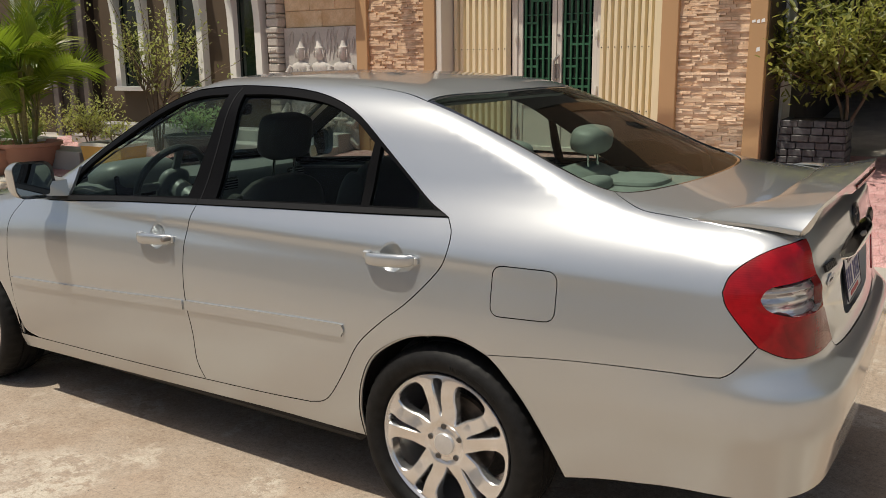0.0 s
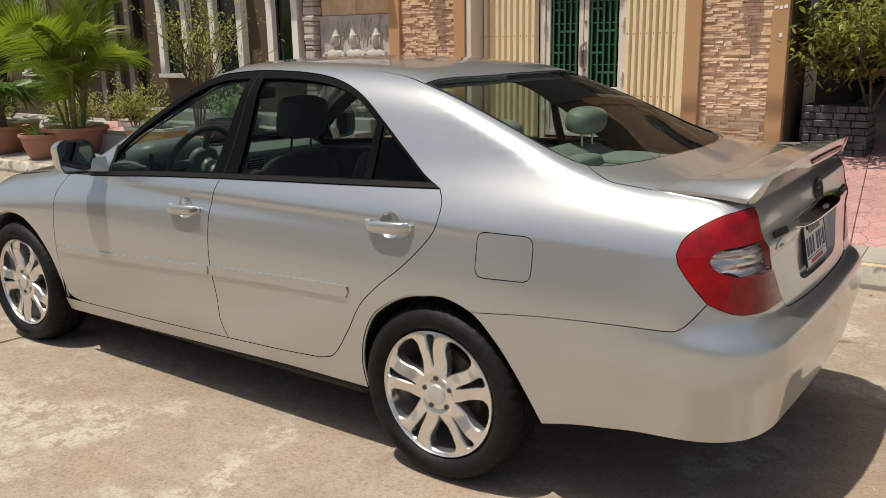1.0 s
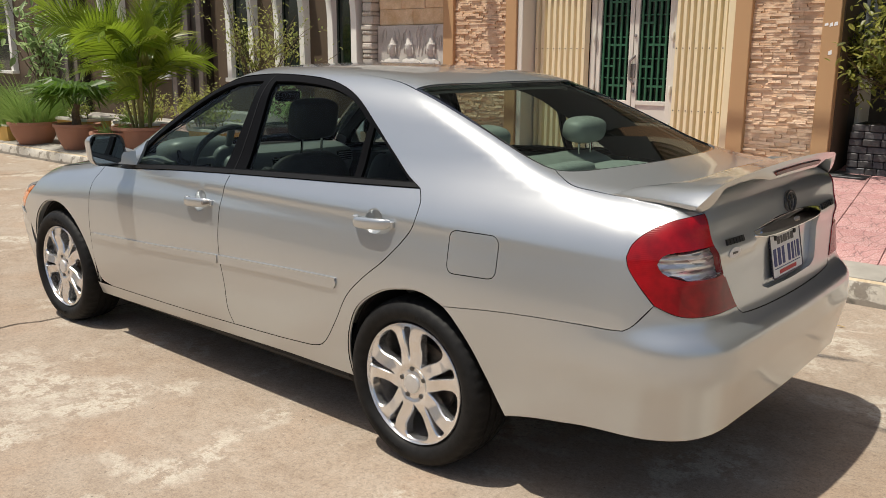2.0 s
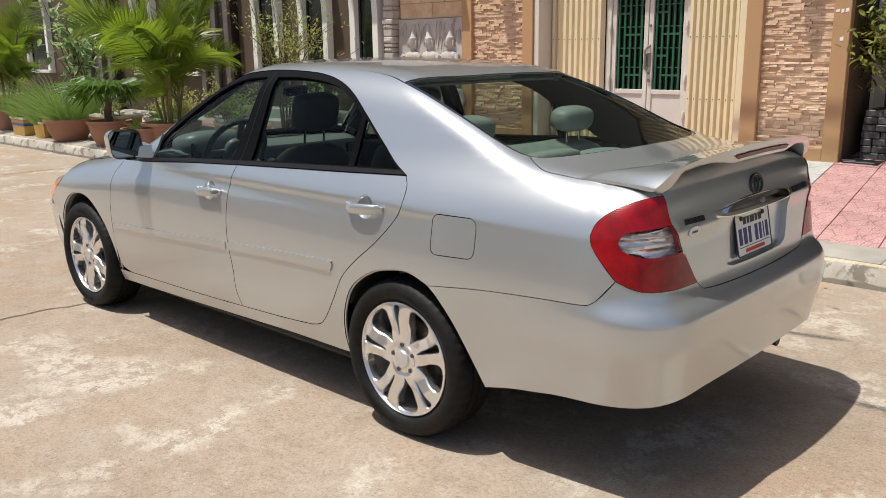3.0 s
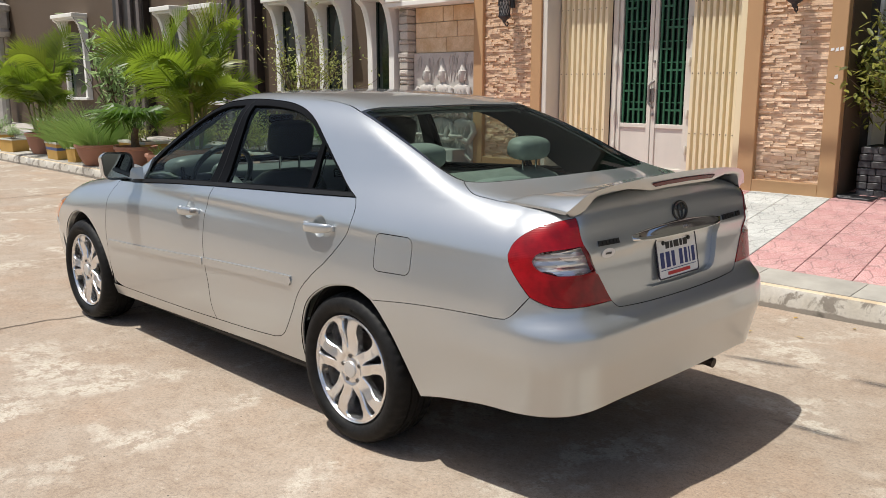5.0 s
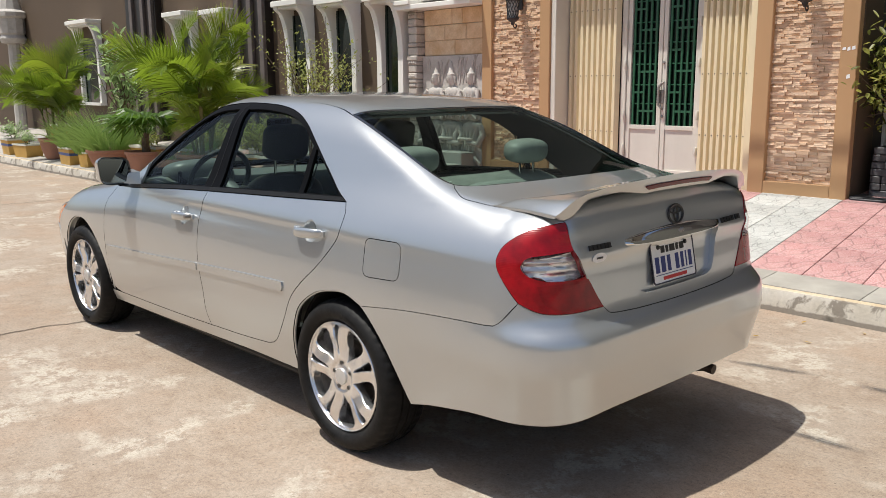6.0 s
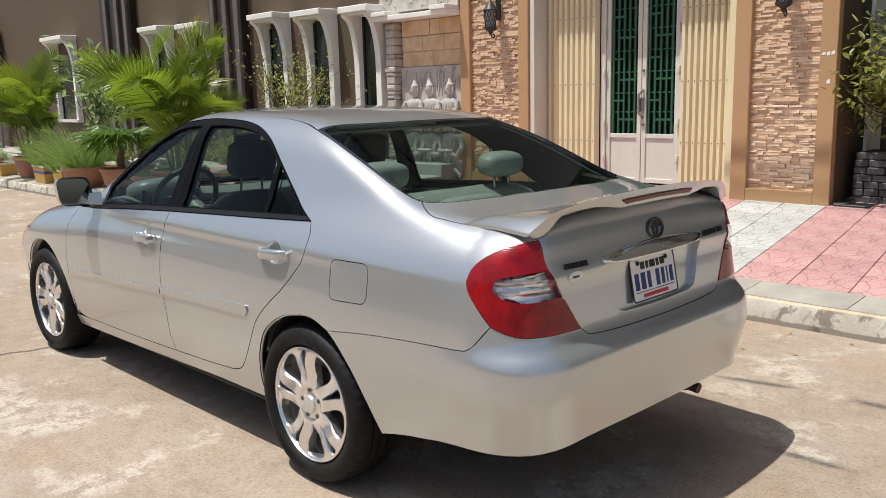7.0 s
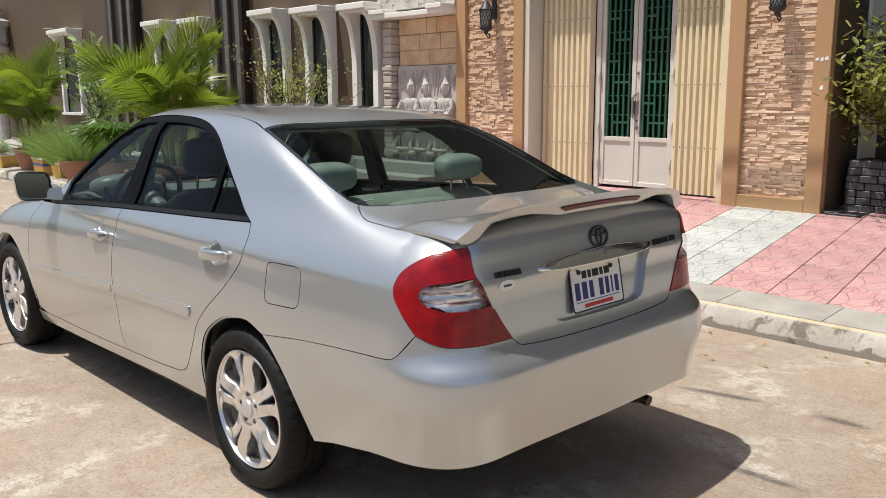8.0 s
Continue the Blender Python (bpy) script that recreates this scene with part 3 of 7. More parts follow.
    # black edges again imitate the shade in the gaps
    skin("front_wing", ROLL, wing, PAINT, car, mirror=mirror, edging=BLACK_TRIM)

# rolled lips round the wheel openings
for sign in (1, -1):
    for outline in (arch_rear, arch_front):
        edge_line = on_side(*flow(outline, 0.03))
        part("arch_lip", Form().tube([(x, sign * (y + 0.010), z) for x, y, z in edge_line], 0.006, 8), PAINT, car)

# roof, bonnet, screens, boot lid, bumpers
seam = on_top(*roof_seam)
roof_back = on_top((-0.215, -0.562), (-0.160, -0.44), (-0.115, -0.25), (-0.100, 0.0))
roof_fore = on_top((-1.42, -0.532), (-1.465, -0.30), (-1.48, 0.0))
skin("roof", TOP, loop(TOP, seam[::-1], roof_back, across(roof_back), flip(seam), flip(roof_fore), roof_fore[::-1]), PAINT, car, lift=-0.003, gap=0.005)

glass_s, glass_f = on_top(*rear_glass_side), on_top(*rear_glass_foot)
pane_outer = loop(TOP, glass_s, glass_f, across(glass_f), across(glass_s), flip(roof_back), roof_back[::-1])
pane_inner = shrink(pane_outer, 0.016)
FRIT = plain("black_frit", (0.012, 0.012, 0.013), 0.08, grain=0.1, size=0.02, Coat_Weight=1.0)
skin("rear_screen_border", TOP, [pane_outer, pane_inner], FRIT, car, "glossy black screen border", gap=0.003, lift=-0.004)
skin("rear_screen", TOP, pane_inner, TINT_GLASS, car, "tinted rear screen", gap=-0.006, rim=0.004, lift=-0.005, pitch=0.05)

shield_side = np.stack([screen_side[:, 0], screen_side[:, 1]], 1)
shield_3d = cast(*ROLL.rays(flow(shield_side, 0.03)))[0]
cowl = np.vstack([shield_3d[0], on_top((-2.19, -0.45), (-2.27, -0.2), (-2.29, 0.0))])
shield_outer = loop(TOP, shield_3d, roof_fore, across(roof_fore), across(shield_3d), flip(cowl), cowl[::-1])
shield_inner = shrink(shield_outer, 0.04)
skin("windscreen_border", TOP, [shield_outer, shield_inner], FRIT, car, "glossy black screen border", gap=0.003, lift=-0.004)
skin("windscreen", TOP, shield_inner, SHIELD, car, "clear windscreen", gap=-0.006, rim=0.004, lift=-0.005, pitch=0.06)

bonnet_side = on_top((-2.24, -0.715), (-2.6, -0.697), (-2.98, -0.655), (-3.15, -0.60))
bonnet_nose = on_top((-3.15, -0.60), (-3.33, -0.42), (-3.42, -0.2), (-3.44, 0.0))
bonnet_back = np.vstack([on_top((-2.24, -0.715), (-2.235, -0.6)), on_top((-2.27, -0.40), (-2.33, -0.2), (-2.35, 0.0))])
skin("bonnet", TOP, loop(TOP, bonnet_side, bonnet_nose, across(bonnet_nose), across(bonnet_side), flip(bonnet_back), bonnet_back[::-1]), PAINT, car)
skin("scuttle", TOP, loop(TOP, cowl, across(cowl), flip(bonnet_back)[1:], bonnet_back[1:][::-1], np.vstack([bonnet_back[1], cowl[0]])), BLACK_TRIM, car, "black plastic scuttle panel", lift=-0.012)


def nose_point(*yz):
    q = np.array(yz, float)
    o = np.stack([np.full(len(q), -2.7), q[:, 0], q[:, 1]], 1)
    return cast(o, np.tile((-1.0, 0, 0), (len(q), 1)))[0]


class NoseView:
    def inv(self, p):
        return p[:, [1, 2]]

    def rays(self, q):
        z = np.zeros(len(q))
        return np.stack([z - 2.6, q[:, 0], q[:, 1]], 1), np.stack([z - 1, z, z], 1)


NOSE = NoseView()
bump_top = [(-0.795, 0.56), (-0.70, 0.60), (-0.45, 0.60), (0.0, 0.60)]
skin("front_bumper", NOSE, loop(NOSE, bump_top, [(-y, z) for y, z in bump_top[::-1]], [(0.795, 0.56), (0.76, 0.26)], [(0.76, 0.26), (0.4, 0.22), (0, 0.22), (-0.4, 0.22), (-0.76, 0.26)], [(-0.76, 0.26), (-0.795, 0.56)]), PAINT, car)
for mirror in (False, True):
    lamp = loop(NOSE, [(-0.775, 0.60), (-0.45, 0.615)], [(-0.45, 0.615), (-0.46, 0.70), (-0.52, 0.725)], [(-0.52, 0.725), (-0.70, 0.735), (-0.775, 0.72)], [(-0.775, 0.72), (-0.775, 0.60)])
    head = skin("headlamp", NOSE, lamp, plain("headlamp_lens", (0.75, 0.76, 0.77), 0.06, metal=0.5, Coat_Weight=1.0), car, "clear headlamp", mirror=mirror)
    blink = loop(ROLL, on_side((-3.245, 0.605), (-3.18, 0.672), (-3.07, 0.758)), on_side((-3.07, 0.758), (-3.14, 0.745), (-3.26, 0.70)), on_side((-3.26, 0.70), (-3.29, 0.64), (-3.245, 0.605)))
    skin("indicator", ROLL, blink, plain("amber_lens", (0.85, 0.22, 0.02), 0.12, Coat_Weight=1.0), head, "amber indicator lens", mirror=mirror)
grille = loop(NOSE, [(-0.42, 0.62), (0.42, 0.62)], [(0.42, 0.62), (0.44, 0.70), (0.40, 0.715)], [(0.40, 0.715), (-0.40, 0.715)], [(-0.40, 0.715), (-0.44, 0.70), (-0.42, 0.62)])
skin("grille", NOSE, grille, DARK, car, "dark radiator grille")

# boot lid with the recess for the plate
boot_s = on_top(*boot_seam)
lid_side = np.vstack([boot_s[-1:], lamp_inner[:1]])
recess = loop(LID, on_tail((-0.318, 0.946), (-0.298, 0.87), (-0.274, 0.805), (-0.255, 0.780), (-0.21, 0.766)), on_tail((-0.21, 0.766), (0.0, 0.763), (0.21, 0.766)), on_tail((0.21, 0.766), (0.255, 0.780), (0.274, 0.805), (0.298, 0.87), (0.318, 0.946)), on_tail((0.318, 0.946), (0.0, 0.953), (-0.318, 0.946)))
lid_outer = loop(LID, glass_f[::-1], boot_s, lid_side, lamp_inner, lid_foot, across(lid_foot), across(lamp_inner), across(lid_side), across(boot_s), across(glass_f[::-1]))
boot = skin("boot_lid", LID, [lid_outer, recess], PAINT, car, pitch=0.025, gap=0.0019)
skin("plate_recess", LID, recess, PAINT, boot, lift=-0.022, gap=-0.002, rim=-0.022, pitch=0.03)

foot_line = on_side((0.408, 0.310), (0.52, 0.335), (0.63, 0.350), (0.74, 0.362))
foot_back = on_tail((-0.70, 0.368), (-0.62, 0.374), (-0.45, 0.388), (-0.2, 0.392), (0.0, 0.392))
bumper_foot = np.vstack([foot_line, foot_back])
flank_foot = on_side(*seam_kick)
bumper_loop = loop(
    WRAP, on_side(*seam_bumper), flank_foot, lamp_foot, lid_foot, across(lid_foot), across(lamp_foot), across(flank_foot), flip(on_side(*seam_bumper))[::-1],
    flip(on_side(*arch_rear[7:])), flip(bumper_foot), bumper_foot[::-1], on_side(*arch_rear[7:])[::-1])


def shoulder(q):
    """The ledge that the bumper makes below the boot lid."""
    m = np.minimum(q[:, 0], 2.92 - q[:, 0])
    along = np.clip((m - 0.60) / 0.45, 0, 1)
    ledge = 0.013 * along * along * (3 - 2 * along) * np.exp(-((q[:, 1] - 0.670) / 0.036) ** 2)
    corner = 0.016 * np.clip((m - 0.42) / 0.2, 0, 1) * np.exp(-((m - 0.82) / 0.26) ** 2) * np.exp(-((q[:, 1] - 0.585) / 0.085) ** 2)
    return ledge + corner


skin("rear_bumper", WRAP, bumper_loop, PAINT, car, gap=0.0011, rim=0.03, pitch=0.02, press=shoulder)

# tail lamps: ribbed red lens round a clear reversing light
def make_lens(name, color, ribs):
    s = Shade(name, Base_Color=color, Roughness=0.25, Specular_IOR_Level=0.3, Coat_Weight=0.4, Coat_Roughness=0.015)
    pos = s.place((1, 1, 1))
    wave = s.node("ShaderNodeTexWave", Vector=pos, Scale=ribs, Distortion=0.3)
    wave.bands_direction = "Z"
    patchy = s.noise(0.06, 3)
    dim = tuple(c * 0.6 for c in color)
    s.put(Base_Color=s.mix(s.ramp(patchy, (0.35, 0.0), (0.65, 1.0)), dim, color))
    s.bump(wave.outputs["Fac"], 0.2, 0.001)
    return s.mat


RED_LENS = make_lens("red_lens", (0.30, 0.002, 0.006), 55)
RED_DEEP = make_lens("deep_red_lens", (0.24, 0.002, 0.005), 40)
CLEAR_LENS = pane("clear_lens", (0.93, 0.94, 0.94), 1.5)
facets = Shade("lamp_reflector", Roughness=0.15, Metallic=0.6)
# facet tones stand in for bright and dark reflections in the silver
facets.put(Base_Color=facets.ramp(facets.cells(0.02, (0.5, 0.5, 2.6), out="Color"), (0.15, 0.38), (0.45, 0.75), (0.8, 0.95)))
REFLECTOR = facets.mat
for mirror in (False, True):
    lens = loop(WRAP, lamp_top, lamp_inner, lamp_foot[::-1], lamp_flank)
    clear = loop(WRAP, np.vstack([on_side((0.912, 0.917), (0.920, 0.937)), on_tail((-0.718, 0.949), (-0.66, 0.958), (-0.592, 0.963))]), on_tail((-0.592, 0.963), (-0.572, 0.925), (-0.543, 0.873)), on_tail((-0.543, 0.873), (-0.61, 0.868), (-0.69, 0.869)), np.vstack([on_tail((-0.69, 0.869)), on_side((0.940, 0.884), (0.920, 0.900), (0.912, 0.917))]))
    lower = loop(WRAP, on_tail((-0.715, 0.852), (-0.66, 0.856), (-0.60, 0.857), (-0.533, 0.860)), on_tail((-0.533, 0.860), (-0.512, 0.825), (-0.478, 0.768)), on_tail((-0.478, 0.768), (-0.56, 0.768), (-0.675, 0.772)), on_tail((-0.675, 0.772), (-0.705, 0.80), (-0.715, 0.852)))
    tail = skin("tail_lamp", WRAP, [lens, clear, lower], RED_LENS, car, "red tail lamp with a clear reversing light", lift=0.003, gap=0.0012, rim=0.02, mirror=mirror, pitch=0.02)
    skin("brake_light", WRAP, lower, RED_DEEP, tail, "deep red brake light", lift=0.003, gap=-0.0018, rim=0.0, mirror=mirror, pitch=0.02)
    skin("reversing_light", WRAP, clear, CLEAR_LENS, tail, "clear reversing light", lift=0.003, gap=0.0002, rim=0.002, mirror=mirror, pitch=0.02)
    skin("reflector", WRAP, clear, REFLECTOR, tail, "silver lamp reflector", lift=-0.022, gap=-0.002, rim=-0.02, mirror=mirror, pitch=0.006, press=lambda q: 0.0015 * np.abs(np.sin(q[:, 0] * 90)) + 0.003 * np.sin(q[:, 1] * 190))


# ---- the saloon's fittings ----
def cushion(w, d, h, power=4.0, n=20, k=12, bulge=0.0):
    """A stuffed block: a rounded box centred on the origin."""
    f = Form()
    rings = []
    for j in range(k + 1):
        a = -math.pi / 2 + math.pi * j / k
        ca, sa = math.copysign(abs(math.cos(a)) ** (2 / power), math.cos(a)), math.copysign(abs(math.sin(a)) ** (2 / power), math.sin(a))
        ca = max(ca, 1e-4)
        ring = []
        for i in range(n):
            b = 2 * math.pi * i / n
            cb, sb = math.copysign(abs(math.cos(b)) ** (2 / power), math.cos(b)), math.copysign(abs(math.sin(b)) ** (2 / power), math.sin(b))
            ring.append((w / 2 * ca * cb, d / 2 * ca * sb * (1 + bulge * (1 - sa * sa)), h / 2 * sa))
        rings.append(ring)
    return f.loft(rings)


def moved(form, m):
    form.v = [tuple(m @ Vector(p)) for p in form.v]
    return form


# wheels
def tyre_mesh():
    prof = [(0.228, -0.020), (0.238, 0.006), (0.252, 0.020), (0.272, 0.026), (0.292, 0.022), (0.306, 0.010), (0.3155, -0.004), (0.320, -0.020),
            (0.321, -0.046), (0.314, -0.048), (0.314, -0.056), (0.3215, -0.058), (0.322, -0.086), (0.315, -0.088), (0.315, -0.096), (0.322, -0.098), (0.3215, -0.126), (0.314, -0.128), (0.314, -0.136), (0.321, -0.138),
            (0.320, -0.164), (0.315, -0.182), (0.300, -0.198), (0.270, -0.205), (0.232, -0.196)]
    f, n = Form(), 144
    rings = []
    for r, h in prof:
        ring = []
        for i in range(n):
            a = 2 * math.pi * i / n
            cut = 0.006 if i % 3 == 0 and r > 0.3125 and r < 0.3212 and abs(h + 0.092) > 0.05 else 0.0
            ring.append(((r - cut) * math.cos(a), (r - cut) * math.sin(a), h))
        rings.append(ring)
    f.loft(rings, caps=False)
    for j in range(52):
        a = radians(200 + j * 1.5) if j < 26 else radians(20 + (j - 26) * 1.5)
        if j % 5 == 4:
            continue
        m = Matrix.Rotation(a, 4, "Z") @ Matrix.Translation((0.268, 0, 0.0255))
        f.box(-0.008, 0.008, -0.0022, 0.0022, 0, 0.0018, 0, m)
    return fix(f.mesh("tyre"), 40)


def rim_mesh():
    def polar(pts, turn):
        return np.array([(r * math.cos(radians(a + turn)), r * math.sin(radians(a + turn))) for r, a in pts])

    outer = polar([(0.231, a) for a in range(0, 360, 3)], 0)
    holes = []
    for k in range(5):
        big = flow(polar([(0.080, 0), (0.100, 6), (0.125, 11.5), (0.155, 16), (0.190, 17), (0.212, 13.5), (0.2175, 5), (0.2175, -5), (0.212, -13.5), (0.190, -17), (0.155, -16), (0.125, -11.5), (0.100, -6), (0.080, 0)], 36 + 72 * k), 0.008)[:-1]
        slit = flow(polar([(0.092, 0), (0.115, 2.2), (0.15, 2.8), (0.185, 4.0), (0.212, 4.6), (0.2175, 0), (0.212, -4.6), (0.185, -4.0), (0.15, -2.8), (0.115, -2.2), (0.092, 0)], 72 * k), 0.008)[:-1]
        holes += [big, slit]
    wide = [shrink(h, -0.0035) for h in holes]
    q, f, runs = sheet([outer] + wide, 0.008)

    def height(p):
        r, a = np.hypot(p[:, 0], p[:, 1]), np.degrees(np.arctan2(p[:, 1], p[:, 0])) % 72
        off = np.minimum(a, 72 - a)
        lean = np.clip((off - 4) / 18, 0, 1) * np.clip((r - 0.075) / 0.05, 0, 1) * np.clip((0.222 - r) / 0.03, 0, 1)
        return 0.001 + 0.012 * np.clip(r / 0.17, 0, 1) ** 2 - 0.012 * np.clip((r - 0.17) / 0.06, 0, 1) ** 2 - 0.013 * lean - 0.007 * np.exp(-((r - 0.057) / 0.012) ** 2)

    v = np.column_stack([q, height(q)])
    t = v[f]
    f = np.where((np.cross(t[:, 1] - t[:, 0], t[:, 2] - t[:, 0])[:, 2] < 0)[:, None], f[:, ::-1], f)
    form = Form().add(v.tolist(), f.tolist())
    for k, run in enumerate(runs):
        top = v[run]
        s = len(run)
        if k == 0:
            low = top - (0, 0, 0.034)
            rings = [top, low]
        else:
            mid = np.mean(top[:, :2], 0)
            edge = top.copy()
            hole = holes[k - 1] if area(holes[k - 1]) > 0 else holes[k - 1][::-1]
            edge[:, :2] = hole
            edge[:, 2] -= 0.006
            low = edge.copy()
            low[:, :2] += (low[:, :2] - mid) * 0.04
            low[:, 2] = -0.040
            rings = [top, edge, low]
        for u, w in zip(rings[:-1], rings[1:]):
            form.add(np.vstack([u, w]).tolist(), [(i, (i + 1) % s, s + (i + 1) % s, s + i) for i in range(s)])
    return fix(form.mesh("wheel"), 26, 0.0002)


def barrel_mesh():
    form = Form().lathe([(0.190, -0.185), (0.205, -0.12), (0.220, -0.045), (0.228, -0.020), (0.2300, 0.002), (0.2325, 0.008), (0.2350, 0.005), (0.233, -0.018), (0.222, -0.05), (0.212, -0.12), (0.198, -0.19)], 72, closed=True)
    return fix(form.mesh("rim_barrel"), 28)


TYRE, RIM, BARREL = tyre_mesh(), rim_mesh(), barrel_mesh()
TYRE.materials.append(RUBBER)
RIM.materials.append(ALLOY)
BARREL.materials.append(ALLOY)
NUT = fix(Form().lathe([(0.0105, -0.03), (0.0105, 0.0), (0.0095, 0.004), (0.004, 0.005)], 6).mesh("lug_nut"), 30)
NUT.materials.append(plain("dark_nut", (0.10, 0.095, 0.09), 0.4, metal=0.7, grain=0.2, size=0.01))
CAP = fix(Form().lathe([(0.036, -0.01), (0.036, 0.006), (0.034, 0.009), (0.020, 0.0105), (0.004, 0.011)], 36).mesh("hub_cap"), 30)
CAP.materials.append(plain("hub_cap_silver", (0.62, 0.62, 0.62), 0.34, metal=0.6, grain=0.05, size=0.02))
DISC = fix(Form().lathe([(0.05, -0.085), (0.145, -0.085), (0.145, -0.065), (0.075, -0.065), (0.07, -0.035), (0.03, -0.03)], 40).mesh("brake_disc"), 30)
DISC.materials.append(plain("rusty_disc", (0.10, 0.08, 0.065), 0.55, metal=0.6, grain=0.35, size=0.03))
for x, sign, phase in ((0.0, -1, 24.5), (-2.722, -1, 40), (0.0, 1, 50), (-2.722, 1, 20)):
    at = pose(x, sign * 0.815, 0.326, -90 * sign, 0, 0) @ pose(0, 0, 0, 0, 0, phase)
    wheel = part("wheel", RIM, None, car, "ten-spoke silver alloy wheel", at=at)
    part("tyre", TYRE, None, wheel, "worn black low-profile tyre", at=Matrix.Diagonal((1.013, 1.013, 1.0, 1)))
    part("rim_barrel", BARREL, None, wheel, at=Matrix())
    part("hub_cap", CAP, None, wheel, at=Matrix())
    part("brake_disc", DISC, None, wheel, "rusty brake disc", at=Matrix())
    for k in range(5):
        part("lug_nut", NUT, None, wheel, at=pose(0.057 * math.cos(radians(72 * k)), 0.057 * math.sin(radians(72 * k)), -0.004))

# wheel housings, floor pan and sills
for x in (0.02, -2.722):
    for sign in (-1, 1):
        f = Form()
        arc = [(x + 0.40 * math.cos(radians(a)), 0.325 + 0.395 * math.sin(radians(a))) for a in range(4, 177, 8)]
        inner = [(x + 0.385 * math.cos(radians(a)), 0.325 + 0.38 * math.sin(radians(a))) for a in range(172, -1, -8)]
        f.extrude(arc + inner, "y", sign * 0.50, sign * 0.765)
        f.extrude([(x - 0.41, 0.26), (x + 0.41, 0.26)] + [(x + 0.41 * math.cos(radians(a)), 0.325 + 0.40 * math.sin(radians(a))) for a in range(0, 181, 10)], "y", sign * 0.49, sign * 0.50)
        part("wheel_housing", f, DARK, car, "black plastic wheel housing")
f = Form().box(-2.32, -0.38, -0.755, 0.755, 0.20, 0.30, 0.03).box(-3.4, -2.3, -0.46, 0.46, 0.22, 0.62, 0.05).box(-0.4, 0.42, -0.48, 0.48, 0.24, 0.42, 0.04).box(0.40, 0.95, -0.68, 0.68, 0.38, 0.72, 0.05)
part("floor_pan", f, DARK, car, "dirty black floor pan")
f = Form().tube([(-0.4, 0.42, 0.235), (0.5, 0.44, 0.25), (0.8, 0.42, 0.27)], 0.024, 10)
f.lathe([(0.0, -0.25), (0.085, -0.25), (0.09, -0.2), (0.09, 0.2), (0.085, 0.25), (0.0, 0.25)], 20, pose(0.62, 0.36, 0.29, 90, 0, 0) @ Matrix.Diagonal((1, 0.7, 1, 1)))
part("silencer", f, STEEL, car, "rusty silencer box")
f = Form().tube([(0.80, 0.42, 0.28), (0.92, 0.42, 0.295), (0.96, 0.42, 0.305), (1.005, 0.42, 0.30)], 0.022, 14)
part("tailpipe", f, plain("sooty_steel", (0.10, 0.075, 0.06), 0.6, metal=0.5, grain=0.4, size=0.02), car, "sooty tailpipe")


# boot spoiler: flat feet rising into a raised wing
def spoiler_edge(a):
    """Trailing edge of the spoiler at a distance from the middle: how far back and how high."""
    at = [0, 0.15, 0.30, 0.45, 0.54, 0.58, 0.60, 0.62, 0.645]
    return float(np.interp(a, at, [1.057, 1.055, 1.048, 1.033, 1.016, 1.004, 0.998, 0.989, 0.978])), float(np.interp(a, at, [1.184, 1.182, 1.175, 1.163, 1.147, 1.131, 1.118, 1.101, 1.083]))


def spoiler_ring(y):
    a = abs(y)
    trail, high = spoiler_edge(a)
    lead = float(np.interp(a, [0, 0.38, 0.46, 0.54, 0.60, 0.645], [0.885, 0.870, 0.848, 0.790, 0.728, 0.668]))
    rows = [0, 0.06, 0.2, 0.4, 0.6, 0.8, 0.93, 1.0]
    deck = on_top(*[(min(lead + (trail - lead) * t, 0.965), y) for t in rows])[:, 2]
    front = float(np.interp(a, [0, 0.40, 0.50, 0.58, 0.645], [deck[0] + 0.016, deck[0] + 0.016, deck[0] + 0.014, max(deck[0] + 0.010, 1.105), 1.094]))
    thick = float(np.interp(a, [0, 0.22, 0.36, 0.45, 0.56, 0.62, 0.645], [0.044, 0.043, 0.022, 0.019, 0.017, 0.014, 0.010]))
    sit = float(np.clip((a - 0.52) / 0.05, 0, 1)) * float(np.clip((0.632 - a) / 0.008, 0, 1))
    flat = float(np.clip((a - 0.40) / 0.12, 0, 1))
    top = [front + (high - front) * ((0.55 * t + 0.45 * t ** 1.8) * (1 - flat) + (0.3 * t + 0.7 * t ** 4) * flat) for t in rows]
    top[0] -= 0.004
    out = [(lead + (trail - lead) * t, y, z) for t, z in zip(rows, top)]
    for k in range(len(rows) - 1, -1, -1):
        t = rows[k]
        under = top[k] - thick * (0.9 if t == 1.0 else 1.15 if t > 0.9 else 1.0 if t > 0.7 else 0.8 if t > 0.1 else 0.3)
        if 0 < t < 0.95:
            under = under * (1 - sit) + min(under, deck[k] - 0.004) * sit
        out.append((lead + (trail - lead) * t - (0.004 if t == 1.0 else 0), y, under))
    return out


f = Form()
ys = [-0.648, -0.646, -0.641] + list(np.linspace(-0.632, 0.632, 73)) + [0.641, 0.646, 0.648]
f.loft([spoiler_ring(y) for y in ys])
spoiler = part("spoiler", f, PAINT, boot, "silver boot spoiler", sharp=38)
f = Form()
rings = []
for y in np.linspace(-0.228, 0.228, 25):
    xb, zb = spoiler_edge(abs(y))
    tip = 0.25 if abs(y) > 0.225 else 1.0
    rings.append([(xb - 0.02, y, zb - 0.025), (xb + 0.001, y, zb - 0.025), (xb + 0.0025, y, zb - 0.027), (xb + 0.0015, y, zb - 0.027 - 0.012 * tip), (xb - 0.002, y, zb - 0.027 - 0.014 * tip), (xb - 0.02, y, zb - 0.027 - 0.014 * tip)])
f.loft(rings)
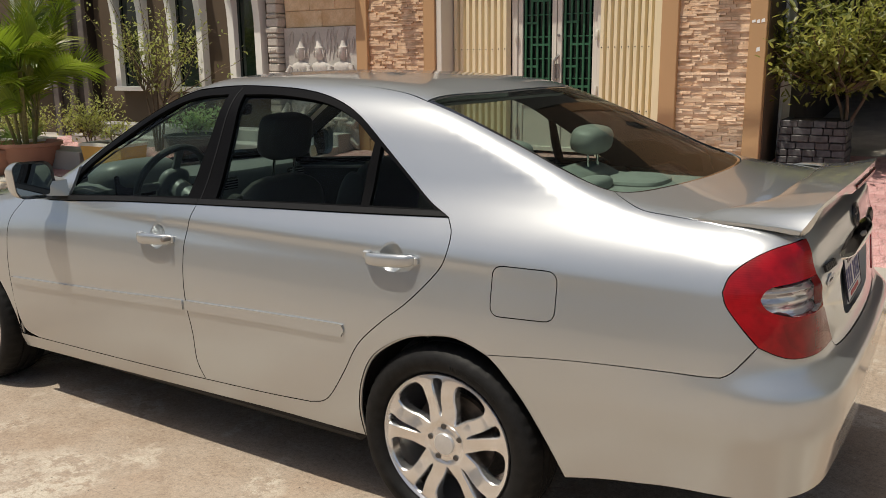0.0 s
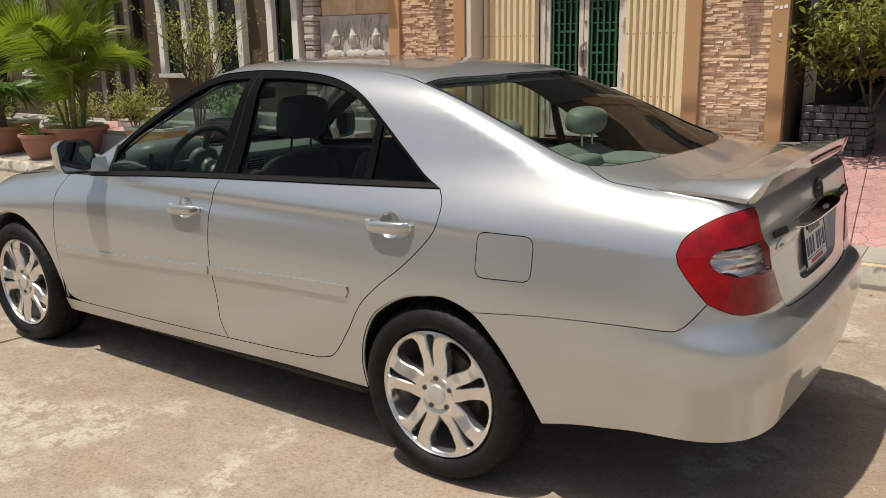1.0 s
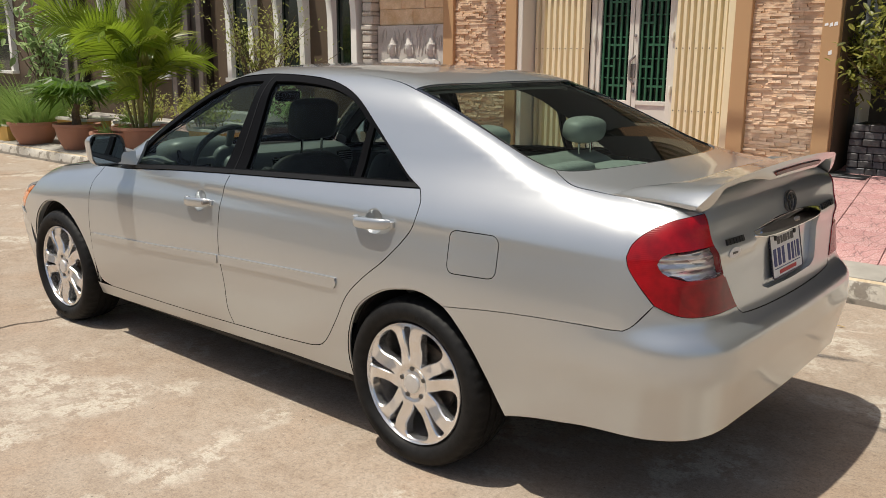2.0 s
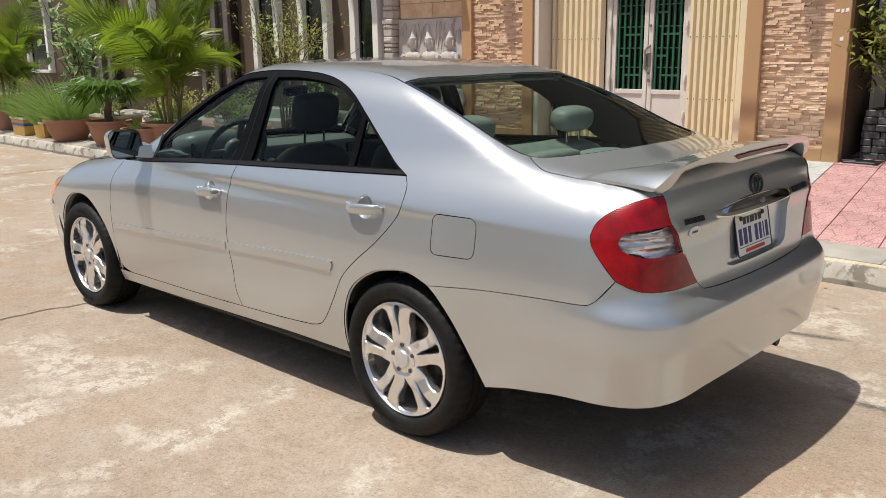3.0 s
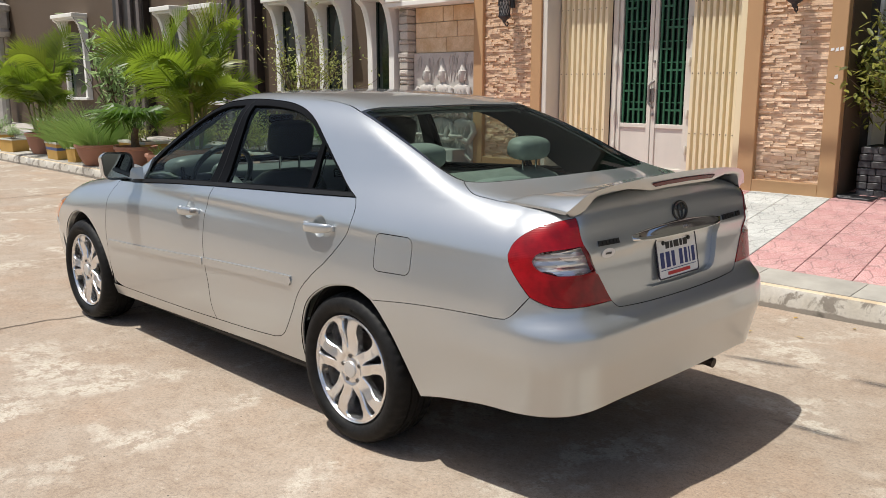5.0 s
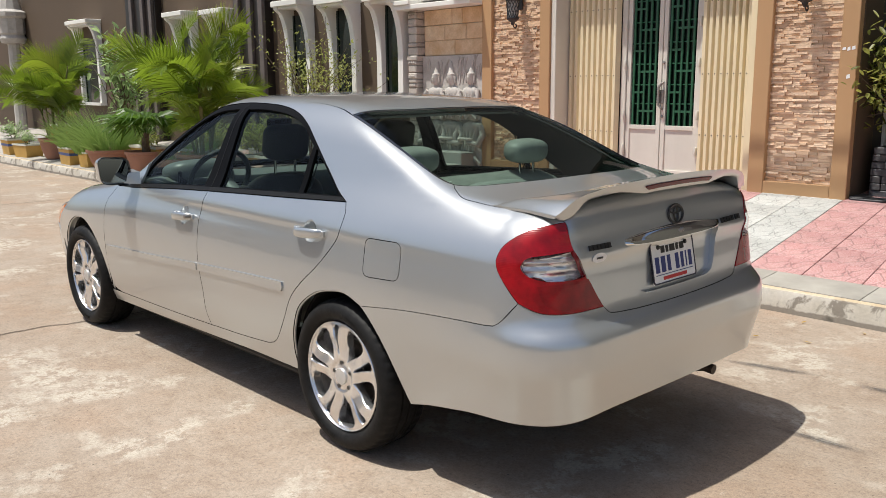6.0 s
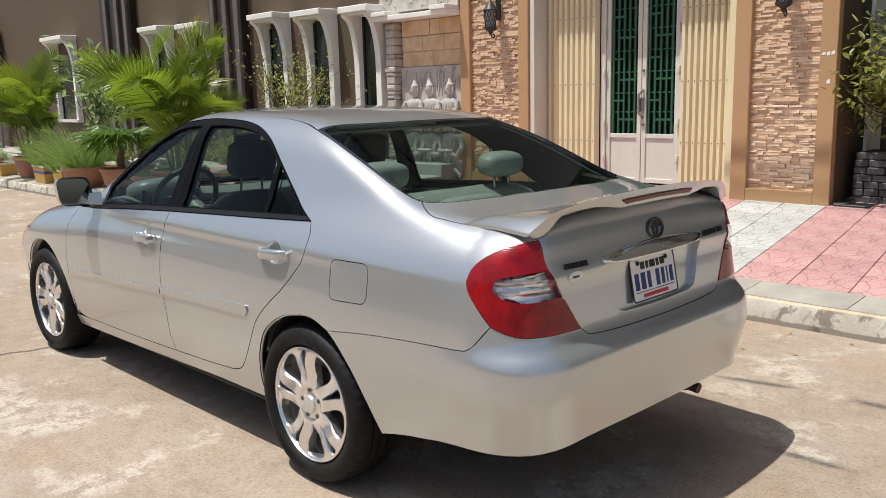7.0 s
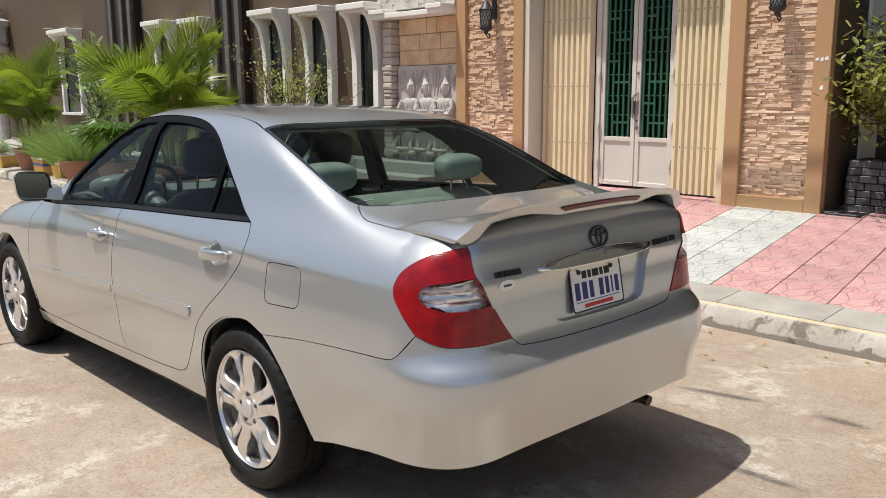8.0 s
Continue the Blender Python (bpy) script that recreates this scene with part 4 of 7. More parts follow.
part("high_brake_light", f, plain("dark_red_lens", (0.13, 0.012, 0.010), 0.2, grain=0.2, size=0.02), spoiler, "long dark red brake light")

# chrome strip over the plate
f = Form()
rings = []
for y in np.linspace(-0.328, 0.328, 41):
    u = abs(y) / 0.328
    e = 1 - u ** 8
    x = 1.044 - 0.06 * y * y
    h = 0.022 + 0.028 * (1 - u ** 2.4)
    zc = 0.943 + 0.006 * u ** 3
    rings.append([(x + 0.016 * e, y, zc), (x + 0.022 * e + 0.002, y, zc + 0.003), (x + 0.022 * e + 0.002, y, zc + 0.008), (x + 0.017 * e + 0.001, y, zc + 0.010 + h * 0.15), (x + 0.012 * e, y, zc + h * 0.55), (x + 0.003 * e, y, zc + h * 0.85), (x - 0.006, y, zc + h), (x - 0.025, y, zc + h), (x - 0.025, y, zc)])
f.loft(rings)
part("chrome_strip", f, CHROME, boot, "chrome strip above the plate", sharp=50)
part("boot_lock", Form().lathe([(0.0, 0.0), (0.008, 0.0), (0.008, 0.012), (0.006, 0.014), (0.0, 0.014)], 14, pose(1.052, 0.012, 0.968, 0, 75, 0)), STEEL, boot)

# badges as plain dark shapes
BADGE = plain("dark_badge", (0.02, 0.02, 0.02), 0.3, grain=0.1, size=0.01)


def bar_on_tail(y0, y1, z0, z1, lift=0.003, thick=0.004):
    f = Form()
    p = on_tail((y0, z0), (y1, z0), (y1, z1), (y0, z1))
    n = slope(p)
    a, b = p + n * -0.002, p + n * (lift + thick)
    f.add(np.vstack([a, b]).tolist(), [(0, 1, 2, 3), (7, 6, 5, 4), (0, 4, 5, 1), (1, 5, 6, 2), (2, 6, 7, 3), (3, 7, 4, 0)])
    return f


for k, (y0, w) in enumerate(((-0.521, 0.014), (-0.503, 0.018), (-0.481, 0.013), (-0.464, 0.018), (-0.442, 0.012), (-0.427, 0.015))):
    part("badge_bar", bar_on_tail(y0, y0 + w, 0.954, 0.972), BADGE, boot, "dark badge bar")
for k, (y0, w) in enumerate(((0.346, 0.017), (0.368, 0.020), (0.393, 0.019), (0.417, 0.017), (0.439, 0.018), (0.478, 0.016), (0.499, 0.018))):
    part("badge_bar", bar_on_tail(y0, y0 + w, 0.952, 0.972), BADGE, boot, "dark badge bar")
ring = Form()
pm = on_tail((0.012, 1.026))
nm = Vector(slope(pm)[0])
tilt = Matrix.Translation(Vector(pm[0]) + nm * 0.003) @ nm.to_track_quat("Z", "Y").to_matrix().to_4x4()
oval_ring = [(0.050 * math.cos(a), 0.035 * math.sin(a), 0.0) for a in np.linspace(0, 2 * math.pi, 37)]
ring.tube(oval_ring, 0.0050, 8, tilt)
part("badge_ring", ring, BADGE, boot, "dark oval badge ring")
inner = Form().tube([(0.014 * math.cos(a), 0.030 * math.sin(a), 0.001) for a in np.linspace(0, 2 * math.pi, 29)], 0.0035, 6, tilt)
inner.tube([(0.040 * math.cos(a), 0.015 + 0.012 * math.sin(a), 0.001) for a in np.linspace(0, 2 * math.pi, 29)], 0.0030, 6, tilt)
part("badge_inner", inner, BADGE, boot)
f = Form()
p = on_tail(*[(-0.474 + 0.036 * math.cos(a), 0.927 + 0.017 * math.sin(a)) for a in np.linspace(0, 2 * math.pi, 28, endpoint=False)])
n = slope(p)
f.add(np.vstack([p + n * 0.0005, p + n * 0.003]).tolist(), [tuple(range(28)), tuple(range(55, 27, -1))] + [(i, (i + 1) % 28, 28 + (i + 1) % 28, 28 + i) for i in range(28)])
st = part("oval_sticker", f, plain("white_sticker", (0.78, 0.77, 0.74), 0.5, grain=0.04, size=0.02), boot, "white oval sticker")
part("sticker_bar", bar_on_tail(-0.490, -0.458, 0.924, 0.930, 0.002, 0.002), BADGE, st)

# number plate: white, with plain bars in place of its writing
PLATE_WHITE = plain("plate_white", (0.80, 0.80, 0.78), 0.42, grain=0.05, size=0.03)
PLATE_BLUE = plain("plate_blue", (0.02, 0.035, 0.16), 0.45)
PLATE_RED = plain("plate_red", (0.50, 0.03, 0.03), 0.45)
base = on_tail((0.0, 0.85))
lean = Matrix.Translation((1.036, 0.000, 0.853)) @ Matrix.Rotation(radians(-11), 4, "Y") @ Matrix.Rotation(radians(90), 4, "Y") @ Matrix.Rotation(radians(90), 4, "Z")


def plate_box(x0, x1, y0, y1, z0, z1, b=0.0):
    return Form().box(x0, x1, y0, y1, z0, z1, b, lean)


plate = part("number_plate", plate_box(-0.150, 0.150, -0.080, 0.080, -0.004, 0.0, 0.0015), PLATE_WHITE, car, "white number plate with blue and red bars")
edge = Form()
o, i2 = rounded([(-0.150, -0.080), (0.150, -0.080), (0.150, 0.080), (-0.150, 0.080)], 0.014), rounded([(-0.145, -0.075), (0.145, -0.075), (0.145, 0.075), (-0.145, 0.075)], 0.012)
nn = len(o)
edge.add([(*p, z) for z in (-0.004, 0.0022) for ring2 in (o, i2) for p in ring2], [(a * nn + i, a * nn + (i + 1) % nn, b * nn + (i + 1) % nn, b * nn + i) for a, b in ((0, 2), (2, 3), (3, 1)) for i in range(nn)], lean)
part("plate_rim", edge, plain("plate_rim_dark", (0.03, 0.03, 0.05), 0.4), plate)
for x0, w in ((-0.126, 0.034), (-0.086, 0.036), (-0.044, 0.030), (0.012, 0.032), (0.050, 0.028), (0.084, 0.016), (0.106, 0.030)):
    part("plate_bar", plate_box(x0, x0 + w - 0.008, -0.038, 0.022, 0.0, 0.0012), PLATE_BLUE, plate)
for x0, w in ((-0.080, 0.030), (-0.046, 0.022), (-0.020, 0.040), (0.024, 0.022), (0.050, 0.034)):
    part("plate_bar", plate_box(x0, x0 + w - 0.004, 0.034, 0.060, 0.0, 0.0012), BADGE, plate)
part("plate_bar", plate_box(-0.128, 0.130, -0.048, -0.0455, 0.0, 0.0012), PLATE_BLUE, plate)
part("plate_bar", plate_box(-0.082, 0.082, -0.068, -0.055, 0.0, 0.0012), PLATE_RED, plate)
for x0 in (-0.098, 0.090):
    part("plate_screw", Form().lathe([(0.0, 0.0), (0.009, 0.0), (0.008, 0.006), (0.0, 0.007)], 12, lean @ pose(x0, 0.058, 0)), BADGE, plate)


# door handles over scooped bowls
def handle(x, z, sign, door):
    def bowl(q):
        d = np.sqrt(((q[:, 0] - x) / 0.044) ** 2 + ((q[:, 1] - z) / 0.047) ** 2)
        return -0.017 * np.clip(1.03 - d ** 2.2, 0, 1)

    skin("handle_bowl", SIDE, scoop(x, z), PAINT, door, gap=-0.003, rim=0, pitch=0.005, mirror=sign > 0, press=bowl)
    y = abs(float(on_side((x, z))[0][1]))
    rings = []
    for t in np.linspace(-1, 1, 17):
        u = x + 0.096 * t
        out = y + 0.024 * (1 - abs(t) ** 4) + 0.008
        hh = 0.021 * (1 - 0.25 * abs(t) ** 3) * (0.55 if abs(t) > 0.97 else 1)
        dd = 0.012 if abs(t) < 0.97 else 0.005
        rise = z - 0.004 + 0.006 * t
        rings.append([(u, sign * (out + dd * math.copysign(abs(math.cos(a)) ** 0.6, math.cos(a))), rise + hh * math.copysign(abs(math.sin(a)) ** 0.8, math.sin(a))) for a in np.linspace(0, 2 * math.pi, 18, endpoint=False)])
    bar = part("door_handle", Form().loft(rings), PAINT, door, "silver pull handle", sharp=60)
    for t in (-0.98, 0.95):
        f = Form().box(x + 0.096 * t - 0.012, x + 0.096 * t + 0.012, sign * (y - 0.005) if sign > 0 else -(y + 0.014), sign * (y + 0.014) if sign > 0 else -(y - 0.005), z - 0.014, z + 0.012, 0.004)
        part("handle_mount", f, PAINT, bar)
    return bar


doors = [o for o in car.children if o.name.startswith(("front_door", "rear_door"))]
for o in doors:
    sign = 1 if sum(v.co.y for v in o.data.vertices) > 0 else -1
    front = o.name.startswith("front_door")
    bar = handle(*HANDLES["front_door" if front else "rear_door"], sign, o)
    if front:
        y = sign * (abs(float(on_side((-1.22, 0.872))[0][1])) + 0.034)
        part("key_lock", Form().lathe([(0.0, -0.02), (0.010, -0.02), (0.010, 0.012), (0.007, 0.014), (0.0, 0.014)], 16, pose(-1.212, y, 0.874, -90 * sign, 0, 0)), STEEL, bar)

# door mirrors
for sign in (-1, 1):
    f = Form()
    rings = []
    for t in np.linspace(0, 1, 9):
        x = -1.925 - 0.135 * t
        s = (1 - t ** 2.6 * 0.62)
        cy, cz = 0.905, 1.056 - 0.006 * t
        ring2 = rounded([(-0.092, -0.080), (0.085, -0.072), (0.098, 0.060), (0.070, 0.082), (-0.080, 0.074)], 0.045, 6)
        rings.append([(x, sign * (cy + p[0] * s), cz + p[1] * s) for p in ring2])
    f.loft(rings, caps=False)
    k = len(rings[-1])
    f.f.append(tuple(len(f.v) - k + i for i in range(k)))
    shell = part("door_mirror", f, PAINT, car, "silver door mirror", sharp=60)
    g = Form()
    inner2 = rounded([(-0.086, -0.074), (0.079, -0.066), (0.091, 0.056), (0.066, 0.076), (-0.074, 0.068)], 0.042, 6)
    g.add([(-1.956, sign * (0.905 + p[0]), 1.056 + p[1]) for p in inner2] + [(-1.924, sign * (0.905 + p[0] * 1.04), 1.056 + p[1] * 1.05) for p in inner2] , [tuple(range(len(inner2)))] + [(i, (i + 1) % len(inner2), len(inner2) + (i + 1) % len(inner2), len(inner2) + i) for i in range(len(inner2))])
    part("mirror_bezel", g, PAINT, shell)
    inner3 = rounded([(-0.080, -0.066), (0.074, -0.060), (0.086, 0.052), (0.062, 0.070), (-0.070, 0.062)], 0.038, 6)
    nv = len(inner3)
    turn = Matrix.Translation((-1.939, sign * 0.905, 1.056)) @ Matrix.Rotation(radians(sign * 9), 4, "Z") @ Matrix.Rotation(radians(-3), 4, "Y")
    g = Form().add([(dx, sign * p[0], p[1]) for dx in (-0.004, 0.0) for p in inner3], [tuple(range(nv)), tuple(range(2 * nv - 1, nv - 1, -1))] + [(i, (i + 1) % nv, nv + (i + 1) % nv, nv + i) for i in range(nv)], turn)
    # mirror colour lowered to stand in for a dark reflection
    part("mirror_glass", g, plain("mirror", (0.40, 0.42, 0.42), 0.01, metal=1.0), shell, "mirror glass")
    arm = Form().loft([[(-2.02, sign * 0.775, 0.975), (-1.90, sign * 0.775, 0.975), (-1.91, sign * 0.775, 1.045), (-2.00, sign * 0.775, 1.055)], [(-2.03, sign * 0.86, 0.985), (-1.93, sign * 0.86, 0.985), (-1.935, sign * 0.86, 1.04), (-2.02, sign * 0.86, 1.045)]])
    part("mirror_arm", arm, PAINT, shell)
    sail = loop(SIDE, [(-2.045, 0.962), (-1.90, 1.085), (-1.895, 1.085)], [(-1.895, 1.085), (-1.90, 0.978)], [(-1.90, 0.978), (-2.045, 0.962)])
    skin("mirror_sail", SIDE, sail, PAINT, shell, lift=0.008, rim=0.012, gap=0.0, mirror=sign > 0)

# ---- cabin ----
QUARTER = plain("dark_quarter_trim", (0.07, 0.072, 0.07), 0.8, grain=0.15, size=0.02, bump=0.2)
for mirror in (False, True):
    lining = loop(ROLL, on_side((0.40, 1.02), (0.2, 1.045), (-0.06, 1.06)), on_side((-0.06, 1.06), (-0.25, 1.20), (-0.38, 1.285)),
                  np.vstack([on_side((-0.38, 1.285)), on_top((-0.27, -0.525))]), on_top((-0.27, -0.525), (-0.06, -0.562), (0.163, -0.582), (0.39, -0.594)), np.vstack([on_top((0.39, -0.594)), on_side((0.40, 1.02))]))
    skin("quarter_trim", ROLL, lining, QUARTER, car, "dark rear pillar trim", gap=0.0, rim=0.004, lift=-0.028, mirror=mirror)

LEATHER = plain("grey_leather", (0.30, 0.305, 0.29), 0.5, grain=0.12, size=0.06, bump=0.25)
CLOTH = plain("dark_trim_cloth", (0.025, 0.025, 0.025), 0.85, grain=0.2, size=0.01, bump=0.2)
DASH = plain("grey_dash_plastic", (0.15, 0.165, 0.158), 0.42, grain=0.1, size=0.01, bump=0.15)
LINER = plain("roof_lining", (0.20, 0.20, 0.19), 0.9, grain=0.06, size=0.01)
skin("roof_lining", TOP, loop(TOP, seam[::-1], roof_back, across(roof_back), flip(seam), flip(roof_fore), roof_fore[::-1]), LINER, car, "grey roof lining", lift=-0.035, gap=0.01, rim=0.01, pitch=0.08)
for mirror in (False, True):
    band = loop(ROLL, on_side((-1.93, 0.99), (-1.0, 1.02), (-0.02, 1.06)), on_side((-0.02, 1.06), (0.20, 1.06), (0.36, 1.06)), np.vstack([on_side((0.36, 1.06)), on_top((0.36, -0.60))]), on_top(*[(x - 0.02, y + 0.02) for x, y in rear_glass_side[3::-1]]), on_top(*[(x, y + 0.02) for x, y in roof_seam]), screen_side[::-1][:-1], np.vstack([screen_side[1], ROLL.inv(on_side((-1.93, 0.99)))[0]]))
    holes = [ROLL.inv(on_side(*shrink(evenly(h, 0.03), -0.012))) for h in (light_f, light_r, light_q)]
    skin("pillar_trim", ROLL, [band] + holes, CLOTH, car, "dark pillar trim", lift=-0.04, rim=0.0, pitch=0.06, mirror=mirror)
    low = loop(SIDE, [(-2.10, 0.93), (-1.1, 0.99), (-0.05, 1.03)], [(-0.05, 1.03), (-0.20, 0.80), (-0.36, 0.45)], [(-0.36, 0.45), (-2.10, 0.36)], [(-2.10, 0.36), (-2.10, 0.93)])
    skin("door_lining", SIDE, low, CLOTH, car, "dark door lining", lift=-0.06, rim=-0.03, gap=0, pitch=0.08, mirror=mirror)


# front seats: cabin shade is darkened into the leather's colour
SHADED_SEAT = plain("shaded_seat_leather", (0.035, 0.036, 0.034), 0.55, grain=0.15, size=0.06, bump=0.25)


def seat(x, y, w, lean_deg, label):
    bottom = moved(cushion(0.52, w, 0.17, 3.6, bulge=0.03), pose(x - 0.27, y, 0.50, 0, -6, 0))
    s = part("seat", bottom, SHADED_SEAT, car, label)
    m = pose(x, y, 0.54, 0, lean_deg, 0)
    part("backrest", moved(cushion(0.15, w * 0.98, 0.58, 3.4, bulge=0.05), m @ pose(0, 0, 0.25)), SHADED_SEAT, s)
    part("bolster", moved(cushion(0.17, 0.09, 0.50, 2.6), m @ pose(-0.03, w * 0.43, 0.23)), SHADED_SEAT, s)
    part("bolster", moved(cushion(0.17, 0.09, 0.50, 2.6), m @ pose(-0.03, -w * 0.43, 0.23)), SHADED_SEAT, s)
    head = part("headrest", moved(cushion(0.105, 0.25, 0.18, 4.6), m @ pose(-0.015, 0, 0.70)), SHADED_SEAT, s)
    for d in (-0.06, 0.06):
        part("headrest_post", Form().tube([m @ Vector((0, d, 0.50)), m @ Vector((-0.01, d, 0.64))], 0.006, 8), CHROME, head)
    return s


seat(-1.16, -0.37, 0.50, 12, "leather driver's seat with shade in its colour")
seat(-1.16, 0.37, 0.50, 12, "leather passenger seat with shade in its colour")
bench = part("rear_bench", moved(cushion(0.52, 1.30, 0.20, 5), pose(-0.50, 0, 0.48, 0, -6, 0)), LEATHER, car, "grey leather rear bench")
part("rear_backrest", moved(cushion(0.17, 1.30, 0.62, 5), pose(-0.10, 0, 0.80, 0, 20, 0)), LEATHER, bench)
for y in (-0.40, 0.34):
    head = part("rear_headrest", moved(cushion(0.13, 0.26, 0.115, 3.0), pose(-0.005, y, 1.195, 0, 8, 0)), LEATHER, bench, "grey leather rear headrest")
    for d in (-0.05, 0.05):
        part("headrest_post", Form().tube([(0.0, y + d, 1.05), (0.0, y + d, 1.15)], 0.006, 8), CHROME, head)
SHELF = plain("parcel_shelf_felt", (0.30, 0.31, 0.30), 0.9, grain=0.12, size=0.03, bump=0.3)
f = Form().box(-0.05, 0.50, -0.60, 0.60, 1.015, 1.035, 0.008)
shelf = part("parcel_shelf", f, SHELF, car, "grey felt parcel shelf")
for y in (-0.33, 0.33):
    part("speaker_cover", moved(cushion(0.24, 0.30, 0.05, 3), pose(0.20, y, 1.04)), SHELF, shelf)
part("shelf_ridge", moved(cushion(0.10, 0.40, 0.07, 3), pose(0.12, 0, 1.05)), SHELF, shelf)
part("paper_note", Form().box(-0.10, 0.02, -0.28, -0.19, 1.085, 1.088, 0.001, None), PLATE_WHITE, car, "white paper note on the parcel shelf")
# dashboard, wheel, tunnel
prof = [(-2.42, 0.90), (-2.36, 0.965), (-2.15, 0.985), (-1.98, 0.990), (-1.92, 0.965), (-1.90, 0.90), (-1.95, 0.80), (-2.0, 0.55), (-2.2, 0.40), (-2.42, 0.40)]
dash = part("dashboard", Form().loft([[(x, y, z + dz) for x, z in prof] for y, dz in ((-0.70, -0.02), (-0.64, 0.0), (-0.30, 0.02), (0.0, 0.005), (0.30, 0.0), (0.64, 0.0), (0.70, -0.02))]), DASH, car, "grey dashboard", sharp=50)
part("instrument_hood", moved(cushion(0.26, 0.42, 0.15, 3), pose(-2.0, -0.37, 1.01, 0, -8, 0)), DASH, dash)
part("instrument_panel", Form().box(-1.905, -1.895, -0.55, -0.19, 0.92, 1.03, 0.01), BLACK_TRIM, dash)
for y in (-0.63, -0.13, 0.13, 0.63):
    vent = part("air_vent", Form().box(-1.915, -1.893, y - 0.06, y + 0.06, 0.88, 0.94, 0.008), BLACK_TRIM, dash, "black air vent")
    for k in range(4):
        part("slat", Form().box(-1.892, -1.888, y - 0.055, y + 0.055, 0.888 + k * 0.013, 0.892 + k * 0.013), DASH, vent)
m = pose(-1.74, -0.37, 0.985, 0, -65, 0)
steer = part("steering_wheel", Form().tube([m @ Vector((0.185 * math.cos(a), 0.185 * math.sin(a), 0)) for a in np.linspace(0, 2 * math.pi, 41)], 0.016, 10), plain("wheel_leather", (0.04, 0.045, 0.043), 0.4, grain=0.1, size=0.01), car, "dark leather steering wheel")
part("airbag", moved(cushion(0.17, 0.16, 0.06, 3), m @ pose(0, 0, -0.01)), DASH, steer)
for a in (0, 180, 270):
    part("wheel_spoke", Form().box(0.06, 0.18, -0.02, 0.02, -0.012, 0.008, 0.005, m @ pose(0, 0, 0, 0, 0, a)), DASH, steer)
part("column", Form().tube([m @ Vector((0, 0, -0.02)), m @ Vector((0, 0, -0.25))], 0.05, 12), DASH, steer)
part("centre_console", Form().box(-1.95, -0.75, -0.11, 0.11, 0.30, 0.58, 0.03), DASH, car, "grey centre console")
f = moved(cushion(0.04, 0.19, 0.055, 6), pose(-1.66, 0.0, 1.30, 0, 10, 14))
part("inside_mirror", f, BLACK_TRIM, car, "black inside mirror")
part("cabin_floor", Form().box(-2.3, 0.0, -0.70, 0.70, 0.305, 0.34, 0.01), CLOTH, car, "dark carpet")
part("bulkhead", Form().box(-0.02, 0.02, -0.66, 0.66, 0.35, 1.01, 0.01), CLOTH, car)


# ---- the place: road, kerb, yard and house front ----
def make_stone(name, lo, hi, size=0.12, rough=0.85, bump=0.4, spread=0.25):
    """Cut stone whose pieces differ a little in colour."""
    s = Shade(name, Roughness=rough)
    grain, fine = s.noise(size, 6, 0.6), s.noise(size * 0.1, 4)
    c = s.mix(s.ramp(grain, (0.3, 0.0), (0.7, 1.0)), lo, hi)
    c = s.mix(0.45, c, s.ramp(fine, (0.3, 0.7), (0.7, 1.1)), "MULTIPLY")
    shift = s.ramp(s.random(), (0.0, (1 - spread, 1 - spread * 1.1, 1 - spread * 1.2)), (0.35, (1.0, 0.93, 0.86)), (0.7, (1.0, 1.0, 1.0)), (1.0, (1 + spread * 0.4, 1 + spread * 0.3, 1 + spread * 0.25)))
    s.put(Base_Color=s.mix(1.0, c, shift, "MULTIPLY"))
    s.bump(s.mix(0.5, grain, fine), bump, 0.006)
    return s.mat


def make_tile(name, pale, deep):
    """Speckled yard tile with curved grooves."""
    s = Shade(name, Roughness=0.6)
    speck, wide = s.noise(0.010, 3, 0.7), s.noise(0.5, 4)
    c = s.mix(s.ramp(speck, (0.42, 0.0), (0.56, 1.0)), deep, pale)
    c = s.mix(s.ramp(wide, (0.40, 0.0), (0.65, 0.55)), c, deep)
    warp = s.node("ShaderNodeTexNoise", Vector=s.place(), Scale=3.0, Detail=4.0)
    bent = s.node("ShaderNodeMixRGB", Fac=0.13, Color1=s.place((1, 0.62, 0)), Color2=warp.outputs["Color"])
    cell = s.node("ShaderNodeTexVoronoi", Vector=bent.outputs[0], Scale=8.5)
    cell.feature = "DISTANCE_TO_EDGE"
    groove = s.ramp(cell.outputs["Distance"], (0.0, 0.0), (0.010, 0.2), (0.035, 1.0))
    c = s.mix(1.0, c, s.ramp(groove, (0.0, 0.50), (1.0, 1.0)), "MULTIPLY")
    c = s.mix(1.0, c, s.ramp(s.random(), (0.0, 0.86), (1.0, 1.06)), "MULTIPLY")
    s.put(Base_Color=c)
    s.bump(s.mix(0.25, groove, speck), 0.5, 0.004)
    return s.mat


def make_wall(name, color, streak=0.25, size=0.9, rough=0.75):
    """Painted render with streaks and fine grain."""
    s = Shade(name, Roughness=rough)
    wide, run, fine = s.noise(size, 5), s.noise(0.25, 4, stretch=(1, 1, 0.12)), s.noise(0.008, 3)
    c = s.mix(s.ramp(wide, (0.3, 0.0), (0.7, streak)), color, tuple(v * 0.62 for v in color))
    c = s.mix(s.ramp(run, (0.45, 0.0), (0.75, streak)), c, tuple(v * 0.7 for v in color))
    s.put(Base_Color=c)
    s.bump(fine, 0.15, 0.002)
    return s.mat


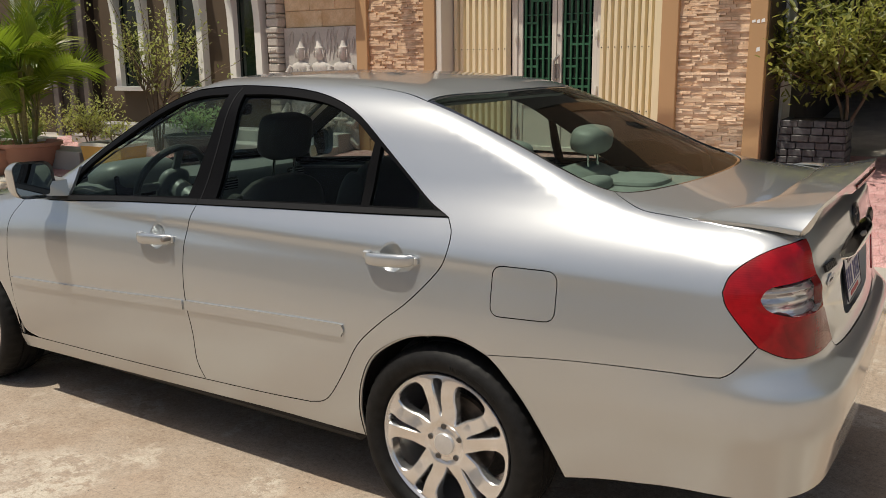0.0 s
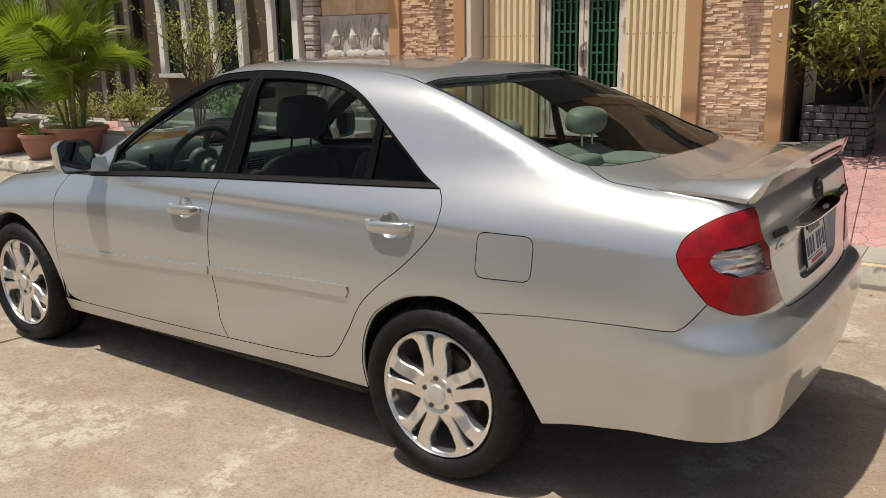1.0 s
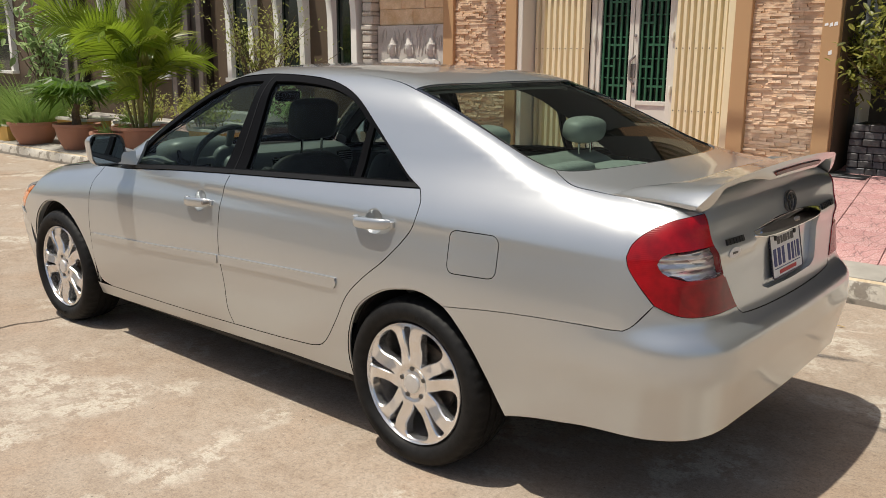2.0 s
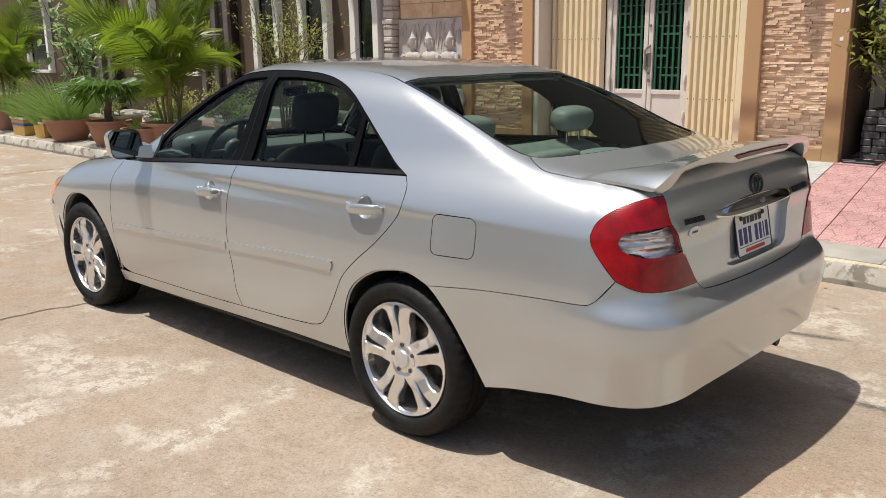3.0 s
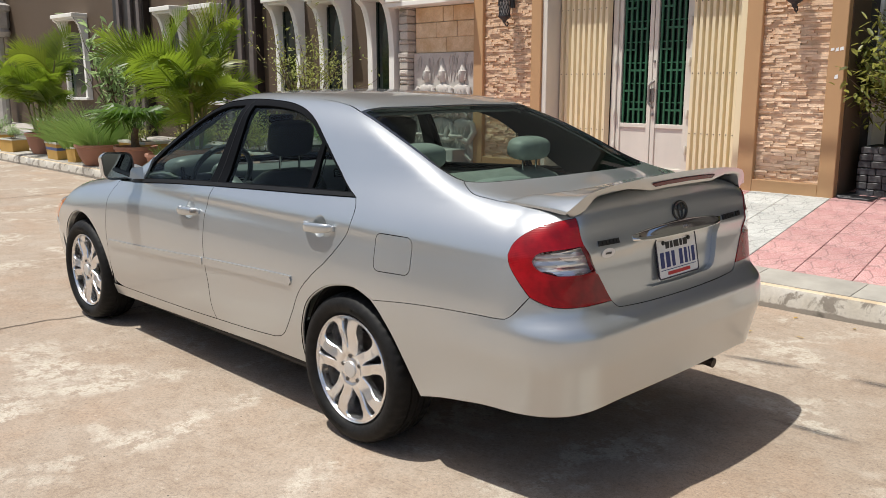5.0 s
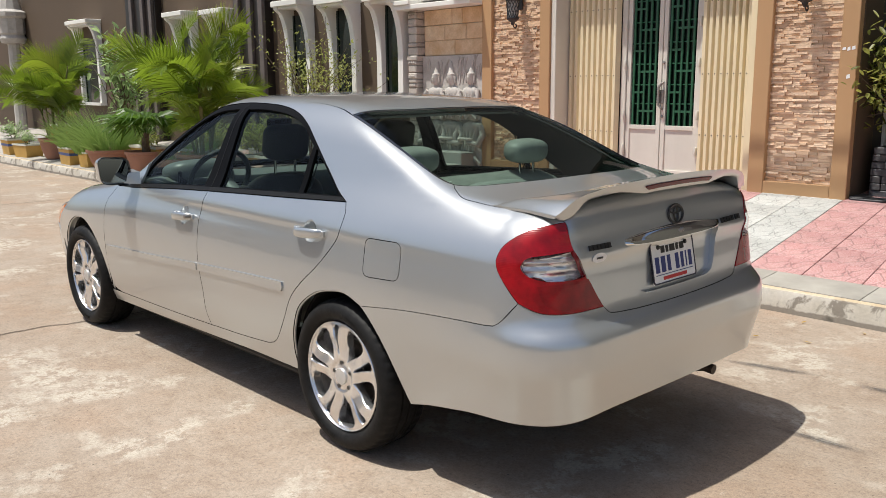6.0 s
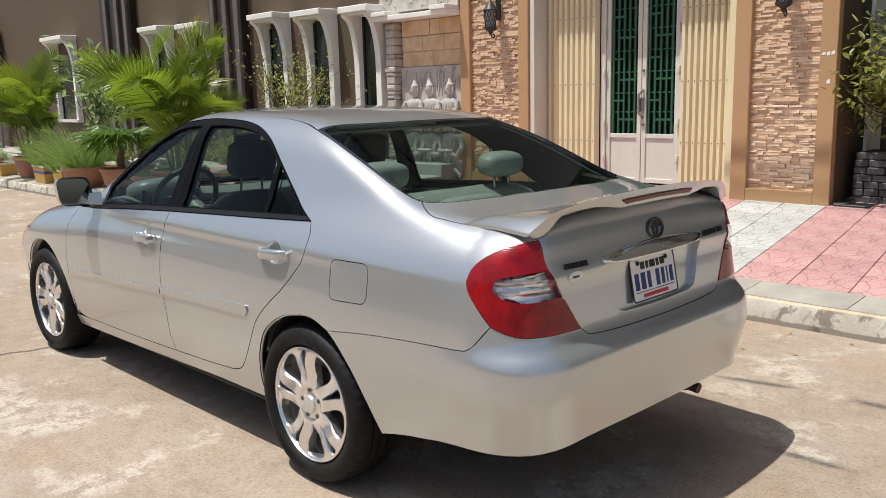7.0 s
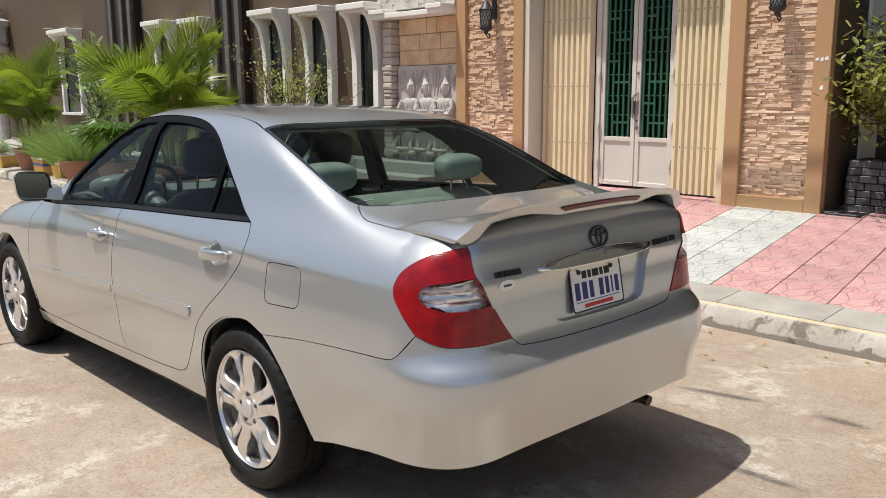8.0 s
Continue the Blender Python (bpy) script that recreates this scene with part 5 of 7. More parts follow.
TAN = make_wall("tan_frame_paint", (0.46, 0.275, 0.135), 0.12)
BROWN = make_wall("brown_render", (0.098, 0.066, 0.040), 0.15)
GREY_WALL = make_wall("grey_render", (0.36, 0.35, 0.33), 0.3)
WHITE_TRIM = make_wall("white_trim", (0.82, 0.80, 0.74), 0.18, 0.5)
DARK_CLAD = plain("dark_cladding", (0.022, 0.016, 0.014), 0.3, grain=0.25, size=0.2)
DARK_STRIP = plain("grey_brown_strip", (0.13, 0.105, 0.095), 0.45, grain=0.2, size=0.15)
LEDGE = make_stone("ledge_stone", (0.62, 0.42, 0.27), (0.86, 0.68, 0.50), 0.10, spread=0.2)
SAND = make_stone("sandstone", (0.60, 0.40, 0.22), (0.82, 0.66, 0.46), 0.22, spread=0.3, bump=0.2)
CARVED = make_stone("carved_stone", (0.40, 0.375, 0.34), (0.56, 0.53, 0.485), 0.2, bump=0.3, spread=0.1)
BLACK_STONE = make_stone("black_block", (0.035, 0.035, 0.038), (0.11, 0.11, 0.115), 0.05, 0.5, 0.6, 0.3)
KERB_PAINT = None


def make_kerb():
    s = Shade("worn_kerb_paint", Roughness=0.85)
    peel, fine, low = s.noise(0.16, 6, 0.65, warp=0.5), s.noise(0.02, 4), s.noise(0.5, 3)
    paint = s.mix(s.ramp(low, (0.4, 0.0), (0.6, 1.0)), (0.52, 0.48, 0.40), (0.66, 0.63, 0.565))
    high = s.node("ShaderNodeSeparateXYZ", Vector=s.place()).outputs["Z"]
    edge = s.node("ShaderNodeMath", i0=peel, i1=0.05, i2=high)
    edge.operation = "MULTIPLY_ADD"
    cover = s.mix(1.0, s.ramp(peel, (0.40, 0.0), (0.47, 1.0)), s.ramp(edge.outputs[0], (0.056, 0.0), (0.064, 1.0)), "MULTIPLY")
    c = s.mix(cover, (0.27, 0.24, 0.20), paint)
    c = s.mix(s.ramp(high, (0.146, 0.0), (0.152, 0.8)), c, (0.52, 0.40, 0.25))
    c = s.mix(s.ramp(s.noise(0.3, 5), (0.60, 0.0), (0.66, 0.75)), c, (0.10, 0.09, 0.075))
    s.put(Base_Color=s.mix(0.4, c, s.ramp(fine, (0.3, 0.75), (0.7, 1.1)), "MULTIPLY"))
    s.bump(s.mix(0.5, peel, fine), 0.4, 0.006)
    return s.mat


KERB = make_kerb()
CAP_STONE = plain("grey_kerb_top", (0.33, 0.31, 0.27), 0.8, grain=0.16, size=0.25, bump=0.25)
SHUTTER = make_wall("cream_shutter_paint", (0.78, 0.67, 0.44), 0.14, 0.4, 0.5)
GATE_PAINT = make_wall("grey_gate_paint", (0.66, 0.63, 0.55), 0.2, 0.4, 0.5)
GREEN_BAR = plain("green_bar_paint", (0.020, 0.10, 0.048), 0.45, grain=0.2, size=0.05)
GREEN_GLASS = plain("dark_green_glass", (0.004, 0.012, 0.008), 0.12, Coat_Weight=0.5)
IRON = plain("black_iron", (0.02, 0.02, 0.022), 0.5, grain=0.3, size=0.02)


def yard(y):
    """Height of the sloping yard."""
    return 0.14 + (y - 2.47) * 0.084


g = Form().add([(-300, -300, 0), (300, -300, 0), (300, 300, 0), (-300, 300, 0)], [(0, 1, 2, 3)])
structure("ground", g, ROAD, "worn beige concrete road with pale patches")
crack = Form()
for pts, w in (([(-2.95, -9.0), (-2.90, -3.0), (-2.86, -1.2), (-2.80, -0.85), (-2.70, 0.3), (-2.62, 2.3)], 0.012), ([(-9.5, -9.0), (-9.4, -2.0), (-9.3, 2.35)], 0.015)):
    q = flow(pts, 0.05)
    q[:, 0] += np.array([0.006 * math.sin(31 * y) + 0.008 * math.sin(7.3 * y) for _, y in q])
    for (x0, y0), (x1, y1) in zip(q[:-1], q[1:]):
        k = len(crack.v)
        crack.v += [(x0 - w / 2, y0, 0.004), (x0 + w / 2, y0, 0.004), (x1 + w / 2, y1, 0.004), (x1 - w / 2, y1, 0.004)]
        crack.f.append((k, k + 1, k + 2, k + 3))
structure("road_joint", crack, plain("joint_filler", (0.10, 0.075, 0.055), 0.9, grain=0.3, size=0.05), "dark joint between road slabs")
base = Form().add([(-40, 2.64, -0.05), (-40, 2.64, yard(2.64) - 0.02), (-40, 14, yard(14) - 0.02), (14, 2.64, -0.05), (14, 2.64, yard(2.64) - 0.02), (14, 14, yard(14) - 0.02)], [(0, 3, 4, 1), (1, 4, 5, 2)])
structure("pavement", base, plain("yard_mortar", (0.36, 0.33, 0.29), 0.9, grain=0.2, size=0.2), "sloping tiled front yard")

# soft dark streaks on the road
def make_dark_streak():
    """Soft-edged dark streak, thin enough to let the concrete show."""
    s = Shade("dark_streak", Roughness=0.8, Base_Color=(0.06, 0.06, 0.065))
    ball = s.node("ShaderNodeTexGradient", Vector=s.place())
    ball.gradient_type = "QUADRATIC_SPHERE"
    grain = s.ramp(s.noise(0.25, 6, 0.7), (0.35, 0.2), (0.6, 1.0))
    s.put(Alpha=s.mix(1.0, s.ramp(ball.outputs["Fac"], (0.0, 0.0), (0.5, 0.62)), grain, "MULTIPLY"))
    return s.mat


DARK_STREAK = make_dark_streak()
for x, y, half, wide, turn in ((0.78, 1.46, 0.36, 0.055, 14), (1.35, 1.52, 0.20, 0.06, 4), (1.36, 0.70, 0.28, 0.05, 2)):
    ring = [(math.cos(a), math.sin(a), 0) for a in np.linspace(0, 2 * math.pi, 32, endpoint=False)]
    dark_oval = structure("road_stain", Form().add(ring, [tuple(range(32))]), DARK_STREAK, "soft dark streak on the concrete")
    dark_oval.matrix_world = dark_oval.matrix_basis = pose(x, y, 0.004, 0, 0, turn) @ Matrix.Diagonal((half, wide, 1, 1))

# wall behind, passage and house mass
back = Form().box(-40, -6.80, 5.62, 5.9, 0, 6.0).box(-6.80, -5.30, 5.72, 5.9, 0, 6.0).box(-5.30, -4.10, 5.66, 6.1, 0, 6.0)
back.box(-1.48, -0.45, 5.66, 6.1, 0, 6.0)
# out of view above the gate; dark grey only to darken the rear screen's reflection
structure("wall_lintel", Form().box(-4.10, -1.48, 5.62, 6.1, 2.99, 6.0), make_wall("grey_lintel_render", (0.10, 0.105, 0.098), 0.25), "unseen wall over the gate, dark grey for reflections")
structure("wall_front", back, BROWN, "dark brown rendered house front")
# unseen storeys added to block sky and darken what the glass mirrors
structure("wall_upper", Form().box(-40, -0.45, 5.60, 6.1, 6.0, 11.0), make_wall("upper_grey_render", (0.13, 0.135, 0.125), 0.3), "dark grey upper storeys added out of view")
# flat wall, coloured dark in place of the unlit room behind the gate
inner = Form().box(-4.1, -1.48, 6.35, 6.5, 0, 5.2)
structure("wall_doorway", inner, DARK_CLAD, "dark wall standing in for the unlit room")
# walls coloured dark to deepen the shade of the covered passage
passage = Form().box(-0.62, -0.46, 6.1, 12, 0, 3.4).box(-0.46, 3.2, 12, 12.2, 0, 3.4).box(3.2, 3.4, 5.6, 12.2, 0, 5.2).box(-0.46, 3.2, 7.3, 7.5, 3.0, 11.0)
structure("wall_passage", passage, plain("passage_wall", (0.06, 0.052, 0.046), 0.8, grain=0.3, size=0.4), "covered passage walls with shade put into their colour")
# ceiling colour darkened for the same shade
structure("ceiling_passage", Form().box(-0.62, 3.4, 7.3, 12.2, 3.4, 3.55), plain("passage_ceiling", (0.10, 0.09, 0.08), 0.9, grain=0.2, size=0.3), "passage ceiling with shade put into its colour")
# unseen wall added so the boot lid has something dark to reflect
structure("wall_right", Form().box(3.4, 14, 5.6, 5.9, 0, 11.0), make_wall("dark_brown_render", (0.10, 0.095, 0.075), 0.3), "dark brown wall added out of view beyond the passage")
# unseen roof added on top of the raised sky-blocking storeys
structure("roof_front", Form().box(-40, 14, 5.3, 12.2, 11.0, 11.3), GREY_WALL, "flat concrete roof added out of view")
# added behind the camera to shape reflections on the car's flank and windows
over = Form().box(-40, 30, -11.4, -11.0, 0, 2.6)
structure("wall_opposite", over, make_wall("pale_unseen_render", (0.40, 0.38, 0.34), 0.3), "plain pale wall added out of view across the road")

# pillars with a tan frame round ledge stone
for x0, x1 in ((-1.47, -0.46), (-5.32, -4.16)):
    f = Form()
    f.box(x0, x0 + 0.17, 5.57, 5.70, yard(5.5) - 0.02, 3.6, 0.006).box(x1 - 0.16, x1, 5.57, 5.70, yard(5.5) - 0.02, 3.6, 0.006)
    f.box(x0 + 0.17, x1 - 0.16, 5.572, 5.70, yard(5.5) - 0.02, 0.525, 0.006)
    structure("trim_pillar", f, TAN, "tan painted pillar frame")
for name, x0, x1, y1 in (("trim_return", -0.50, -0.455, 6.12),):
    structure(name, Form().box(x0, x1, 5.70, y1, 0.35, 3.6, 0.004), TAN, "tan pillar return")
structure("trim_jamb", Form().box(-4.16, -4.085, 5.60, 5.98, 0.38, 2.99, 0.005), GATE_PAINT, "pale grey jamb beside the shutter")
structure("trim_jamb_right", Form().box(-1.56, -1.47, 5.62, 5.98, 0.38, 2.99, 0.005), SHUTTER, "cream jamb beside the shutter")


# wall lanterns
def wall_lantern(x, z):
    t = thing("wall_lantern", "black iron wall lantern with a lattice cage", "lantern", pose(x, 5.44, z), "lanterns on the pillars")
    m = pose(x, 5.44, z)
    prof = [(0.010, -0.215), (0.024, -0.20), (0.030, -0.175), (0.070, -0.15), (0.082, -0.13), (0.080, -0.12)]
    part("lantern_foot", Form().lathe(prof, 12, m), IRON, t)
    part("lantern_glass", Form().lathe([(0.062, -0.12), (0.078, 0.08), (0.074, 0.085)], 12, m), plain("pale_lantern_glass", (0.34, 0.34, 0.32), 0.3), t, "smoky lantern glass")
    for k in range(12):
        for s in (1, -1):
            a0, a1 = 2 * math.pi * k / 12, 2 * math.pi * (k + s * 2) / 12
            pts = [m @ Vector(((0.066 + 0.016 * u) * math.cos(a0 + (a1 - a0) * u), (0.066 + 0.016 * u) * math.sin(a0 + (a1 - a0) * u), -0.12 + 0.2 * u)) for u in (0, 0.25, 0.5, 0.75, 1)]
            part("lattice_bar", Form().tube(pts, 0.004, 5), IRON, t)
    part("lantern_roof", Form().lathe([(0.095, 0.078), (0.098, 0.09), (0.07, 0.115), (0.05, 0.16), (0.022, 0.19), (0.012, 0.22)], 12, m), IRON, t)
    scroll = [m @ Vector(p) for p in ((0, 0, -0.20), (0.0, 0.02, -0.235), (0.0, 0.05, -0.25), (0.0, 0.075, -0.225), (0.0, 0.06, -0.195), (0, 0.045, -0.21))]
    part("scroll", Form().tube(scroll, 0.008, 8), IRON, t)
    part("bracket", Form().tube([m @ Vector(p) for p in ((0, 0, 0.215), (0, 0.03, 0.26), (0, 0.09, 0.26), (0, 0.13, 0.20), (0, 0.18, 0.15))], 0.009, 8), IRON, t)
    part("wall_plate", Form().box(-0.035, 0.035, 0.13, 0.165, -0.02, 0.22, 0.006, m), IRON, t)


wall_lantern(-4.655, 2.475)
wall_lantern(-0.93, 2.44)


# folding shutters: pleated steel leaves with rivets
def shutter(x0, x1, n):
    t = thing("folding_shutter", "cream painted folding steel shutter, pushed open", "shutter", pose((x0 + x1) / 2, 5.86, yard(5.86)), "shutters beside the gate")
    w = (x1 - x0) / n
    for k in range(n):
        a = x0 + k * w
        prof = [(a, 5.915), (a + w * 0.14, 5.865), (a + w * 0.22, 5.850), (a + w * 0.70, 5.850), (a + w * 0.78, 5.865), (a + w * 0.98, 5.915), (a + w * 0.98, 5.921), (a + w * 0.76, 5.871), (a + w * 0.68, 5.856), (a + w * 0.24, 5.856), (a + w * 0.16, 5.871), (a, 5.921)]
        leaf = part("leaf", Form().extrude(prof, "z", yard(5.86) + 0.02, 2.99), SHUTTER, t)
        for z in (0.95, 1.62, 2.40):
            part("rivet", Form().lathe([(0.0, 0.0), (0.007, 0.0), (0.006, 0.004), (0.0, 0.005)], 8, pose(a + w * 0.46, 5.850, z, 90, 0, 0)), IRON, leaf)
    part("bottom_rail", Form().box(x0, x1, 5.87, 5.91, yard(5.86), yard(5.86) + 0.02), IRON, t)
    return t


shutter(-4.08, -3.34, 9)
shutter(-2.24, -1.57, 9)

# grille gate between the shutters
gate = thing("grille_gate", "pale grey double gate with green grille bars", "gate", pose(-2.78, 6.0, yard(6.0)))
for x in (-3.30, -2.26):
    part("gate_post", Form().box(x - 0.035, x + 0.035, 5.93, 6.01, yard(6) - 0.01, 2.99, 0.005), GATE_PAINT, gate)
    for z in (0.75, 1.16, 1.75, 2.2):
        part("hinge", Form().lathe([(0.016, -0.05), (0.018, -0.045), (0.018, 0.045), (0.016, 0.05)], 10, pose(x + (0.03 if x < -3 else -0.03), 5.92, z)), GATE_PAINT, gate)
for x0, x1 in ((-3.262, -2.785), (-2.775, -2.298)):
    leaf = part("gate_leaf", Form().box(x0, x0 + 0.055, 5.95, 5.99, yard(6) + 0.03, 2.95, 0.004).box(x1 - 0.055, x1, 5.95, 5.99, yard(6) + 0.03, 2.95, 0.004).box(x0 + 0.055, x1 - 0.055, 5.952, 5.988, 0.985, 1.035, 0.003).box(x0 + 0.055, x1 - 0.055, 5.952, 5.988, yard(6) + 0.03, yard(6) + 0.08, 0.003), GATE_PAINT, gate)
    part("lower_panel", Form().box(x0 + 0.05, x1 - 0.05, 5.968, 5.975, yard(6) + 0.05, 1.0), GATE_PAINT, leaf)
    n = 5
    xs = [x0 + 0.055 + (x1 - x0 - 0.11) * (k + 0.5) / n for k in range(n)]
    for x in xs:
        part("grille_bar", Form().box(x - 0.011, x + 0.011, 5.955, 5.975, 1.03, 2.95), GREEN_BAR, leaf)
    for row, z in enumerate((1.20, 1.42, 1.66, 1.90, 2.14, 2.38, 2.62)):
        a, b = (xs[0], xs[2]) if row % 2 else (xs[1], xs[4])
        part("cross_bar", Form().box(a, b, 5.958, 5.972, z - 0.012, z + 0.012), GREEN_BAR, leaf)
        part("cross_bar", Form().box(x0 + 0.05, x1 - 0.05, 5.975, 5.983, z + 0.08, z + 0.095), GREEN_BAR, leaf)
    # opaque near-black sheet painted as the dark inside
    part("mesh_glass", Form().box(x0 + 0.05, x1 - 0.05, 5.990, 5.996, 1.03, 2.95), GREEN_GLASS, leaf, "dark green sheet behind the bars")
part("pull_handle", Form().tube([(-2.755, 5.95, 1.22), (-2.755, 5.915, 1.24), (-2.79, 5.905, 1.28), (-2.79, 5.905, 1.48), (-2.755, 5.915, 1.52), (-2.755, 5.95, 1.54)], 0.014, 8), STEEL, gate, "worn steel pull handle")
part("lock_case", Form().box(-2.80, -2.74, 5.93, 5.952, 1.29, 1.45, 0.005), STEEL, gate)
for z in (1.14, 1.76):
    part("latch_knob", Form().lathe([(0.0, 0.0), (0.018, 0.0), (0.016, 0.018), (0.0, 0.02)], 10, pose(-2.755, 5.95, z, 90, 0, 0)), STEEL, gate)

# relief bay: ledge, carved pilaster, sandstone slabs and a carved panel
structure("trim_ledge", Form().box(-6.86, -5.32, 5.33, 5.74, 2.575, 2.64, 0.006).box(-6.82, -6.50, 5.30, 5.74, 2.64, 2.70, 0.006).box(-5.62, -5.33, 5.30, 5.74, 2.64, 2.70, 0.006), WHITE_TRIM, "white ledge above the relief")
carve = Form().box(-6.9, -5.32, 5.55, 5.74, 2.70, 3.4)
rng = random.Random(5)
for k in range(46):
    cx, cz, r = -6.8 + 1.42 * rng.random(), 2.74 + 0.42 * rng.random(), 0.03 + 0.05 * rng.random()
    carve.tube([(cx + r * u * math.cos(5 * u + k), 5.548, cz + r * u * math.sin(5 * u + k)) for u in np.linspace(0.15, 1, 14)], 0.011, 5)
structure("trim_carved_lintel", carve, CARVED, "carved scrollwork lintel in grey stone")
pil = Form()
z = 0.40
rng = random.Random(9)
while z < 2.57:
    h = 0.05 + 0.09 * rng.random()
    wv = 0.085 + 0.022 * rng.random()
    pil.box(-6.66 - wv, -6.66 + wv, 5.52 - 0.03 * rng.random(), 5.72, z, min(z + h, 2.572), 0.014)
    if rng.random() < 0.6:
        for s in (-0.045, 0.0, 0.045):
            pil.lathe([(0.0, 0), (0.016, 0.006), (0.02, 0.02), (0.012, 0.04), (0.0, 0.045)], 8, pose(-6.66 + s, 5.505, z + h * 0.2))
    z += h + 0.004
structure("trim_pilaster", pil, CARVED, "carved grey stone pilaster")


def figure(f, cx, base, s, lean, crown):
    """One carved figure in half relief: robe, folded arms with a tray, head and pointed crown."""
    def at(x, y, z):
        return (cx + s * (x + lean * z), 5.622 - s * y, base + s * z)

    def belt_ring(w, d, z):
        return [at(w * math.cos(a), d * math.sin(a), z) for a in np.linspace(0, math.pi, 11)]

    f.loft([belt_ring(w, d, z) for w, d, z in ((0.34, 0.10, -0.30), (0.31, 0.13, -0.12), (0.20, 0.10, 0.02), (0.19, 0.10, 0.14), (0.23, 0.11, 0.26), (0.20, 0.10, 0.33), (0.07, 0.06, 0.37), (0.06, 0.06, 0.42))], closed=False, caps=False)
    f.loft([belt_ring(w, d, z) for w, d, z in ((0.05, 0.07, 0.40), (0.085, 0.11, 0.45), (0.098, 0.125, 0.53), (0.095, 0.12, 0.60), (0.10, 0.12, 0.625), (0.075, 0.09, 0.65), (0.05, 0.07, 0.65 + crown * 0.4), (0.012, 0.03, 0.65 + crown))], closed=False, caps=False)
    for side in (-1, 1):
        f.tube([at(side * 0.22, 0.05, 0.29), at(side * 0.29, 0.08, 0.16), at(side * 0.24, 0.13, 0.02), at(side * 0.05, 0.17, 0.06)], [0.055 * s, 0.052 * s, 0.046 * s, 0.036 * s], 8)
        f.tube([at(side * 0.105, 0.05, 0.58), at(side * 0.12, 0.06, 0.50), at(side * 0.11, 0.05, 0.44)], 0.016 * s, 6)
        f.tube([at(side * (0.30 - 0.02 * k), 0.07, -0.28) for k in range(2)] + [at(side * 0.16, 0.13, -0.16), at(side * 0.05, 0.14, -0.24)], 0.05 * s, 7)
    f.tube([at(0.13 * math.cos(a), 0.16 + 0.05 * math.sin(a), 0.10) for a in np.linspace(0, math.pi, 9)], 0.028 * s, 6)
    for k in range(5):
        f.tube([at(-0.17 + 0.08 * k, 0.115, 0.24), at(-0.12 + 0.06 * k, 0.125, 0.10), at(-0.20 + 0.10 * k, 0.135, -0.10)], 0.009 * s, 5)
    f.tube([at(0.018 * u, 0.125 + 0.012 * math.sin(u * 3), 0.56 - 0.035 * u) for u in (0, 0.5, 1.0)], 0.011 * s, 5)


relief = Form().box(-6.55, -5.33, 5.62, 5.73, 0.42, 1.93)
rng = random.Random(3)
for bz, s2, xs, crown in ((1.25, 0.68, (-6.29, -5.92, -5.60), 0.24), (0.70, 0.90, (-6.30, -5.93, -5.56), 0.12)):
    for k, x in enumerate(xs):
        figure(relief, x, bz, s2, (0.10, -0.06, 0.12)[k], crown)
for k in range(40):
    x, z2 = -6.5 + 1.14 * rng.random(), 1.62 + 0.26 * rng.random()
    relief.tube([(x, 5.618, z2 - 0.10), (x + 0.03 * rng.random(), 5.612, z2), (x + 0.05 * rng.random(), 5.618, z2 + 0.05)], 0.007, 5)
tagged(part("relief_panel", relief, CARVED, None, "", 50), "grey stone wall relief of seated figures", "relief")

# sandstone slabs above the relief
slabs = tagged(part("slab_backing", Form().box(-6.55, -5.33, 5.68, 5.73, 1.93, 2.575), CARVED, None, ""), "orange sandstone slabs above the relief", "wall cladding", kind="structure")
for zz, cuts in ((1.935, (-6.55, -5.92, -5.33)), (2.145, (-6.55, -6.12, -5.70, -5.33)), (2.36, (-6.55, -5.98, -5.78, -5.33))):
    for a, b in zip(cuts[:-1], cuts[1:]):
        part("slab", Form().box(a + 0.003, b - 0.003, 5.645 + 0.01 * rng.random(), 5.70, zz, zz + 0.207, 0.006), SAND, slabs)


# tall windows with curved hoods on fins
def hood_window(x0, x1, dz):
    t = thing("window_bay", "tall dark window under a curved white hood with fins", "window", pose((x0 + x1) / 2, 5.6, 1.1), "hooded windows")
    prof = [(5.62, 1.16), (5.50, 1.16), (5.50, 1.95 + dz)]
    for u in np.linspace(0, 1, 12):
        prof.append((5.50 - 0.22 * (1 - math.sqrt(max(0.0, 1 - u ** 2.0))), 1.95 + dz + 0.75 * u))
    prof += [(5.28, 2.74 + dz), (5.62, 2.74 + dz)]
    fin = []
    for a, b in ((x0, x0 + 0.11), (x1 - 0.11, x1)):
        part("fin", Form().extrude(prof, "x", a, b), WHITE_TRIM, t, "white concrete fin", sharp=25)
    part("hood_slab", Form().box(x0 - 0.03, x1 + 0.03, 5.24, 5.63, 2.74 + dz, 2.83 + dz, 0.008).box(x0 + 0.115, x1 - 0.115, 5.30, 5.62, 2.70 + dz, 2.742 + dz, 0.004), WHITE_TRIM, t, "white hood slab")
    part("window_sill", Form().box(x0 - 0.02, x1 + 0.02, 5.46, 5.62, 1.10, 1.165, 0.006), WHITE_TRIM, t)
    part("window_frame", Form().box(x0 + 0.11, x1 - 0.11, 5.585, 5.615, 1.165, 1.20).box(x0 + 0.11, x0 + 0.15, 5.585, 5.615, 1.2, 2.70).box(x1 - 0.15, x1 - 0.11, 5.585, 5.615, 1.2, 2.70), GREEN_GLASS, t)
    part("pane", Form().box(x0 + 0.15, x1 - 0.15, 5.600, 5.610, 1.2, 2.70), GREEN_GLASS, t, "dark green window pane")


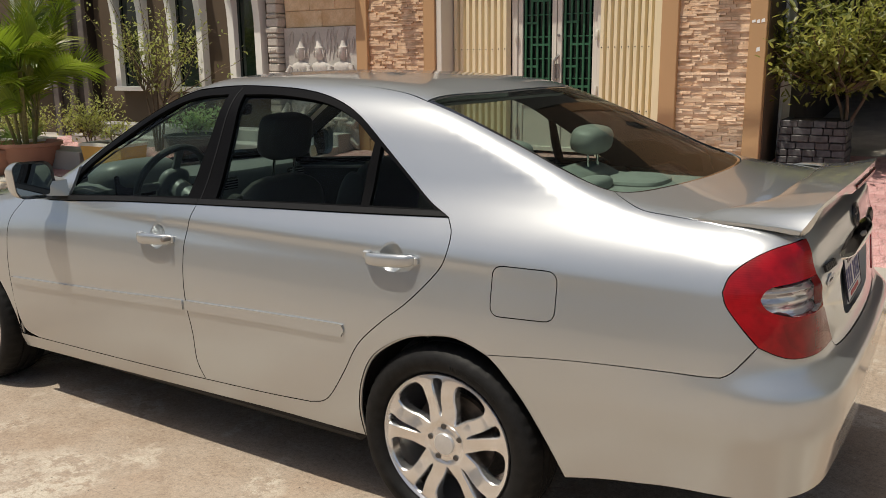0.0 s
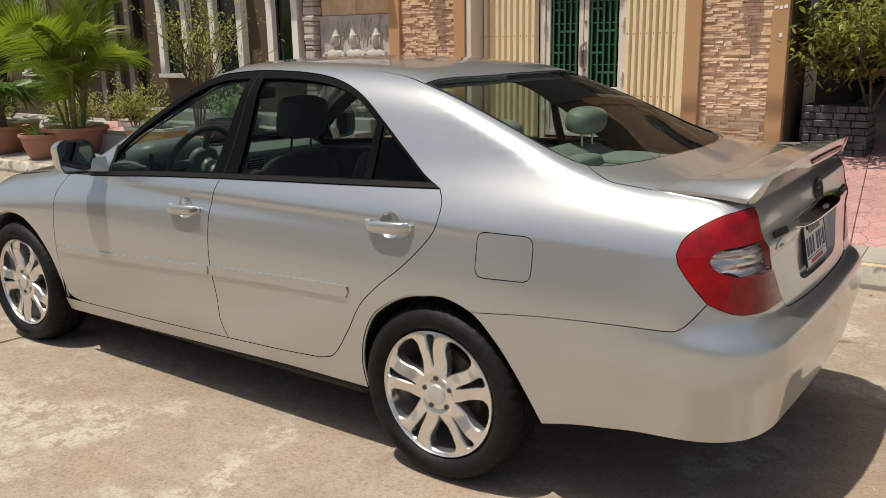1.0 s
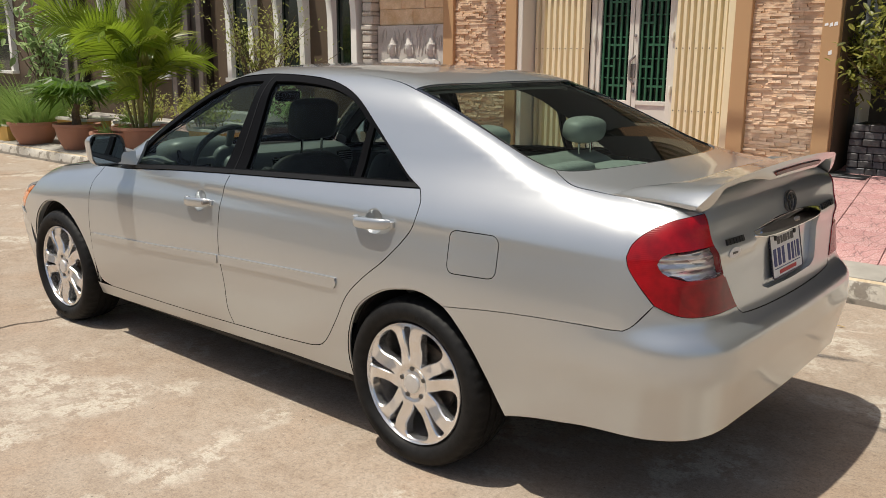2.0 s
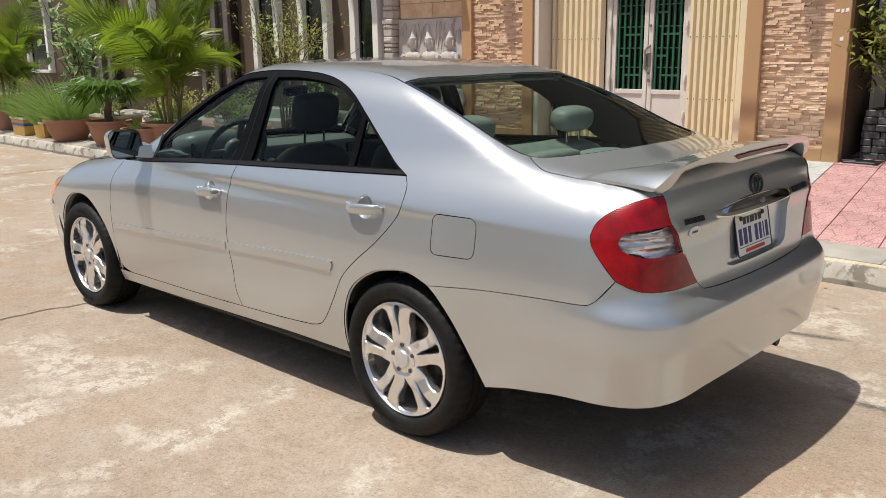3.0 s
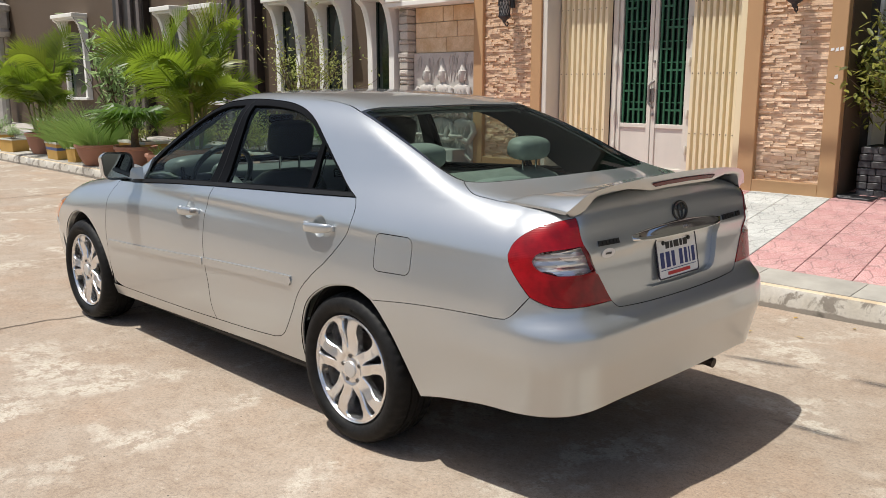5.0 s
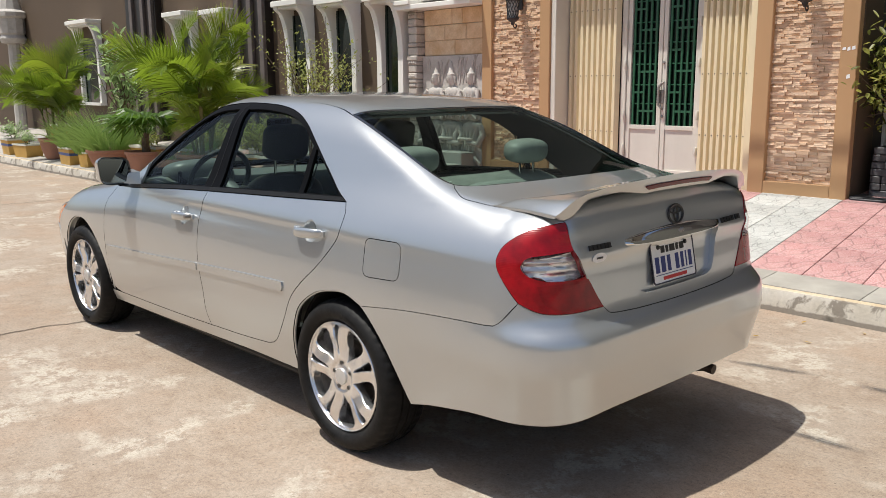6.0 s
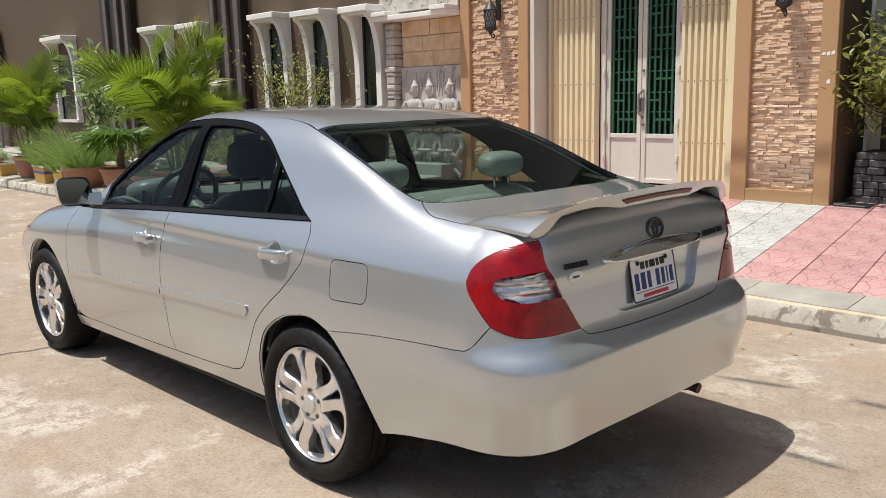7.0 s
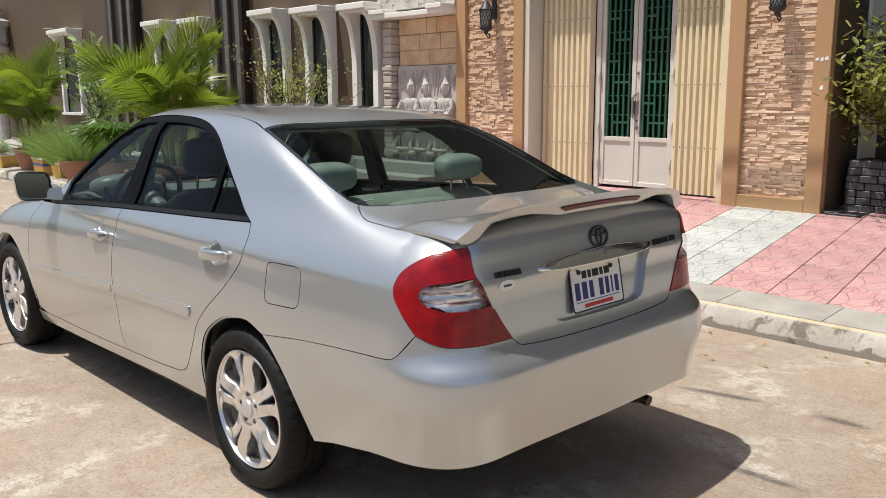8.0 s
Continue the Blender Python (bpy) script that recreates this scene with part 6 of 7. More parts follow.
for x0, x1, dz in ((-7.46, -6.86, 0.0), (-8.68, -7.98, 0.04), (-9.92, -9.22, 0.09), (-12.42, -11.65, 0.12), (-13.98, -13.2, 0.17), (-19.25, -18.0, 0.30)):
    hood_window(x0, x1, dz)
clad = Form().box(-11.55, -10.48, 5.46, 5.64, 0.3, 5.0, 0.01).box(-16.2, -14.75, 5.46, 5.64, 0.3, 5.0, 0.01)
structure("wall_dark_bays", clad, DARK_CLAD, "dark brown clad wall bays")
for x in (-11.42, -11.0, -10.62, -15.9, -15.35, -14.95):
    structure("trim_dark_strip", Form().box(x, x + 0.14, 5.40, 5.47, 0.3, 5.0, 0.008), DARK_STRIP, "grey-brown vertical strip")
structure("wall_plinth", Form().box(-10.4, -5.4, 5.25, 5.62, 0.3, 0.62, 0.01).box(-10.4, -5.4, 4.95, 5.25, 0.3, 0.47, 0.01), GREY_WALL, "low grey stepped plinth")
cap = Form().lathe([(0.0, 2.75), (0.30, 2.78), (0.36, 2.9), (0.30, 3.0), (0.34, 3.05), (0.34, 3.45), (0.42, 3.5), (0.42, 3.62), (0.30, 3.7), (0.25, 3.95)], 10, pose(-23.4, 5.3, 0))
cap.lathe([(0.16, 0.2), (0.16, 2.76)], 10, pose(-23.4, 5.3, 0))
tagged(part("stone_lantern", cap, CARVED), "carved grey stone lantern on a post by the wall", "lantern")

# paper scraps on the pillar
for x, z, w, h in ((-0.60, 1.815, 0.035, 0.03), (-0.555, 1.808, 0.03, 0.04), (-0.515, 1.815, 0.035, 0.04), (-0.545, 1.55, 0.035, 0.045)):
    f = Form().add([(x, 5.5675, z), (x + w, 5.5675, z + 0.006), (x + w * 0.9, 5.5675, z + h), (x + w * 0.1, 5.5675, z + h * 0.8), (x, 5.5695, z), (x + w, 5.5695, z + 0.006), (x + w * 0.9, 5.5695, z + h), (x + w * 0.1, 5.5695, z + h * 0.8)], [(0, 1, 2, 3), (7, 6, 5, 4), (0, 4, 5, 1), (1, 5, 6, 2), (2, 6, 7, 3), (3, 7, 4, 0)])
    tagged(part("paper_scrap", f, PLATE_WHITE), "torn white paper scrap stuck on the tan pillar", "paper")


# ---- plants and planters ----
def make_leaf(name, dark, light, rough=0.45, dry=None):
    s = Shade(name, Roughness=rough)
    mix = s.mix(s.island(), dark, light)
    n = s.noise(0.08, 3)
    c = s.mix(s.ramp(n, (0.3, 0.0), (0.7, 0.45)), mix, tuple(c * 0.6 for c in dark))
    if dry:
        c = s.mix(s.ramp(s.random(), (0.0, 0.0), (0.70, 0.0), (0.95, 0.55), (1.0, 0.8)), c, dry)
    s.put(Base_Color=c)
    s.put(Subsurface_Weight=0.0)
    thin = s.node("ShaderNodeBsdfTranslucent", Color=tuple(min(1, c * 1.5) for c in light))
    both = s.node("ShaderNodeMixShader", i0=0.40, i1=s.main.outputs[0], i2=thin.outputs[0])
    s.links.new(both.outputs[0], s.nodes["Material Output"].inputs[0])
    return s.mat


PALM_LEAF = make_leaf("palm_leaf", (0.022, 0.062, 0.007), (0.19, 0.27, 0.022), 0.34, (0.42, 0.37, 0.06))
FAN_LEAF = make_leaf("fan_leaf", (0.03, 0.075, 0.012), (0.09, 0.17, 0.025), 0.4)
GRASS_LEAF = make_leaf("grass_blade", (0.10, 0.20, 0.05), (0.30, 0.42, 0.12))
PALE_LEAF = make_leaf("pale_leaf", (0.09, 0.18, 0.06), (0.34, 0.45, 0.20))
SMALL_LEAF = make_leaf("small_leaf", (0.10, 0.14, 0.03), (0.36, 0.38, 0.10))
BUSH_LEAF = make_leaf("bush_leaf", (0.05, 0.08, 0.015), (0.30, 0.31, 0.07))
STEM = plain("plant_stem", (0.16, 0.15, 0.05), 0.6, grain=0.3, size=0.05)
BARK = plain("bark", (0.12, 0.085, 0.055), 0.85, grain=0.35, size=0.04, bump=0.5)
TERRA = make_wall("terracotta", (0.40, 0.20, 0.135), 0.35, 0.3, 0.8)
SOIL = plain("soil", (0.05, 0.035, 0.025), 0.95, grain=0.4, size=0.03, bump=0.6)
BOX_YELLOW = make_wall("yellow_box_paint", (0.62, 0.38, 0.10), 0.45, 0.25, 0.7)
BOX_WHITE = make_wall("white_box_rim", (0.66, 0.66, 0.58), 0.3, 0.2, 0.7)
BOX_BLUE = plain("blue_tape", (0.06, 0.10, 0.28), 0.5, grain=0.2, size=0.05)
GREY_POT = plain("black_plastic_pot", (0.03, 0.032, 0.036), 0.45, grain=0.3, size=0.1)


def blade(form, base, way, up, length, width, droop=0.3, segs=3, fold=0.0):
    """A long leaf: a tapering strip that bends down."""
    p, d = Vector(base), Vector(way).normalized()
    side = d.cross(Vector(up))
    side = side.normalized() if side.length > 1e-5 else Vector((1, 0, 0))
    k = len(form.v)
    for i in range(segs + 1):
        t = i / segs
        w = width * (0.55 + 0.45 * min(1, t * 4)) * (1 - t ** 1.7)
        form.v += [tuple(p - side * w / 2), tuple(p + side * w / 2)]
        d = (d + Vector((0, 0, -droop / segs))).normalized()
        p = p + d * (length / segs)
    form.f += [(k + 2 * i, k + 2 * i + 1, k + 2 * i + 3, k + 2 * i + 2) for i in range(segs)]


def oval(form, base, way, up, length, width):
    """A small pointed leaf, folded a little along its rib."""
    p, d = Vector(base), Vector(way).normalized()
    side = d.cross(Vector(up))
    side = side.normalized() if side.length > 1e-5 else Vector((0, 1, 0))
    n = side.cross(d) * width * 0.12
    k = len(form.v)
    form.v.append(tuple(p))
    for t, w in ((0.22, 0.40), (0.55, 0.48), (0.82, 0.27)):
        q = p + d * length * t - n * (t * t)
        form.v += [tuple(q + side * width * w + n), tuple(q), tuple(q - side * width * w + n)]
    form.v.append(tuple(p + d * length - n * 1.5))
    form.f += [(k, k + 1, k + 2), (k, k + 2, k + 3), (k + 7, k + 10, k + 8), (k + 8, k + 10, k + 9)]
    for i in (k + 1, k + 4):
        form.f += [(i, i + 3, i + 4, i + 1), (i + 1, i + 4, i + 5, i + 2)]


def pot(x, y, r, h, label, mat=None, group="plant pots"):
    z = yard(y) - 0.003
    t = thing("plant_pot", label, "plant pot", pose(x, y, z), group)
    prof = [(r * 0.62, 0.0), (r * 0.70, h * 0.10), (r * 0.88, h * 0.45), (r * 0.97, h * 0.80), (r * 0.99, h * 0.86), (r * 1.06, h * 0.88), (r * 1.06, h), (r * 0.95, h), (r * 0.93, h * 0.86)]
    part("pot_body", Form().lathe(prof, 28, pose(x, y, z)), mat or TERRA, t)
    part("pot_soil", Form().lathe([(0.0, h * 0.84), (r * 0.92, h * 0.84), (r * 0.5, h * 0.88), (0.0, h * 0.9)], 20, pose(x, y, z)), SOIL, t)
    return z + h * 0.86


def box_planter(x, y, w, d, h, turn, label, stripe=False, lift=0.0):
    z = yard(y - d / 2) + lift
    m = pose(x, y, z, 0, 0, turn)
    t = thing("box_planter", label, "planter", m, "painted planter boxes")
    f = Form()
    b = 0.86
    ring = lambda k, zz: [(sx * w / 2 * k, sy * d / 2 * k, zz) for sx, sy in ((-1, -1), (1, -1), (1, 1), (-1, 1))]
    f.loft([ring(b, -0.02), ring(1.0, h * 0.92)], m=m)
    part("box_body", f, BOX_YELLOW, t)
    f = Form()
    o, i2 = ring(1.05, 0), ring(0.90, 0)
    f.loft([[(px, py, h * 0.90) for px, py, _ in o], [(px, py, h) for px, py, _ in o], [(px, py, h) for px, py, _ in i2], [(px, py, h * 0.86) for px, py, _ in i2]], caps=False, m=m)
    part("box_rim", f, BOX_WHITE, t)
    part("box_soil", Form().box(-w * 0.46, w * 0.46, -d * 0.46, d * 0.46, h * 0.80, h * 0.935, 0, m), SOIL, t)
    if stripe:
        f = Form().loft([[(px * 1.012, py * 1.02, h * 0.55) for px, py, _ in ring(0.945, 0)], [(px * 1.012, py * 1.02, h * 0.70) for px, py, _ in ring(0.965, 0)]], caps=False, m=m)
        part("blue_band", f, BOX_BLUE, t)
    return z + h * 0.93


def palm(x, y, z, height, fronds, spread, seed, label):
    """A clumping palm: several canes, arching fronds with two rows of leaflets."""
    r = random.Random(seed)
    t = thing("palm", label, "palm", pose(x, y, z))
    canes = Form()
    tops, feet = [], []
    for k in range(9):
        a, lean = r.random() * 6.28, 0.05 + 0.28 * r.random()
        hh = height * (0.32 + 0.48 * r.random())
        b = Vector((x + 0.10 * math.cos(a), y + 0.10 * math.sin(a), z - 0.02))
        tip = b + Vector((math.cos(a) * lean * hh, math.sin(a) * lean * hh, hh))
        canes.tube([b, b.lerp(tip, 0.5) + Vector((0, 0, 0.02)), tip], [0.022, 0.019, 0.012], 7)
        tops.append(tip)
        feet.append(b)
    part("trunk", canes, STEM, t, "clump of ringed green-brown canes")
    for k in range(fronds):
        f = Form()
        top = feet[k % len(tops)].lerp(tops[k % len(tops)], 0.25 + 0.75 * r.random() ** 0.7)
        a = 2 * math.pi * (k * 0.382 + 0.12 * r.random())
        rise = 0.55 + 3.2 * ((k * 0.618) % 1.0) ** 1.3 + 0.2 * r.random()
        length = spread * (0.6 + 0.5 * r.random())
        d = Vector((math.cos(a), math.sin(a), rise)).normalized()
        p, pts = Vector(top), []
        n = 24
        sag = 0.025 + 0.045 * r.random()
        for i in range(n):
            pts.append((p.copy(), d.copy()))
            p = p + d * length / n
            d = (d + Vector((0, 0, -sag * (0.4 + 1.5 * i / n)))).normalized()
        f.tube([q for q, _ in pts], [0.011 * (1 - 0.8 * i / n) for i in range(n)], 5)
        roll = (r.random() - 0.5) * 2.4
        fold = 0.15 + 0.5 * r.random()
        for i in range(5, n):
            q, dd = pts[i]
            side = dd.cross(Vector((0, 0, 1))).normalized()
            nrm = side.cross(dd)
            side, nrm = side * math.cos(roll) + nrm * math.sin(roll), nrm * math.cos(roll) - side * math.sin(roll)
            ll = length * 0.36 * math.sin(math.pi * (0.18 + 0.70 * i / n)) + 0.05
            for s in (-1, 1):
                for half in (0, 0.5):
                    w = side * s + nrm * fold + dd * (0.75 + 0.5 * i / n)
                    blade(f, q + dd * (length / n) * half, w, nrm, ll * (0.9 + 0.2 * r.random()), 0.017 + 0.008 * r.random(), 0.15 + 0.45 * r.random(), 3)
        part("frond", f, PALM_LEAF, t, sharp=None)
    return t


def fan_palm(x, y, z, seed):
    r = random.Random(seed)
    t = thing("fan_palm", "small fan palm with pleated dark green leaves in a pot", "palm", pose(x, y, z))
    part("trunk", Form().tube([(x, y, z - 0.02), (x - 0.02, y, z + 0.20), (x + 0.02, y + 0.02, z + 0.34)], [0.07, 0.055, 0.04], 10), BARK, t, "fibrous dark trunk")
    for k, (a, el, size) in enumerate(((205, 6, 0.60), (160, 14, 0.58), (255, 10, 0.58), (100, 24, 0.52), (305, 20, 0.52), (30, 12, 0.55), (345, 10, 0.50), (225, 45, 0.45))):
        f = Form()
        d = Vector((math.cos(radians(a)) * math.cos(radians(el + 25)), math.sin(radians(a)) * math.cos(radians(el + 25)), math.sin(radians(el + 25))))
        hub = Vector((x + 0.02, y + 0.02, z + 0.33)) + d * 0.30
        f.tube([(x + 0.02, y + 0.02, z + 0.30), hub], [0.012, 0.007], 6)
        fwd = Vector((math.cos(radians(a)), math.sin(radians(a)), 0.45)).normalized()
        side = fwd.cross(Vector((0, 0, 1))).normalized()
        n = 26
        c0 = len(f.v)
        f.v.append(tuple(hub))
        for i in range(n + 1):
            b = radians(-115 + 230 * i / n)
            p = hub + (fwd * math.cos(b) + side * math.sin(b)) * size * 0.52
            f.v.append(tuple(p + Vector((0, 0, (0.010 if i % 2 else -0.010) - 0.03 * (b / 2) ** 2))))
        for i in range(n):
            b = radians(-115 + 230 * (i + 0.5) / n)
            rr = size * (0.95 + 0.15 * r.random()) * (1 - 0.15 * (abs(b) / 2.0) ** 2)
            tip = hub + (fwd * math.cos(b) + side * math.sin(b)) * rr
            f.v.append(tuple(tip + Vector((0, 0, -0.10 - 0.16 * r.random()))))
            f.f += [(c0, c0 + 1 + i, c0 + 2 + i), (c0 + 1 + i, c0 + n + 2 + i, c0 + 2 + i)]
        part("fan_leaf", f, FAN_LEAF, t, sharp=None)


def grass_clump(x, y, z, n, tall, wide, seed, label, name="grass_clump", mat=None):
    r = random.Random(seed)
    f = Form()
    for _ in range(n):
        a, s = r.random() * 6.28, r.random() ** 0.6
        b = (x + 0.6 * wide * 0.5 * s * math.cos(a), y + 0.6 * wide * 0.5 * s * math.sin(a), z)
        out = 0.25 + 0.75 * r.random()
        blade(f, b, (math.cos(a) * out, math.sin(a) * out, 1.15 + r.random()), (math.cos(a + 1.57), math.sin(a + 1.57), 0), tall * (0.55 + 0.6 * r.random()), 0.012 + 0.008 * r.random(), 0.7 + 0.9 * r.random(), 4)
    return tagged(part(name, f, mat or GRASS_LEAF, None, "", None), label, "plant")


def shrub(name, x, y, z, size, twigs, leaves, leaf, seed, mat, label, trunks=3, stretch=(1, 1, 1), base=0.25, upright=0.6):
    """Forked stems with leaves set along the twigs, uneven in outline."""
    r = random.Random(seed)
    t = thing(name, label, "shrub", pose(x, y, z))
    wood, crown = Form(), Form()
    sx, sy, sz = stretch
    for k in range(trunks):
        a = 2 * math.pi * (k + r.random() * 0.6) / trunks
        root = Vector((x + 0.03 * math.cos(a), y + 0.03 * math.sin(a), z - 0.03))
        fork = root + Vector((math.cos(a) * 0.10 * size * sx, math.sin(a) * 0.10 * size * sy, size * base * (0.8 + 0.4 * r.random())))
        wood.tube([root, root.lerp(fork, 0.5) + Vector((0.01, 0.01, 0)), fork], [0.007 * size + 0.006, 0.006 * size + 0.004, 0.004 * size + 0.003], 7)
        for _ in range(twigs):
            b = r.random() * 6.28
            d = Vector((math.cos(b) * sx, math.sin(b) * sy, upright * sz * (0.3 + 1.4 * r.random()))).normalized()
            p, pts = fork.copy(), [fork.copy()]
            reach = size * (0.35 + 0.45 * r.random())
            n = 7
            for i in range(n):
                d = (d + Vector((r.random() - 0.5, r.random() - 0.5, r.random() - 0.5)) * 0.5).normalized()
                p = p + d * reach / n
                pts.append(p.copy())
            wood.tube(pts, [0.0040 * size * (1 - i / (n + 1)) + 0.0016 for i in range(n + 1)], 5)
            for _ in range(leaves):
                i = 1 + int(r.random() ** 0.7 * (n - 1) + 0.5)
                q = pts[min(i, n)] + Vector((r.random() - 0.5, r.random() - 0.5, r.random() - 0.5)) * 0.14 * size
                w = Vector((r.random() - 0.5, r.random() - 0.5, (r.random() - 0.55) * 0.9))
                oval(crown, q, w, Vector((r.random() - 0.5, r.random() - 0.5, 1)), leaf * (0.6 + 0.8 * r.random()), leaf * (0.28 + 0.25 * r.random()))
    part("trunk", wood, BARK, t)
    part("crown", crown, mat, t, sharp=None)
    return t


# potted palms along the kerb
z = pot(-8.8, 3.25, 0.40, 0.36, "wide terracotta pot with a tall palm")
palm(-8.8, 3.25, z, 1.7, 36, 1.2, 4, "tall clumping palm with arching yellow-green fronds")
z = pot(-14.2, 3.03, 0.30, 0.40, "round terracotta pot beside painted boxes")
palm(-14.2, 3.03, z, 1.8, 42, 1.0, 11, "clumping palm with dense green fronds in a pot")
z = pot(-10.05, 2.94, 0.31, 0.37, "terracotta pot with a fan palm")
fan_palm(-10.05, 2.94, z, 2)
z = pot(-8.98, 2.92, 0.30, 0.32, "pinkish terracotta pot near the kerb edge")
grass_clump(-8.98, 2.92, z - 0.02, 90, 0.28, 0.5, 3, "low green tufts in a terracotta pot")
z = pot(-11.35, 2.90, 0.36, 0.34, "wide brown terracotta pot with tall grass")
grass_clump(-11.35, 2.90, z - 0.02, 700, 0.92, 1.1, 7, "tall bright green grassy plant in a pot")
z = box_planter(-12.15, 2.88, 0.34, 0.30, 0.27, 4, "small weathered yellow planter box")
grass_clump(-12.2, 2.93, z - 0.02, 420, 0.85, 0.9, 8, "arching green grass in a planter box")
z = box_planter(-12.95, 2.88, 0.62, 0.34, 0.32, -3, "yellow planter box with a blue band", True)
grass_clump(-12.95, 2.93, z - 0.02, 300, 0.75, 0.8, 9, "green grass in a banded planter box")
z = box_planter(-15.35, 2.88, 0.60, 0.36, 0.27, 6, "low yellow planter box with seedlings")
shrub("potted_seedling", -15.35, 2.88, z, 0.42, 9, 14, 0.05, 31, PALE_LEAF, "leafy green seedlings in a yellow box")
z = box_planter(-16.35, 2.93, 0.62, 0.40, 0.34, -4, "tall yellow planter box by the kerb", True)
shrub("potted_seedling", -16.35, 2.93, z, 0.55, 9, 16, 0.06, 32, PALE_LEAF, "leafy green plant in a tall yellow box")
z = box_planter(-15.2, 3.60, 0.80, 0.40, 0.34, 2, "yellow planter box on a raised row", False, 0.24)
structure("planter_step", Form().box(-17.5, -8.0, 3.42, 3.86, 0.15, yard(3.4) + 0.235, 0.01), GREY_WALL, "low block step behind the pots")
shrub("potted_seedling", -15.2, 3.60, z, 0.6, 9, 16, 0.06, 33, SMALL_LEAF, "bushy plant in a planter on the step")
z = box_planter(-10.55, 3.30, 0.85, 0.40, 0.40, 3, "yellow planter box with a white rim")
shrub("potted_seedling", -10.6, 3.32, z, 0.35, 7, 10, 0.05, 34, SMALL_LEAF, "small green plant in a rimmed yellow box")
z = box_planter(-9.35, 3.55, 0.80, 0.42, 0.36, -2, "yellow planter box with a greenish rim")
grass_clump(-9.4, 3.55, z - 0.02, 120, 0.30, 0.6, 12, "low tufts in a rimmed planter box")
z = box_planter(-7.55, 3.60, 0.70, 0.40, 0.36, 4, "yellow planter box near the palm")
shrub("potted_seedling", -7.55, 3.60, z, 0.5, 8, 14, 0.05, 35, SMALL_LEAF, "bushy plant in a yellow planter box")
shrub("climber", -13.9, 4.3, yard(4.3), 2.4, 8, 13, 0.21, 41, PALE_LEAF, "climbing plant with pale drooping leaves", 3, (0.55, 0.4, 1), 0.35, 1.5)
shrub("slender_tree", -8.15, 4.75, yard(4.75), 1.95, 9, 36, 0.060, 42, SMALL_LEAF, "slender shrub with small yellow-green leaves by the wall", 4, (0.55, 0.3, 1), 0.42, 0.9)
shrub("low_shrub", -9.3, 4.5, yard(4.5), 0.95, 14, 30, 0.05, 43, SMALL_LEAF, "low bushy shrub by the wall", 4, (1, 0.7, 1), 0.25, 0.8)
shrub("low_shrub", -10.5, 4.3, yard(4.3), 0.85, 14, 30, 0.05, 44, SMALL_LEAF, "low bushy shrub behind the pots", 4, (1, 0.7, 1), 0.25, 0.8)
z = pot(-7.2, 4.55, 0.36, 0.30, "black plastic pot with a green shrub", GREY_POT)
shrub("potted_shrub", -7.2, 4.55, z, 0.62, 12, 22, 0.06, 45, PALE_LEAF, "green shrub in a black pot", 3, (1, 0.8, 1), 0.2, 0.8)

# stone planter and bush at the passage
bx0, bx1, by0, by1, bz1 = -0.33, 0.25, 5.84, 6.36, 0.905
bz0 = yard(5.84) - 0.005
planter = thing("stone_planter", "square planter of rough black stone blocks", "planter", pose(-0.04, 6.1, bz0))
part("planter_core", Form().box(bx0 + 0.03, bx1 - 0.03, by0 + 0.03, by1 - 0.03, bz0 - 0.03, bz1 - 0.02), BLACK_STONE, planter)
part("planter_soil", Form().box(bx0 + 0.06, bx1 - 0.06, by0 + 0.06, by1 - 0.06, bz1 - 0.02, bz1 - 0.005), SOIL, planter)
rng = random.Random(77)
rows, zz = 7, bz0
for k in range(rows):
    h = (bz1 - bz0) / rows
    for face in range(2):
        u, end = (bx0, bx1) if face == 0 else (by0, by1)
        while u < end - 0.01:
            w = min(0.08 + 0.10 * rng.random(), end - u)
            if end - u - w < 0.05:
                w = end - u
            out = 0.02 * rng.random()
            if face == 0:
                part("block", Form().box(u, u + w - 0.005, by0 - out, by0 + 0.035, zz, zz + h - 0.005, 0.006), BLACK_STONE, planter)
            else:
                part("block", Form().box(bx1 - 0.035, bx1 + out, u, u + w - 0.005, zz, zz + h - 0.005, 0.006), BLACK_STONE, planter)
                part("block", Form().box(bx0 - out, bx0 + 0.035, u, u + w - 0.005, zz, zz + h - 0.005, 0.006), BLACK_STONE, planter)
            u += w
    zz += h
shrub("citrus_bush", 0.22, 6.10, bz1, 1.65, 34, 46, 0.085, 51, BUSH_LEAF, "dense bush with yellow-green leaves in a stone planter", 4, (1.0, 0.7, 1), 0.22, 0.9)
tagged(part("floor_grating", Form().box(-0.44, -0.30, 5.60, 5.95, yard(5.6) - 0.02, yard(5.6) + 0.03, 0.006).box(-0.42, -0.1, 5.58, 5.80, yard(5.58) - 0.02, yard(5.58) + 0.022, 0.006), IRON), "flat black boards lying by the planter", "boards")
structure("wall_pale_panel", Form().box(-0.455, -0.42, 6.35, 6.75, 0.4, 3.0, 0.004), WHITE_TRIM, "pale panel inside the passage")

